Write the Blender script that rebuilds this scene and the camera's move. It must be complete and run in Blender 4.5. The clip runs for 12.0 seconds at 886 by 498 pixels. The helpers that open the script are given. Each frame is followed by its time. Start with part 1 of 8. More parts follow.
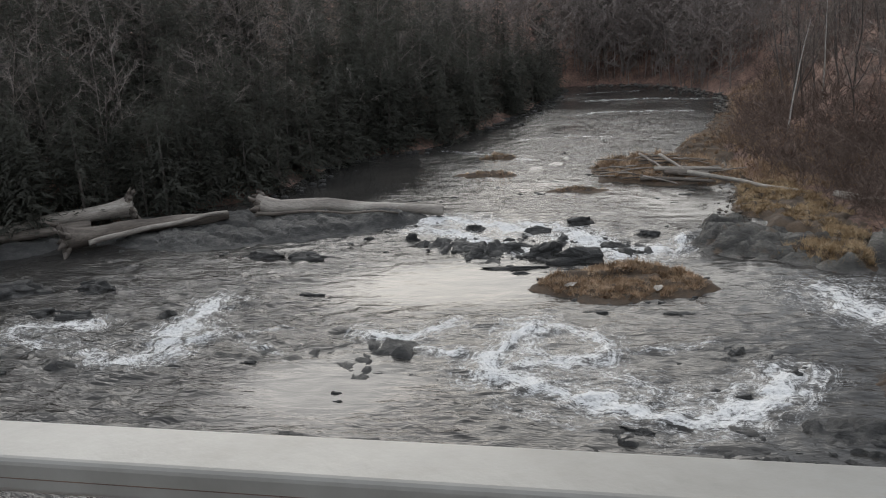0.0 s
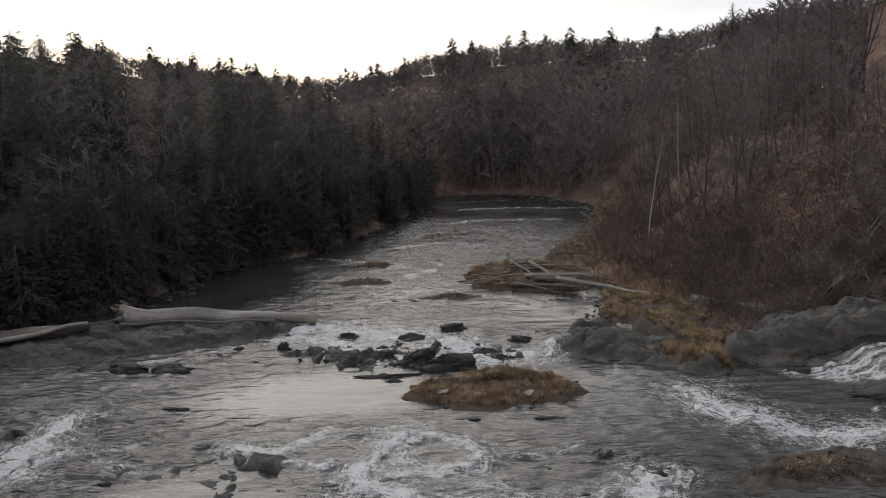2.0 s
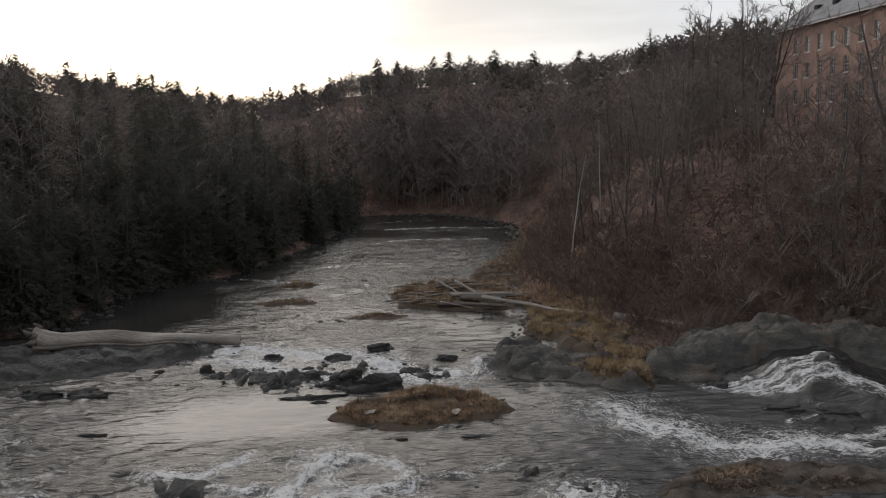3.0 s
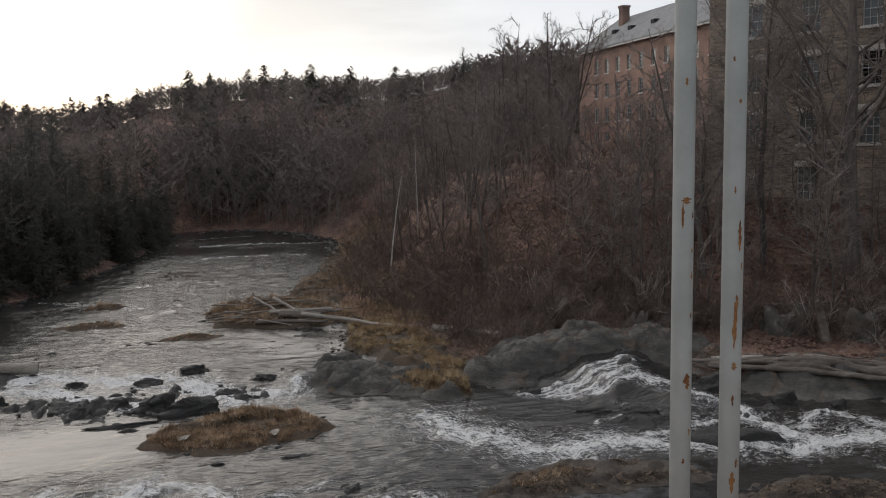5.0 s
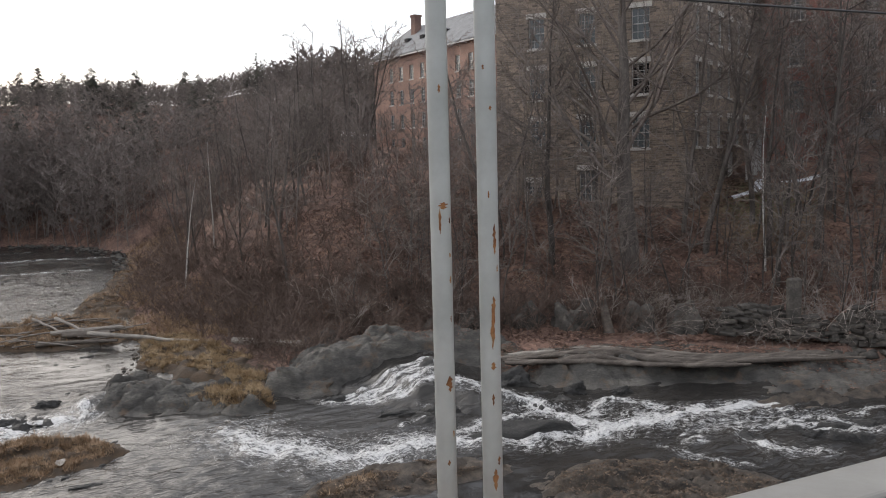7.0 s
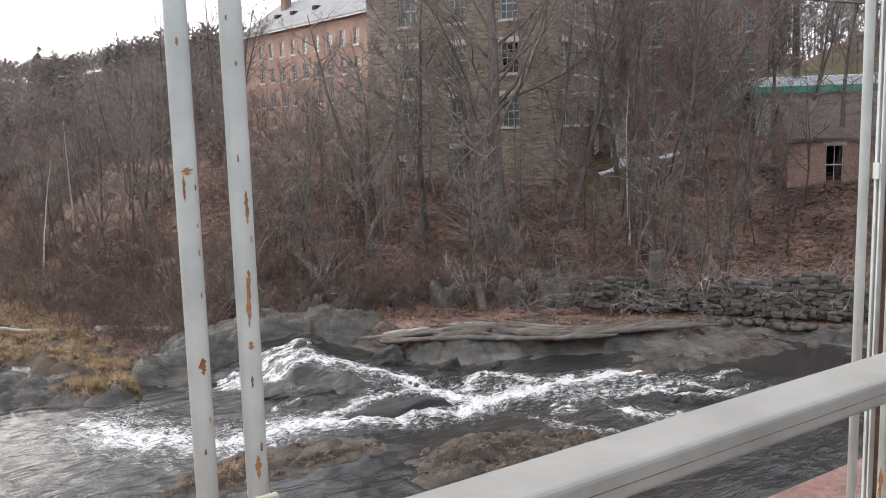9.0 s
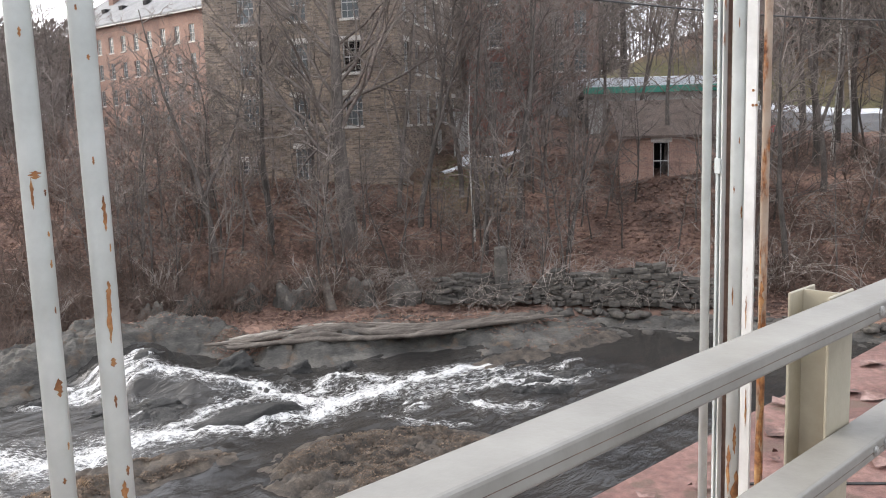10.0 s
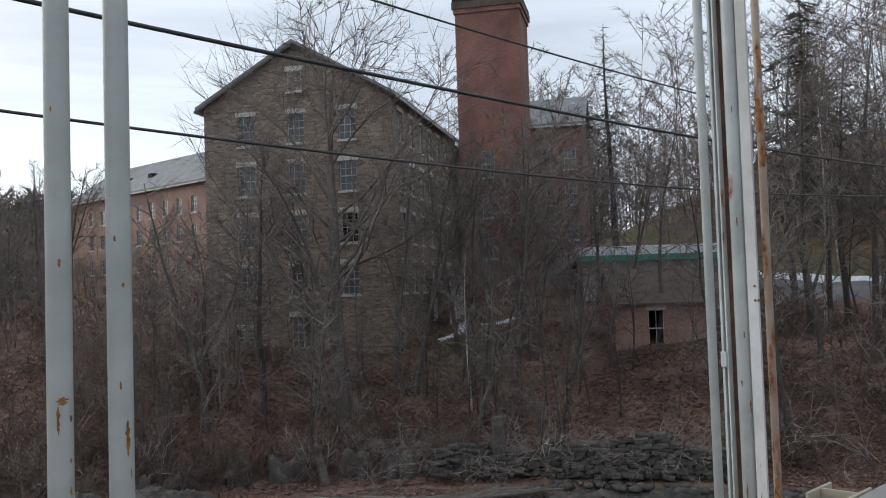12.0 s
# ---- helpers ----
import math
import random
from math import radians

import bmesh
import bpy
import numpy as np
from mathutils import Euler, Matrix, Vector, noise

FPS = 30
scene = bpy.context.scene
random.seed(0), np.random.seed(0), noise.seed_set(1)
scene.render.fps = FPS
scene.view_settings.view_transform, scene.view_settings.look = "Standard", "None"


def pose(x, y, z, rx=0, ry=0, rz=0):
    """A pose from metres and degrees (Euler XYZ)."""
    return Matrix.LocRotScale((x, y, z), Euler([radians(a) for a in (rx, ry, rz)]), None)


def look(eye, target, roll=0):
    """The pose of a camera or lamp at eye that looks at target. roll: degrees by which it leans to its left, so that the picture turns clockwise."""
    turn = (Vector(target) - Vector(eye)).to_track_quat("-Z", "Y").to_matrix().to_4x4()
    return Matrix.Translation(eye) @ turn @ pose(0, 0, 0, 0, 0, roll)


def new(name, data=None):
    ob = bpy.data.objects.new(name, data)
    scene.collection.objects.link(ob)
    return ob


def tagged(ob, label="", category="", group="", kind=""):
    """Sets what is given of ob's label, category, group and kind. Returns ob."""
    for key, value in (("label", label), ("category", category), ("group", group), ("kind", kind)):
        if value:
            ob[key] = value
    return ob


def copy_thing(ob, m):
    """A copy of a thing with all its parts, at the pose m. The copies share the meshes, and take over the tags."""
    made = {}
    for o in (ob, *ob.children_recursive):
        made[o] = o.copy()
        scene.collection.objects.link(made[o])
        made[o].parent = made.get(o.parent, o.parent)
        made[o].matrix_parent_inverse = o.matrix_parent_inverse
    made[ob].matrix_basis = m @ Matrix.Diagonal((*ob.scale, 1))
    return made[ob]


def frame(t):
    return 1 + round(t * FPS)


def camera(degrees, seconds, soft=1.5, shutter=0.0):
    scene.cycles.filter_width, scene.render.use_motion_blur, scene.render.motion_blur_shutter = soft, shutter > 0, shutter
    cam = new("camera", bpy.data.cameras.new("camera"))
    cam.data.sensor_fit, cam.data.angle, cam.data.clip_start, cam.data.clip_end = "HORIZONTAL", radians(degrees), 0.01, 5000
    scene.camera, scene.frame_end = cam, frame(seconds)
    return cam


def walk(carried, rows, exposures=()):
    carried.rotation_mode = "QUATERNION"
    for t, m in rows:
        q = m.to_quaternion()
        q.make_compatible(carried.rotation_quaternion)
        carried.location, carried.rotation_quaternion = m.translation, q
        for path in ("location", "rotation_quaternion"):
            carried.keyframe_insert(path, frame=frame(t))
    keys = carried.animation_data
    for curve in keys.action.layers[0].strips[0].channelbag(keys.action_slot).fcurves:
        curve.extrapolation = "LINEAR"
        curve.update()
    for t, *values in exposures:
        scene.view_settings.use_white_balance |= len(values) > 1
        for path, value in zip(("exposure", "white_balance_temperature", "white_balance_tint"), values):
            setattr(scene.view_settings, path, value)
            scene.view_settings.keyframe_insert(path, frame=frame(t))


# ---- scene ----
cam = camera(53.91, 12.0, 1.05)
PATH = [
    (0, pose(0.0427, -0.0307, 10.0542, 74.794, 2.831, 11.566)),
    (0.5, pose(0.1746, -0.0473, 10.0476, 77.271, 2.490, 12.270)),
    (1, pose(0.2162, -0.0664, 10.0468, 78.695, 2.389, 10.801)),
    (1.5, pose(0.2752, -0.0313, 10.0314, 79.969, 2.067, 7.256)),
    (2, pose(0.3264, 0.0245, 10.0492, 81.512, 1.797, 3.707)),
    (2.5, pose(0.2919, -0.0290, 10.0306, 82.302, 1.538, 1.207)),
    (4.5, pose(0.4174, 0.0134, 10.0338, 83.274, 1.032, -9.642)),
    (5, pose(0.4392, 0.0280, 10.0404, 83.405, 1.024, -12.930)),
    (5.5, pose(0.4626, 0.0455, 10.0384, 83.517, 1.137, -15.583)),
    (6, pose(0.4816, 0.0454, 10.0372, 83.475, 1.202, -18.495)),
    (6.5, pose(0.4968, 0.0384, 10.0402, 83.592, 1.420, -21.793)),
    (7, pose(0.5272, 0.0291, 10.0387, 83.568, 1.425, -26.052)),
    (9, pose(0.7851, 0.0200, 9.9973, 82.013, 1.556, -34.130)),
    (9.5, pose(0.7803, 0.0470, 9.9979, 81.887, 1.695, -39.421)),
    (10, pose(0.7645, 0.0883, 9.9965, 81.685, 1.740, -44.323)),
    (10.5, pose(0.7657, 0.1111, 9.9999, 81.693, 1.729, -46.550)),
    (11, pose(0.7619, 0.1199, 10.0099, 82.732, 1.767, -48.093)),
    (11.5, pose(0.7403, 0.1190, 10.0534, 87.037, 2.135, -46.744)),
    (12, pose(0.7160, 0.1021, 10.0973, 92.580, 1.840, -44.635)),
]
walk(cam, PATH, [(0.0, 0.18, 6400, 10), (0.6, 0.18, 6400, 10), (1.0, 0.03, 6400, 10), (1.5, -0.07, 6350, 11), (2.0, -0.38, 6500, 12), (2.5, -0.57, 6600, 12), (4.5, -0.47, 6650, 12), (5.5, -0.28, 6600, 12), (6.5, 0.08, 6600, 13), (7.0, 0.30, 6600, 13), (8.8, 1.03, 6550, 13), (9.5, 1.14, 6600, 13), (10.5, 1.27, 6550, 13), (11.5, 1.03, 6350, 12), (12.0, -0.03, 6150, 9)])

# ---- light ----
SUN_AZ, SUN_EL = 20.0, 9.0      # degrees: to the left of +y, and up
world = bpy.data.worlds.new("world")
scene.world = world
world.use_nodes = True
wn, wl = world.node_tree.nodes, world.node_tree.links
wn.clear()
w_out = wn.new("ShaderNodeOutputWorld")
w_add = wn.new("ShaderNodeAddShader")
w_sky = wn.new("ShaderNodeTexSky")
w_sky.sky_type = "NISHITA"
w_sky.sun_disc = False
w_sky.sun_elevation = radians(SUN_EL)
w_sky.sun_rotation = radians(-SUN_AZ)
w_b1 = wn.new("ShaderNodeBackground")
w_b1.inputs["Strength"].default_value = 0.03
wl.new(w_sky.outputs[0], w_b1.inputs["Color"])
# cloud sheet: bright round the veiled sun, blue grey away from it, with long soft streaks
w_tc = wn.new("ShaderNodeTexCoord")
w_dot = wn.new("ShaderNodeVectorMath")
w_dot.operation = "DOT_PRODUCT"
w_dot.inputs[1].default_value = (-math.sin(radians(SUN_AZ + 8)) * 0.88, math.cos(radians(SUN_AZ + 8)) * 0.88, 0.475)
wl.new(w_tc.outputs["Generated"], w_dot.inputs[0])
w_ramp = wn.new("ShaderNodeValToRGB")
w_ramp.color_ramp.interpolation = "EASE"
els = w_ramp.color_ramp.elements
els[0].position, els[0].color = 0.0, (0.255, 0.267, 0.287, 1)
els[1].position, els[1].color = 1.0, (0.84, 0.83, 0.81, 1)
for at_, col_ in ((0.42, (0.222, 0.234, 0.256)), (0.66, (0.275, 0.285, 0.303)), (0.82, (0.32, 0.32, 0.318)), (0.885, (0.50, 0.49, 0.475)), (0.94, (0.62, 0.61, 0.59))):
    e = els.new(at_)
    e.color = (*col_, 1)
wl.new(w_dot.outputs["Value"], w_ramp.inputs["Fac"])
w_map = wn.new("ShaderNodeMapping")
w_map.inputs["Scale"].default_value = (1.6, 1.6, 11.0)
wl.new(w_tc.outputs["Generated"], w_map.inputs["Vector"])
w_noise = wn.new("ShaderNodeTexNoise")
w_noise.inputs["Scale"].default_value = 1.7
w_noise.inputs["Detail"].default_value = 5
w_noise.inputs["Roughness"].default_value = 0.55
wl.new(w_map.outputs[0], w_noise.inputs["Vector"])
w_cr = wn.new("ShaderNodeValToRGB")
w_cr.color_ramp.elements[0].position, w_cr.color_ramp.elements[0].color = 0.36, (0.84, 0.84, 0.85, 1)
w_cr.color_ramp.elements[1].position, w_cr.color_ramp.elements[1].color = 0.56, (1, 1, 1, 1)
wl.new(w_noise.outputs["Fac"], w_cr.inputs["Fac"])
w_mul = wn.new("ShaderNodeMix")
w_mul.data_type, w_mul.blend_type = "RGBA", "MULTIPLY"
w_mul.inputs["Factor"].default_value = 1.0
wl.new(w_ramp.outputs["Color"], w_mul.inputs["A"])
wl.new(w_cr.outputs["Color"], w_mul.inputs["B"])
# the sheet thins out and brightens towards the horizon
w_sep = wn.new("ShaderNodeSeparateXYZ")
wl.new(w_tc.outputs["Generated"], w_sep.inputs[0])
w_low = wn.new("ShaderNodeMapRange")
w_low.interpolation_type = "SMOOTHSTEP"
for key, value in (("From Min", 0.0), ("From Max", 0.22), ("To Min", 1.45), ("To Max", 1.0)):
    w_low.inputs[key].default_value = value
wl.new(w_sep.outputs["Z"], w_low.inputs["Value"])
w_mul2 = wn.new("ShaderNodeMix")
w_mul2.data_type, w_mul2.blend_type = "RGBA", "MULTIPLY"
w_mul2.inputs["Factor"].default_value = 1.0
wl.new(w_mul.outputs["Result"], w_mul2.inputs["A"])
wl.new(w_low.outputs[0], w_mul2.inputs["B"])
w_b2 = wn.new("ShaderNodeBackground")
w_b2.inputs["Strength"].default_value = 3.2
wl.new(w_mul2.outputs["Result"], w_b2.inputs["Color"])
wl.new(w_b1.outputs[0], w_add.inputs[0])
wl.new(w_b2.outputs[0], w_add.inputs[1])
wl.new(w_add.outputs[0], w_out.inputs["Surface"])

sun = new("sun", bpy.data.lights.new("sun", "SUN"))
sun.data.energy, sun.data.angle, sun.data.color = 0.6, radians(60), (1.0, 0.93, 0.82)
sun.matrix_world = look((-60 * math.sin(radians(SUN_AZ)), 60 * math.cos(radians(SUN_AZ)), 60 * math.tan(radians(SUN_EL))), (0, 0, 0))


# ---- materials ----
def ramp_node(nt, stops):
    r = nt.nodes.new("ShaderNodeValToRGB")
    el = r.color_ramp.elements
    while len(el) < len(stops):
        el.new(0.5)
    for i, (p, c) in enumerate(stops):
        el[i].position, el[i].color = p, (*c, 1)
    return r


def tex(nt, scale, detail=6.0, rough=0.6, vec=None, stretch=None):
    n = nt.nodes.new("ShaderNodeTexNoise")
    n.inputs["Scale"].default_value, n.inputs["Detail"].default_value, n.inputs["Roughness"].default_value = scale, detail, rough
    if vec is not None:
        if stretch:
            m = nt.nodes.new("ShaderNodeMapping")
            m.inputs["Scale"].default_value = stretch
            nt.links.new(vec, m.inputs["Vector"])
            vec = m.outputs[0]
        nt.links.new(vec, n.inputs["Vector"])
    return n


def mixed(nt, fac, a, b, blend="MIX"):
    m = nt.nodes.new("ShaderNodeMix")
    m.data_type, m.blend_type = "RGBA", blend
    for key, v in (("Factor", fac), ("A", a), ("B", b)):
        if isinstance(v, (int, float)):
            m.inputs[key].default_value = v
        elif isinstance(v, tuple):
            m.inputs[key].default_value = (*v, 1)
        else:
            nt.links.new(v, m.inputs[key])
    return m.outputs["Result"]


def surface(name, stops, scale=2.0, fine=14.0, rough=0.8, bump=0.3, dist=0.02, metal=0.0, stretch=None, patch=None, vary=0.0, where="Object"):
    """A material of two noises: a large one that runs through the colour stops, a fine one that darkens and lifts. patch: (scale, low, high, colour)."""
    m = bpy.data.materials.new(name)
    m.use_nodes = True
    nt = m.node_tree
    bsdf = nt.nodes["Principled BSDF"]
    tc = nt.nodes.new("ShaderNodeTexCoord")
    vec = tc.outputs[where]
    big = tex(nt, scale, 7, 0.6, vec, stretch)
    r = ramp_node(nt, stops)
    nt.links.new(big.outputs["Fac"], r.inputs["Fac"])
    small = tex(nt, fine, 6, 0.7, vec, stretch)
    r2 = ramp_node(nt, [(0.3, (0.55, 0.55, 0.55)), (0.7, (1.25, 1.25, 1.25))])
    nt.links.new(small.outputs["Fac"], r2.inputs["Fac"])
    col = mixed(nt, 1.0, r.outputs["Color"], r2.outputs["Color"], "MULTIPLY")
    if patch:
        ps, lo, hi, pc = patch
        pn = tex(nt, ps, 8, 0.65, vec)
        pr = ramp_node(nt, [(lo, (0, 0, 0)), (hi, (1, 1, 1))])
        nt.links.new(pn.outputs["Fac"], pr.inputs["Fac"])
        col = mixed(nt, pr.outputs["Color"], col, pc)
    if vary:
        oi = nt.nodes.new("ShaderNodeObjectInfo")
        mr = nt.nodes.new("ShaderNodeMapRange")
        mr.inputs["To Min"].default_value, mr.inputs["To Max"].default_value = 1 - vary, 1 + vary
        nt.links.new(oi.outputs["Random"], mr.inputs["Value"])
        col = mixed(nt, 1.0, col, mr.outputs[0], "MULTIPLY")
    nt.links.new(col, bsdf.inputs["Base Color"])
    bsdf.inputs["Roughness"].default_value, bsdf.inputs["Metallic"].default_value = rough, metal
    if bump:
        b = nt.nodes.new("ShaderNodeBump")
        b.inputs["Strength"].default_value, b.inputs["Distance"].default_value = bump, dist
        nt.links.new(small.outputs["Fac"], b.inputs["Height"])
        nt.links.new(b.outputs[0], bsdf.inputs["Normal"])
    return m


def masonry(name, c1, c2, mortar, bw, bh, gap, rough=0.9, swirl=0.0):
    """Coursed bricks or rubble as a wall's fine pattern; the wall's own x and z run along and up."""
    m = bpy.data.materials.new(name)
    m.use_nodes = True
    nt = m.node_tree
    bsdf = nt.nodes["Principled BSDF"]
    tc = nt.nodes.new("ShaderNodeTexCoord")
    sep = nt.nodes.new("ShaderNodeSeparateXYZ")
    nt.links.new(tc.outputs["Object"], sep.inputs[0])
    along = nt.nodes.new("ShaderNodeMath")
    along.operation = "ADD"
    nt.links.new(sep.outputs["X"], along.inputs[0])
    nt.links.new(sep.outputs["Y"], along.inputs[1])
    com = nt.nodes.new("ShaderNodeCombineXYZ")
    nt.links.new(along.outputs[0], com.inputs["X"])
    nt.links.new(sep.outputs["Z"], com.inputs["Y"])
    vec = com.outputs[0]
    if swirl:
        wob = tex(nt, 1.3, 4, 0.6, vec)
        sc = nt.nodes.new("ShaderNodeVectorMath")
        sc.operation = "MULTIPLY_ADD"
        sc.inputs[1].default_value = (swirl, swirl, 0)
        nt.links.new(wob.outputs["Color"], sc.inputs[0])
        nt.links.new(vec, sc.inputs[2])
        vec = sc.outputs[0]
    br = nt.nodes.new("ShaderNodeTexBrick")
    br.inputs["Color1"].default_value, br.inputs["Color2"].default_value, br.inputs["Mortar"].default_value = (*c1, 1), (*c2, 1), (*mortar, 1)
    br.inputs["Scale"].default_value = 1.0
    br.inputs["Brick Width"].default_value, br.inputs["Row Height"].default_value = bw, bh
    br.inputs["Mortar Size"].default_value, br.inputs["Mortar Smooth"].default_value = gap, 0.4
    br.inputs["Bias"].default_value = -0.1
    nt.links.new(vec, br.inputs["Vector"])
    st = tex(nt, 0.35, 6, 0.6, tc.outputs["Object"])
    r = ramp_node(nt, [(0.3, (0.6, 0.6, 0.62)), (0.7, (1.2, 1.17, 1.12))])
    nt.links.new(st.outputs["Fac"], r.inputs["Fac"])
    fi = tex(nt, 9, 5, 0.7, tc.outputs["Object"])
    r2 = ramp_node(nt, [(0.3, (0.65, 0.65, 0.65)), (0.7, (1.25, 1.25, 1.25))])
    nt.links.new(fi.outputs["Fac"], r2.inputs["Fac"])
    col = mixed(nt, 1.0, mixed(nt, 1.0, br.outputs["Color"], r.outputs["Color"], "MULTIPLY"), r2.outputs["Color"], "MULTIPLY")
    nt.links.new(col, bsdf.inputs["Base Color"])
    bsdf.inputs["Roughness"].default_value = rough
    b = nt.nodes.new("ShaderNodeBump")
    b.inputs["Strength"].default_value, b.inputs["Distance"].default_value, b.invert = 0.7, 0.03, True
    nt.links.new(br.outputs["Fac"], b.inputs["Height"])
    nt.links.new(b.outputs[0], bsdf.inputs["Normal"])
    return m


def painted_steel(name, paint, dirty, rust_low=0.62, rust_high=0.66, streak=True):
    """Old paint on steel, with chalky dirt and rust that breaks through in spots and runs down."""
    m = bpy.data.materials.new(name)
    m.use_nodes = True
    nt = m.node_tree
    bsdf = nt.nodes["Principled BSDF"]
    tc = nt.nodes.new("ShaderNodeTexCoord")
    v = tc.outputs["Object"]
    n1 = tex(nt, 3, 8, 0.65, v)
    r1 = ramp_node(nt, [(0.35, dirty), (0.65, paint)])
    nt.links.new(n1.outputs["Fac"], r1.inputs["Fac"])
    n2 = tex(nt, 9, 6, 0.6, v, (1, 1, 0.35) if streak else None)
    r2 = ramp_node(nt, [(rust_low, (0, 0, 0)), (rust_high, (1, 1, 1))])
    nt.links.new(n2.outputs["Fac"], r2.inputs["Fac"])
    n3 = tex(nt, 40, 4, 0.6, v)
    r3 = ramp_node(nt, [(0.35, (0.10, 0.035, 0.015)), (0.65, (0.42, 0.17, 0.06))])
    nt.links.new(n3.outputs["Fac"], r3.inputs["Fac"])
    col = mixed(nt, r2.outputs["Color"], r1.outputs["Color"], r3.outputs["Color"])
    nt.links.new(col, bsdf.inputs["Base Color"])
    rr = ramp_node(nt, [(0.0, (0.42, 0.42, 0.42)), (1.0, (0.9, 0.9, 0.9))])
    nt.links.new(r2.outputs["Color"], rr.inputs["Fac"])
    nt.links.new(rr.outputs["Color"], bsdf.inputs["Roughness"])
    b = nt.nodes.new("ShaderNodeBump")
    b.inputs["Strength"].default_value, b.inputs["Distance"].default_value = 0.25, 0.004
    nt.links.new(n3.outputs["Fac"], b.inputs["Height"])
    nt.links.new(b.outputs[0], bsdf.inputs["Normal"])
    return m


M_PAINT = painted_steel("white_paint", (0.63, 0.665, 0.645), (0.43, 0.46, 0.44), 0.655, 0.72)
M_PAINT_R = painted_steel("white_paint_rusty", (0.68, 0.68, 0.66), (0.46, 0.45, 0.42), 0.63, 0.68)
M_RAIL = painted_steel("rail_paint", (0.265, 0.256, 0.231), (0.190, 0.181, 0.160), 0.72, 0.76, False)
M_RUSTY = painted_steel("rusty_paint", (0.52, 0.44, 0.36), (0.33, 0.22, 0.15), 0.50, 0.57)
M_POST = painted_steel("post_paint", (0.41, 0.375, 0.29), (0.30, 0.27, 0.20), 0.70, 0.74)
M_DECK = surface("flaking_red_deck", [(0.30, (0.085, 0.047, 0.038)), (0.45, (0.185, 0.093, 0.077)), (0.62, (0.255, 0.145, 0.122)), (0.75, (0.165, 0.112, 0.083))], 2.2, 22, 0.75, 0.8, 0.012, patch=(4, 0.53, 0.59, (0.12, 0.075, 0.055)))
M_BOLT = surface("bolt_steel", [(0.4, (0.30, 0.29, 0.27)), (0.6, (0.42, 0.41, 0.38))], 20, 60, 0.5, 0.2, 0.002, 0.6)
M_ASPHALT = surface("asphalt", [(0.35, (0.05, 0.05, 0.052)), (0.65, (0.085, 0.085, 0.085))], 0.5, 60, 0.9, 0.4, 0.01)
M_ROCK = surface("wet_dark_rock", [(0.3, (0.018, 0.0178, 0.0172)), (0.55, (0.046, 0.045, 0.042)), (0.75, (0.11, 0.103, 0.093))], 1.6, 8, 0.62, 1.0, 0.10, vary=0.25, stretch=(1, 1, 3))
M_LEDGE = surface("grey_bedrock", [(0.3, (0.038, 0.036, 0.033)), (0.5, (0.098, 0.092, 0.082)), (0.72, (0.20, 0.186, 0.160))], 0.7, 7, 0.75, 1.0, 0.10, stretch=(1, 1, 3.5), patch=(1.2, 0.54, 0.66, (0.125, 0.088, 0.060)))
M_WOOD = surface("weathered_driftwood", [(0.3, (0.15, 0.13, 0.112)), (0.5, (0.28, 0.25, 0.217)), (0.7, (0.43, 0.395, 0.345))], 1.2, 12, 0.85, 0.6, 0.02, stretch=(0.25, 2, 2))
M_WOOD_D = surface("wet_driftwood", [(0.3, (0.055, 0.044, 0.036)), (0.5, (0.12, 0.10, 0.083)), (0.68, (0.22, 0.19, 0.16))], 1.2, 12, 0.8, 0.6, 0.02, stretch=(0.25, 2, 2))
M_BARK = surface("grey_bark", [(0.3, (0.056, 0.048, 0.042)), (0.7, (0.145, 0.126, 0.112))], 2.5, 20, 0.95, 0.5, 0.02, stretch=(2, 2, 0.4), vary=0.3)
M_TWIG = surface("bare_twigs", [(0.3, (0.125, 0.104, 0.093)), (0.7, (0.28, 0.243, 0.218))], 0.7, 6, 0.95, 0, vary=0.3)
M_BRUSH = surface("brown_brush", [(0.3, (0.095, 0.070, 0.058)), (0.7, (0.225, 0.170, 0.142))], 0.4, 5, 0.95, 0)
M_PALE = surface("pale_brush", [(0.3, (0.24, 0.205, 0.18)), (0.7, (0.42, 0.365, 0.325))], 0.5, 5, 0.95, 0)
M_ROAD = surface("worn_grey_asphalt", [(0.35, (0.13, 0.13, 0.135)), (0.65, (0.19, 0.19, 0.19))], 0.4, 30, 0.9, 0.4, 0.01)
M_STONES = surface("flat_wall_stones", [(0.3, (0.040, 0.037, 0.033)), (0.55, (0.095, 0.085, 0.073)), (0.75, (0.18, 0.158, 0.13))], 1.5, 10, 0.85, 0.7, 0.03, vary=0.35)
M_BAR = surface("gravelly_rock", [(0.3, (0.022, 0.019, 0.016)), (0.5, (0.075, 0.06, 0.047)), (0.7, (0.15, 0.12, 0.09))], 2.2, 16, 0.8, 1.0, 0.06)
M_WEED = surface("dead_river_weed", [(0.35, (0.05, 0.036, 0.026)), (0.5, (0.125, 0.088, 0.062)), (0.65, (0.24, 0.18, 0.13))], 4.0, 9, 0.95, 0)
M_STRAW = surface("yellow_straw_grass", [(0.3, (0.175, 0.118, 0.066)), (0.48, (0.33, 0.235, 0.138)), (0.68, (0.50, 0.385, 0.245))], 1.3, 11, 0.95, 0)
M_NEEDLE = surface("dark_needles", [(0.3, (0.094, 0.096, 0.082)), (0.7, (0.122, 0.122, 0.102))], 0.6, 6, 0.9, 0, vary=0.15)
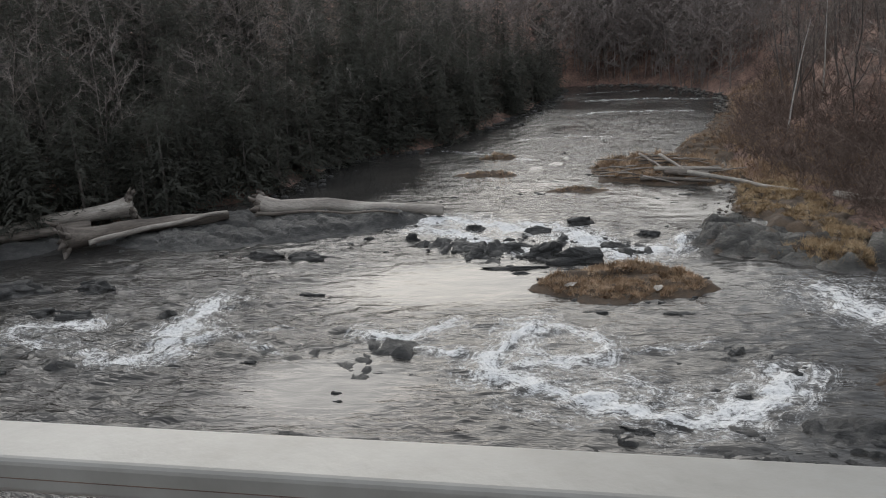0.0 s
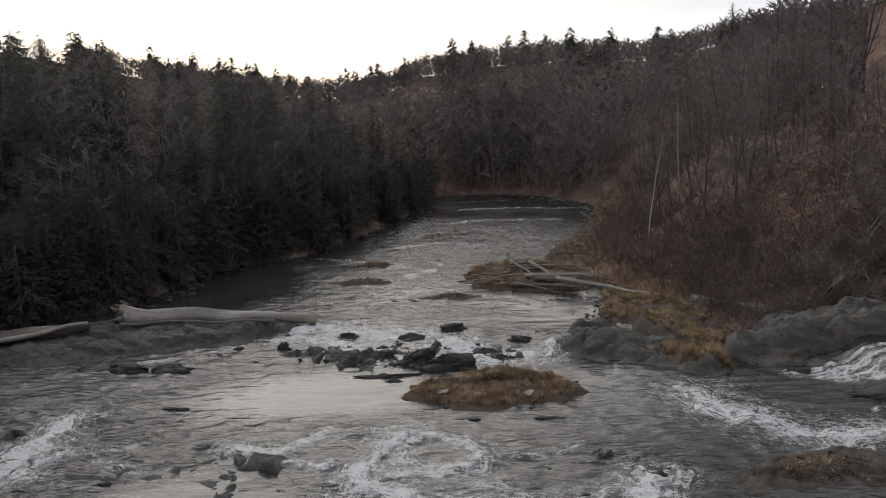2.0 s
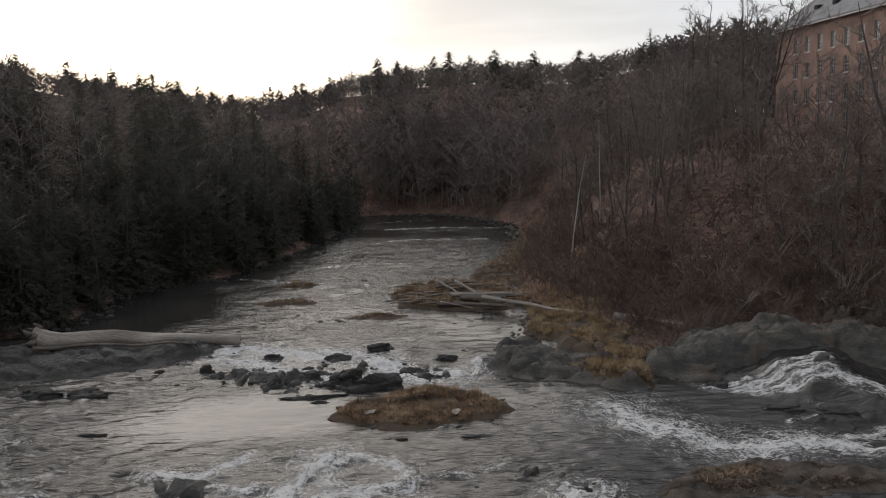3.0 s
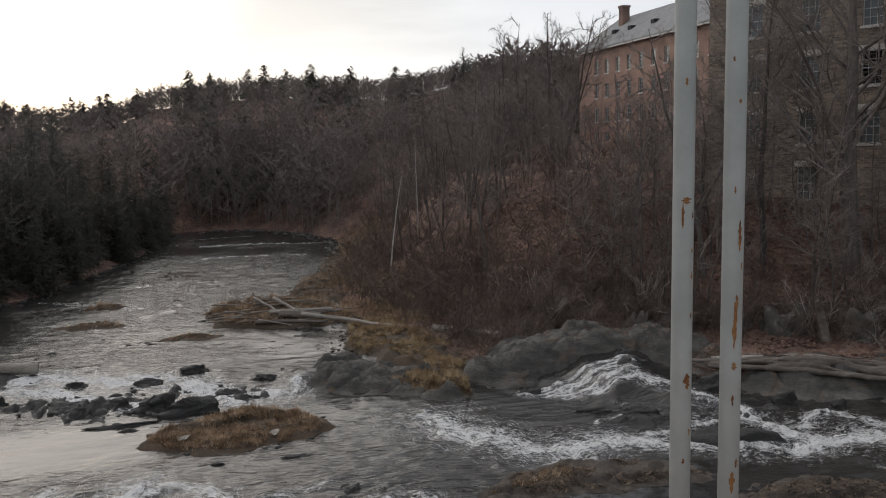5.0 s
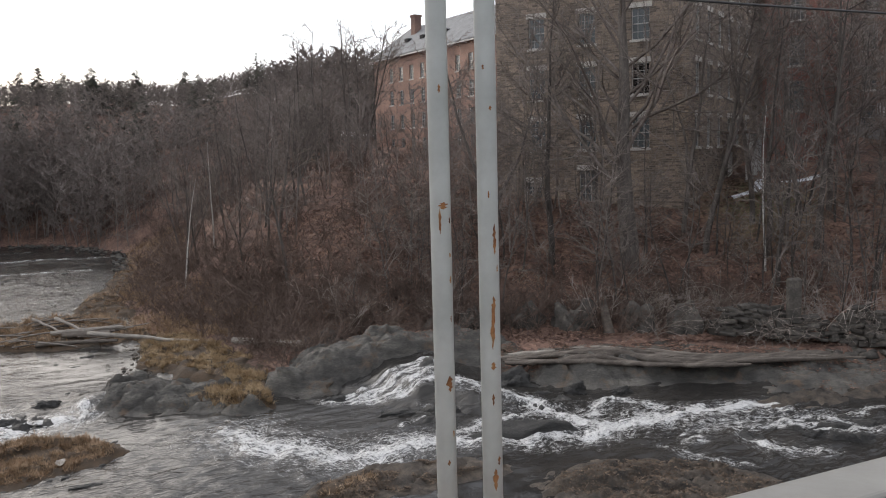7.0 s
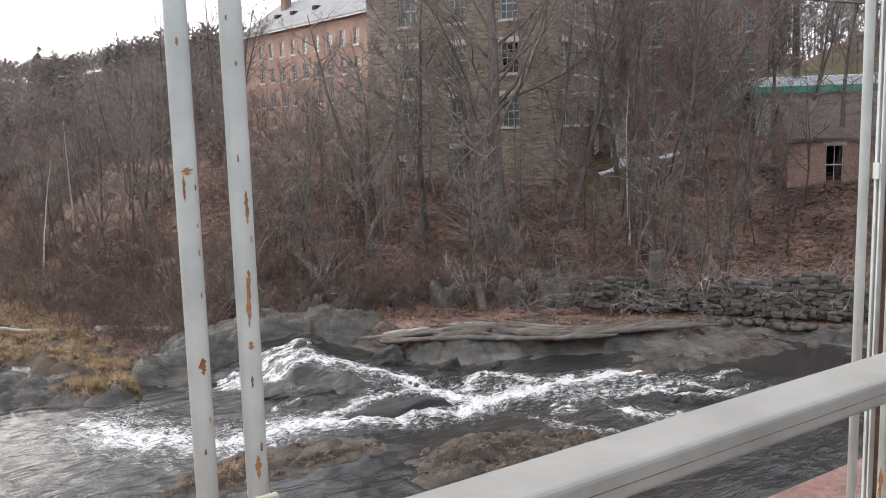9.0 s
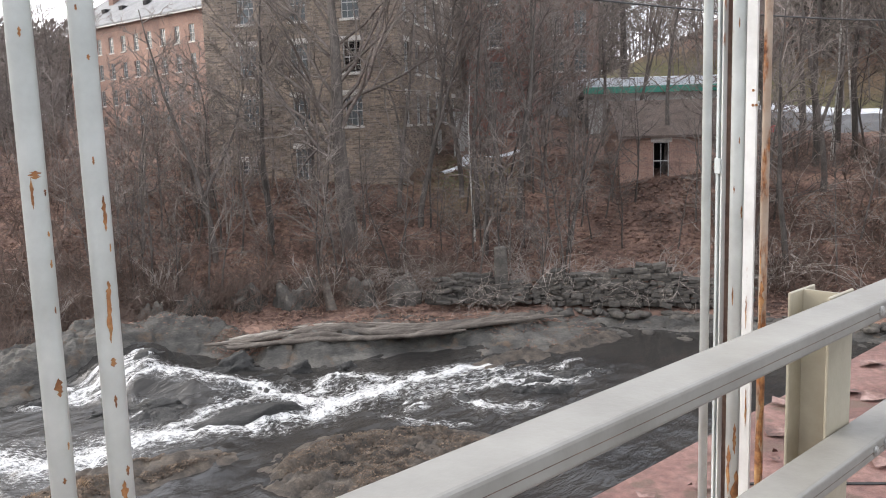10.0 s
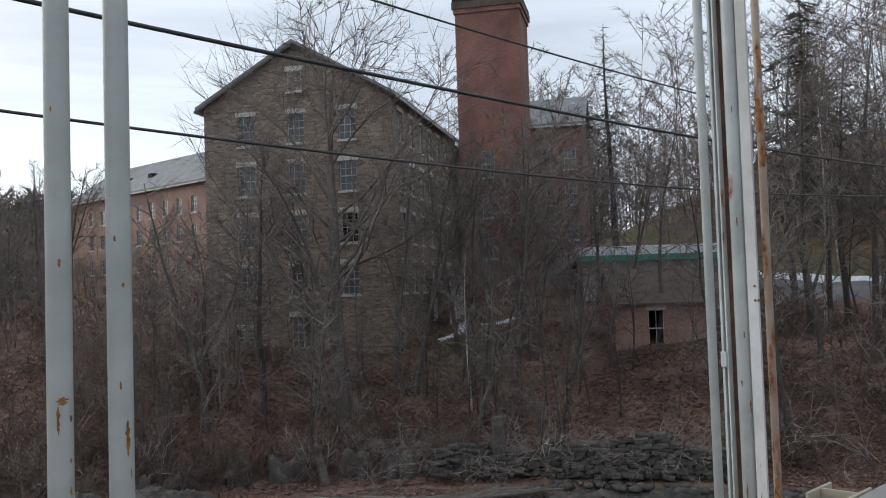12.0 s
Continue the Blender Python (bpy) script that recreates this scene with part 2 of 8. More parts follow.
M_BIRCH = surface("white_birch_bark", [(0.35, (0.30, 0.28, 0.25)), (0.6, (0.66, 0.64, 0.60))], 3, 18, 0.8, 0.3, 0.01, stretch=(0.5, 0.5, 3))
M_FARWOOD = surface("far_bare_twigs", [(0.3, (0.165, 0.140, 0.128)), (0.7, (0.29, 0.252, 0.230))], 0.15, 2, 0.95, 0)
M_GRASS = surface("dry_straw_grass", [(0.3, (0.14, 0.094, 0.061)), (0.48, (0.31, 0.212, 0.135)), (0.68, (0.54, 0.40, 0.275))], 1.6, 11, 0.95, 0)
M_SOIL = surface("wet_turf", [(0.3, (0.032, 0.023, 0.015)), (0.7, (0.105, 0.068, 0.04))], 1.4, 14, 0.9, 0.8, 0.05)
M_SNOW = surface("old_snow", [(0.35, (0.62, 0.65, 0.70)), (0.65, (0.80, 0.82, 0.85))], 1.5, 12, 0.7, 0.4, 0.03)
M_STONE = masonry("rubble_stone_wall", (0.36, 0.285, 0.225), (0.105, 0.088, 0.074), (0.30, 0.26, 0.22), 0.42, 0.135, 0.018, swirl=0.25)
M_BRICK = masonry("red_brick_wall", (0.32, 0.148, 0.118), (0.24, 0.112, 0.092), (0.27, 0.195, 0.165), 0.22, 0.075, 0.008)
M_BRICK_PALE = masonry("faded_brick_wall", (0.42, 0.265, 0.21), (0.32, 0.20, 0.16), (0.40, 0.32, 0.275), 0.22, 0.075, 0.008)
M_BRICK_OLD = masonry("weathered_brick_wall", (0.275, 0.168, 0.137), (0.19, 0.118, 0.098), (0.25, 0.185, 0.155), 0.24, 0.08, 0.010)
M_SLATE = surface("grey_slate_roof", [(0.3, (0.15, 0.155, 0.16)), (0.7, (0.26, 0.265, 0.27))], 0.8, 9, 0.7, 0.3, 0.02, patch=(0.6, 0.64, 0.70, (0.40, 0.41, 0.43)))
M_SHINGLE = surface("mossy_shingles", [(0.3, (0.075, 0.055, 0.045)), (0.7, (0.16, 0.12, 0.10))], 1.5, 12, 0.9, 0.7, 0.03)
M_WHITE = surface("white_trim_paint", [(0.3, (0.40, 0.395, 0.38)), (0.7, (0.58, 0.575, 0.555))], 2, 12, 0.6, 0.1, 0.004)
M_SILL = surface("pale_granite", [(0.3, (0.46, 0.43, 0.39)), (0.7, (0.66, 0.63, 0.58))], 2, 16, 0.8, 0.2, 0.01)
M_SILL_OLD = surface("tan_rubble_foundation", [(0.3, (0.13, 0.105, 0.085)), (0.7, (0.30, 0.255, 0.21))], 3, 14, 0.9, 0.8, 0.03)
M_GREEN = surface("green_fascia_paint", [(0.3, (0.03, 0.20, 0.145)), (0.7, (0.06, 0.31, 0.23))], 1, 10, 0.5, 0.1, 0.004)
# near-black; inside the buildings it paints in the shade of unlit rooms
M_DARK = surface("near_black", [(0.3, (0.012, 0.012, 0.013)), (0.7, (0.03, 0.03, 0.03))], 2, 8, 0.9, 0)
M_CABLE = surface("black_cable", [(0.3, (0.025, 0.025, 0.027)), (0.7, (0.06, 0.06, 0.06))], 5, 30, 0.6, 0.1, 0.002)
M_RED = surface("red_car_paint", [(0.3, (0.42, 0.025, 0.03)), (0.7, (0.52, 0.04, 0.05))], 1, 6, 0.3, 0)
for mat in (M_NEEDLE, M_TWIG, M_FARWOOD, M_BRUSH, M_GRASS, M_STRAW):
    mat.node_tree.nodes["Principled BSDF"].inputs["Specular IOR Level"].default_value = 0.1
# some light passes through the thin needle sprays
nnt = M_NEEDLE.node_tree
n_thin, n_mix = nnt.nodes.new("ShaderNodeBsdfTranslucent"), nnt.nodes.new("ShaderNodeMixShader")
n_main, n_end = nnt.nodes["Principled BSDF"], nnt.nodes["Material Output"]
nnt.links.new(n_main.inputs["Base Color"].links[0].from_socket, n_thin.inputs["Color"])
n_mix.inputs[0].default_value = 0.5
nnt.links.new(n_main.outputs[0], n_mix.inputs[1])
nnt.links.new(n_thin.outputs[0], n_mix.inputs[2])
nnt.links.new(n_mix.outputs[0], n_end.inputs["Surface"])
M_GLASS = bpy.data.materials.new("old_window_glass")
M_GLASS.use_nodes = True
gb = M_GLASS.node_tree.nodes["Principled BSDF"]
gb.inputs["Base Color"].default_value = (0.10, 0.115, 0.12, 1)
gb.inputs["Roughness"].default_value, gb.inputs["IOR"].default_value = 0.12, 1.5


def ground_material():
    m = bpy.data.materials.new("leaf_litter_ground")
    m.use_nodes = True
    nt = m.node_tree
    bsdf = nt.nodes["Principled BSDF"]
    tc = nt.nodes.new("ShaderNodeTexCoord")
    v = tc.outputs["Object"]
    n1 = tex(nt, 0.35, 8, 0.65, v)
    litter = ramp_node(nt, [(0.32, (0.066, 0.046, 0.038)), (0.5, (0.158, 0.103, 0.083)), (0.66, (0.262, 0.172, 0.136))])
    nt.links.new(n1.outputs["Fac"], litter.inputs["Fac"])
    vo = nt.nodes.new("ShaderNodeTexVoronoi")
    vo.inputs["Scale"].default_value = 6.0
    nt.links.new(v, vo.inputs["Vector"])
    lv = ramp_node(nt, [(0.0, (0.55, 0.5, 0.5)), (1.0, (1.5, 1.4, 1.3))])
    nt.links.new(vo.outputs["Color"], lv.inputs["Fac"])
    col = mixed(nt, 1.0, litter.outputs["Color"], lv.outputs["Color"], "MULTIPLY")
    at = nt.nodes.new("ShaderNodeAttribute")
    at.attribute_name = "lawn"
    n2 = tex(nt, 1.6, 6, 0.6, v)
    gr = ramp_node(nt, [(0.3, (0.095, 0.092, 0.045)), (0.7, (0.20, 0.175, 0.09))])
    nt.links.new(n2.outputs["Fac"], gr.inputs["Fac"])
    col = mixed(nt, at.outputs["Fac"], col, gr.outputs["Color"])
    nt.links.new(col, bsdf.inputs["Base Color"])
    bsdf.inputs["Roughness"].default_value = 0.95
    n3 = tex(nt, 7, 8, 0.75, v)
    b = nt.nodes.new("ShaderNodeBump")
    b.inputs["Strength"].default_value, b.inputs["Distance"].default_value = 0.9, 0.10
    nt.links.new(n3.outputs["Fac"], b.inputs["Height"])
    nt.links.new(b.outputs[0], bsdf.inputs["Normal"])
    return m


def water_material():
    """Brown-black river water: ripples as relief, foam where the sheet's own foam layer says, broken up by bubbles."""
    m = bpy.data.materials.new("river_water")
    m.use_nodes = True
    nt = m.node_tree
    bsdf = nt.nodes["Principled BSDF"]
    tc = nt.nodes.new("ShaderNodeTexCoord")
    v = tc.outputs["Object"]
    at = nt.nodes.new("ShaderNodeAttribute")
    at.attribute_name = "foam"
    calm = nt.nodes.new("ShaderNodeAttribute")
    calm.attribute_name = "chop"
    al, ac = nt.nodes.new("ShaderNodeAttribute"), nt.nodes.new("ShaderNodeAttribute")
    al.attribute_name, ac.attribute_name = "along", "across"
    cv = nt.nodes.new("ShaderNodeCombineXYZ")
    nt.links.new(al.outputs["Fac"], cv.inputs[0])
    nt.links.new(ac.outputs["Fac"], cv.inputs[1])

    def calc(op, a, b, c=None):
        n = nt.nodes.new("ShaderNodeMath")
        n.operation = op
        for k, q in enumerate((a, b, c)):
            if q is None:
                continue
            if isinstance(q, (int, float)):
                n.inputs[k].default_value = q
            else:
                nt.links.new(q, n.inputs[k])
        return n.outputs[0]

    # long streaks along the current, fine froth over them, and lace where the foam thins out
    streak = tex(nt, 1.0, 7, 0.68, cv.outputs[0], (0.8, 9.0, 1))
    streak.inputs["Distortion"].default_value = 0.3
    froth = tex(nt, 3.4, 9, 0.82, v, (1.0, 1.5, 1))
    froth.inputs["Distortion"].default_value = 0.35
    lace = nt.nodes.new("ShaderNodeTexVoronoi")
    lace.feature = "DISTANCE_TO_EDGE"
    lace.inputs["Scale"].default_value = 2.6
    warp = nt.nodes.new("ShaderNodeVectorMath")
    warp.operation = "MULTIPLY_ADD"
    warp.inputs[1].default_value = (0.35, 0.35, 0)
    nt.links.new(froth.outputs["Color"], warp.inputs[0])
    nt.links.new(v, warp.inputs[2])
    nt.links.new(warp.outputs[0], lace.inputs["Vector"])
    webs = calc("MULTIPLY_ADD", calc("MINIMUM", lace.outputs["Distance"], 0.22), -1.6, 0.18)
    env = at.outputs["Fac"]
    grain = calc("ADD", calc("MULTIPLY_ADD", streak.outputs["Fac"], 3.7, -1.85), calc("MULTIPLY_ADD", froth.outputs["Fac"], 4.2, -2.1))
    spray = tex(nt, 13.0, 5, 0.75, v, (1.0, 1.3, 1))
    grain = calc("ADD", calc("ADD", grain, webs), calc("MULTIPLY_ADD", spray.outputs["Fac"], 2.6, -1.3))
    mask = calc("MULTIPLY_ADD", grain, calc("MINIMUM", calc("MULTIPLY", env, 2.2), 1.0), calc("MULTIPLY_ADD", env, 1.58, -0.50))
    fr = ramp_node(nt, [(0.0, (0, 0, 0)), (0.35, (0.20, 0.20, 0.20)), (0.7, (0.55, 0.55, 0.55)), (1.0, (0.92, 0.92, 0.92))])
    nt.links.new(mask, fr.inputs["Fac"])
    n4 = tex(nt, 12, 5, 0.6, v)
    fc = ramp_node(nt, [(0.3, (0.50, 0.505, 0.50)), (0.65, (0.76, 0.755, 0.74))])
    nt.links.new(n4.outputs["Fac"], fc.inputs["Fac"])
    body = ramp_node(nt, [(0.3, (0.020, 0.0195, 0.019)), (0.7, (0.044, 0.041, 0.037))])
    n5 = tex(nt, 0.25, 4, 0.5, v)
    nt.links.new(n5.outputs["Fac"], body.inputs["Fac"])
    nt.links.new(mixed(nt, fr.outputs["Color"], body.outputs["Color"], fc.outputs["Color"]), bsdf.inputs["Base Color"])
    rr = ramp_node(nt, [(0.0, (0.11, 0.11, 0.11)), (1.0, (0.8, 0.8, 0.8))])
    nt.links.new(fr.outputs["Color"], rr.inputs["Fac"])
    nt.links.new(rr.outputs["Color"], bsdf.inputs["Roughness"])
    bsdf.inputs["IOR"].default_value = 1.33
    def crests(scale, detail, stretch, weight, before=None):
        n = tex(nt, scale, detail, 0.5, v, stretch)
        n.inputs["Distortion"].default_value = 0.6
        a = nt.nodes.new("ShaderNodeMath")
        a.operation = "SUBTRACT"
        a.inputs[1].default_value = 0.5
        nt.links.new(n.outputs["Fac"], a.inputs[0])
        c = nt.nodes.new("ShaderNodeMath")
        c.operation = "ABSOLUTE"
        nt.links.new(a.outputs[0], c.inputs[0])
        m_ = nt.nodes.new("ShaderNodeMath")
        m_.operation = "MULTIPLY_ADD"
        m_.inputs[1].default_value = -weight
        nt.links.new(c.outputs[0], m_.inputs[0])
        if before:
            nt.links.new(before.outputs[0], m_.inputs[2])
        return m_

    add = crests(6.5, 2.0, (0.5, 1.5, 1), 0.20, crests(2.6, 2.0, (0.55, 1.5, 1), 0.45, crests(1.0, 2.0, (0.6, 1.5, 1), 1.0, crests(0.4, 2.0, (0.5, 1.5, 1), 1.4))))
    sc = nt.nodes.new("ShaderNodeMath")
    sc.operation = "MULTIPLY"
    nt.links.new(add.outputs[0], sc.inputs[0])
    nt.links.new(calm.outputs["Fac"], sc.inputs[1])
    b = nt.nodes.new("ShaderNodeBump")
    b.inputs["Strength"].default_value, b.inputs["Distance"].default_value = 1.0, 0.21
    nt.links.new(sc.outputs[0], b.inputs["Height"])
    nt.links.new(b.outputs[0], bsdf.inputs["Normal"])
    return m


M_GROUND, M_WATER = ground_material(), water_material()


# ---- building helpers ----
def part(name, bm, material, parent=None, label=""):
    """Links a bmesh as one mesh object under a thing or part."""
    me = bpy.data.meshes.new(name)
    bm.to_mesh(me)
    bm.free()
    return part_mesh(name, me, material, parent, label)


def part_mesh(name, me, material, parent=None, label=""):
    me.materials.append(material)
    ob = new(name, me)
    ob.parent = parent
    if label:
        ob["label"] = label
    return ob


def pydata(name, verts, faces, material, parent=None, smooth=False, label=""):
    me = bpy.data.meshes.new(name)
    verts = np.asarray(verts, dtype=np.float32).reshape(-1, 3)
    faces = np.asarray(faces, dtype=np.int32)
    k = faces.shape[1]
    me.vertices.add(len(verts))
    me.vertices.foreach_set("co", verts.ravel())
    me.loops.add(faces.size)
    me.loops.foreach_set("vertex_index", faces.ravel())
    me.polygons.add(len(faces))
    me.polygons.foreach_set("loop_start", np.arange(0, faces.size, k, dtype=np.int32))
    me.polygons.foreach_set("loop_total", np.full(len(faces), k, dtype=np.int32))
    if smooth:
        me.polygons.foreach_set("use_smooth", np.ones(len(faces), dtype=bool))
    me.update(calc_edges=True)
    me.validate()
    return part_mesh(name, me, material, parent, label)


def empty(name, m=None):
    ob = new(name)
    ob.empty_display_size = 0.2
    if m is not None:
        ob.matrix_world = m
    return ob


def add_box(bm, x0, x1, y0, y1, z0, z1, bevel=0.0, seg=2):
    r = bmesh.ops.create_cube(bm, size=1.0)
    for v in r["verts"]:
        v.co = Vector(((x0 + x1) / 2 + v.co.x * (x1 - x0), (y0 + y1) / 2 + v.co.y * (y1 - y0), (z0 + z1) / 2 + v.co.z * (z1 - z0)))
    if bevel:
        es = list({e for v in r["verts"] for e in v.link_edges})
        bmesh.ops.bevel(bm, geom=es, offset=bevel, segments=seg, affect="EDGES", profile=0.5)
    return bm


def box(x0, x1, y0, y1, z0, z1, bevel=0.0, seg=2):
    return add_box(bmesh.new(), x0, x1, y0, y1, z0, z1, bevel, seg)


def lattice(ix, iy, seed):
    n = (ix.astype(np.int64) * 374761393 + iy.astype(np.int64) * 668265263 + seed * 144665) & 0xFFFFFFFF
    n = ((n ^ (n >> 13)) * 1274126177) & 0xFFFFFFFF
    return ((n ^ (n >> 16)) & 0xFFFF) / 65535.0


def vnoise(x, y, seed=0):
    x, y = np.asarray(x, float), np.asarray(y, float)
    ix, iy = np.floor(x), np.floor(y)
    fx, fy = x - ix, y - iy
    fx, fy = fx * fx * (3 - 2 * fx), fy * fy * (3 - 2 * fy)
    a, b = lattice(ix, iy, seed), lattice(ix + 1, iy, seed)
    c, d = lattice(ix, iy + 1, seed), lattice(ix + 1, iy + 1, seed)
    return (a * (1 - fx) + b * fx) * (1 - fy) + (c * (1 - fx) + d * fx) * fy


def fbm(x, y, octaves=4, seed=0):
    out, amp, tot = 0.0, 1.0, 0.0
    for o in range(octaves):
        out = out + amp * vnoise(np.asarray(x) * 2 ** o, np.asarray(y) * 2 ** o, seed + o * 17)
        tot += amp
        amp *= 0.5
    return out / tot - 0.5


def blocks(x, y, seed):
    """Broken blocks: for each point its block's own number, the way from the block's middle, and how near the crack is."""
    ix, iy = np.floor(x), np.floor(y)
    f1, f2 = np.full(np.shape(x), 9.0), np.full(np.shape(x), 9.0)
    num, ox, oy = np.zeros(np.shape(x)), np.zeros(np.shape(x)), np.zeros(np.shape(x))
    for i in (-1, 0, 1):
        for j in (-1, 0, 1):
            cx, cy = ix + i + lattice(ix + i, iy + j, seed), iy + j + lattice(ix + i, iy + j, seed + 1)
            d = np.hypot(x - cx, y - cy)
            near = d < f1
            f2 = np.where(near, f1, np.minimum(f2, d))
            num = np.where(near, lattice(ix + i, iy + j, seed + 2), num)
            ox, oy = np.where(near, x - cx, ox), np.where(near, y - cy, oy)
            f1 = np.where(near, d, f1)
    return num, ox, oy, f2 - f1


def step(a, b, v):
    u = np.clip((v - a) / (b - a), 0, 1)
    return u * u * (3 - 2 * u)


def line_dist(x, y, pts):
    """Distance of each (x, y) from a line through pts."""
    best = np.full(np.shape(x), 1e9)
    for (ax, ay), (bx, by) in zip(pts[:-1], pts[1:]):
        dx, dy = bx - ax, by - ay
        t = np.clip(((x - ax) * dx + (y - ay) * dy) / (dx * dx + dy * dy), 0, 1)
        best = np.minimum(best, np.hypot(x - ax - t * dx, y - ay - t * dy))
    return best


def inside(x, y, pts):
    hit = np.zeros(np.shape(x), bool)
    n = len(pts)
    for i in range(n):
        (ax, ay), (bx, by) = pts[i], pts[(i + 1) % n]
        if ay == by:
            continue
        hit ^= ((ay > y) != (by > y)) & (x < (bx - ax) * (y - ay) / (by - ay) + ax)
    return hit


# ---- the valley: shores, ground and water ----
LEFT = [(-44, -90), (-40, -10), (-35, 18), (-30, 33), (-25.5, 41.5), (-20.5, 47), (-20, 60), (-14.5, 65), (-11, 80), (-8.3, 100), (-9, 113)]
FAR = [(-9, 113), (-3.8, 116), (1.5, 115), (7, 108), (10.5, 98)]
RIGHT = [(10.5, 98), (9.3, 86), (7.3, 70), (5.6, 63), (6.6, 52), (8.0, 47), (9.0, 40), (10.6, 37.5), (13.5, 38.5), (18.5, 37.5), (21.5, 35), (27, 32.6), (31, 28.4), (35.5, 24.8), (38, 19.5), (41.5, 12), (46, -5), (50, -90)]
RIVER = LEFT[:-1] + FAR[:-1] + RIGHT


# how high the woods stand against the sky, in degrees over the eye, by the bearing from the bridge
SKY_AZ = [-60, -32, -28, -24, -19, -13.6, -9.7, -6.8, -5, -1, 2.7, 9.8, 13, 17, 19, 22, 40]
SKY_EL = [9.0, 6.6, 5.8, 4.9, 3.9, 3.15, 2.9, 3.4, 4.3, 4.6, 4.9, 4.8, 5.3, 6.4, 7.2, 6.3, 6.0]


def ground_z(x, y):
    x, y = np.asarray(x, float), np.asarray(y, float)
    dl, df, dr = line_dist(x, y, LEFT), line_dist(x, y, FAR), line_dist(x, y, RIGHT)
    d = np.minimum(np.minimum(dl, df), dr)
    ins = inside(x, y, RIVER)
    left = 2.2 * step(0, 5, dl) + 0.05 * np.minimum(dl, 60) + 0.03 * np.clip(dl - 60, 0, 60)
    far = 2.0 * step(0, 6, df) + 0.24 * np.minimum(df, 60)
    up = step(55, 75, y)
    right = 0.5 * step(0, 1.5, dr) + (5.6 + 2.6 * up) * step(2.2, 17 - 3 * up, dr) + (0.12 - 0.03 * up) * np.clip(dr - 15, 0, 60) + 0.38 * np.clip(dr - 52, 0, 70) * (1 - up) + 0.30 * np.clip(x - 87, 0, 45) * (1 - up)
    wl_, wf_, wr_ = 1 / (dl + 1) ** 3, 1 / (df + 1) ** 3, 1 / (dr + 1) ** 3
    z = (left * wl_ + far * wf_ + right * wr_) / (wl_ + wf_ + wr_)
    z = z + step(1, 8, d) * (1.5 * fbm(x / 14, y / 14, 4, 3) + 0.35 * fbm(x / 2.2, y / 2.2, 3, 5)) + 0.3 * fbm(x / 1.5, y / 1.5, 3, 9) * step(0, 1, d)
    # the ridge that closes the valley
    far_off, bearing = np.hypot(x, y), np.degrees(np.arctan2(x, y))
    crest = 10.0 + 172 * np.tan(np.radians(np.interp(bearing, SKY_AZ, SKY_EL) - 1.55)) + 1.2 * fbm(x / 9, y / 9, 3, 14)
    z = z + np.maximum(crest - z, 0) * step(116, 172, far_off) * step(20, 13, bearing) * step(-50, -34, bearing)
    return np.where(ins, -0.15 - 0.9 * step(0, 2.5, d), z)


def lawn_mask(x, y):
    a = np.exp(-(((x - 43.5) * 0.7 + (y - 41.5) * 0.7) / 6.0) ** 2 - (((x - 43.5) * -0.7 + (y - 41.5) * 0.7) / 4.0) ** 2)
    b = np.exp(-((line_dist(x, y, [(88, 60), (84, 20), (86, -40)]) - 0) / 6.0) ** 2)
    return np.clip(np.maximum(a, b) * 1.6 - 0.3 + 0.6 * fbm(x / 2, y / 2, 3, 8), 0, 1)


def grid_sheet(name, xs, ys, zfun, material, attrs=(), keep=None):
    gx, gy = np.meshgrid(xs, ys)
    gz = zfun(gx, gy)
    nx, ny = len(xs), len(ys)
    idx = np.arange(nx * ny).reshape(ny, nx)
    f = np.stack([idx[:-1, :-1], idx[:-1, 1:], idx[1:, 1:], idx[1:, :-1]], -1).reshape(-1, 4)
    if keep is not None:
        k = keep(gx, gy).ravel()
        f = f[k[f].any(1)]
    ob = pydata(name, np.stack([gx, gy, gz], -1).reshape(-1, 3), f, material, smooth=True)
    for nm, fun in attrs:
        at = ob.data.attributes.new(nm, "FLOAT", "POINT")
        at.data.foreach_set("value", fun(gx, gy).ravel().astype(np.float32))
    return ob


def spread(a, b, s, reach, grow=1.35):
    """Even steps s from a to b, then growing steps as far as reach on both sides."""
    mid = list(np.arange(a, b + s / 2, s))
    lo, hi, k = [], [], s
    while (mid[-1] + sum(hi)) < reach:
        k *= grow
        hi.append(k)
    out = np.cumsum(hi)
    return np.array([a - o for o in out[::-1]] + mid + [mid[-1] + o for o in out])


ground = grid_sheet("ground", spread(-60, 75, 0.75, 2200), spread(8, 125, 0.75, 2200), ground_z, M_GROUND, [("lawn", lawn_mask)])
tagged(ground, "steep river banks covered in brown fallen leaves", "ground", kind="structure")

# foam: (points, half width, strength)
FOAM = []


def foam(w, s, *pts):
    FOAM.append((list(pts), w, s))


# the left rapids
foam(0.55, 0.8, (-21.6, 23.4), (-20.6, 25.3), (-19.5, 25.9), (-18.1, 25.8))
foam(0.30, 0.7, (-20.5, 24.5), (-18.8, 23.5), (-18.2, 23.6))
foam(0.55, 1.0, (-14.8, 28.6), (-14.6, 26.4), (-14.8, 24.4), (-15.2, 22.6))
foam(0.45, 0.9, (-14.2, 23.2), (-14.0, 24.6), (-13.3, 25.3))
foam(0.45, 0.7, (-17.2, 23.3), (-15.2, 22.3), (-13.6, 23.4))
foam(0.40, 0.5, (-12.9, 25.4), (-11.9, 24.7), (-10.7, 23.6))
foam(0.35, 0.4, (-12.3, 25.3), (-11.0, 26.0))
foam(1.3, 0.35, (-19.6, 24.8), (-16.4, 24.0), (-14.2, 25.4))
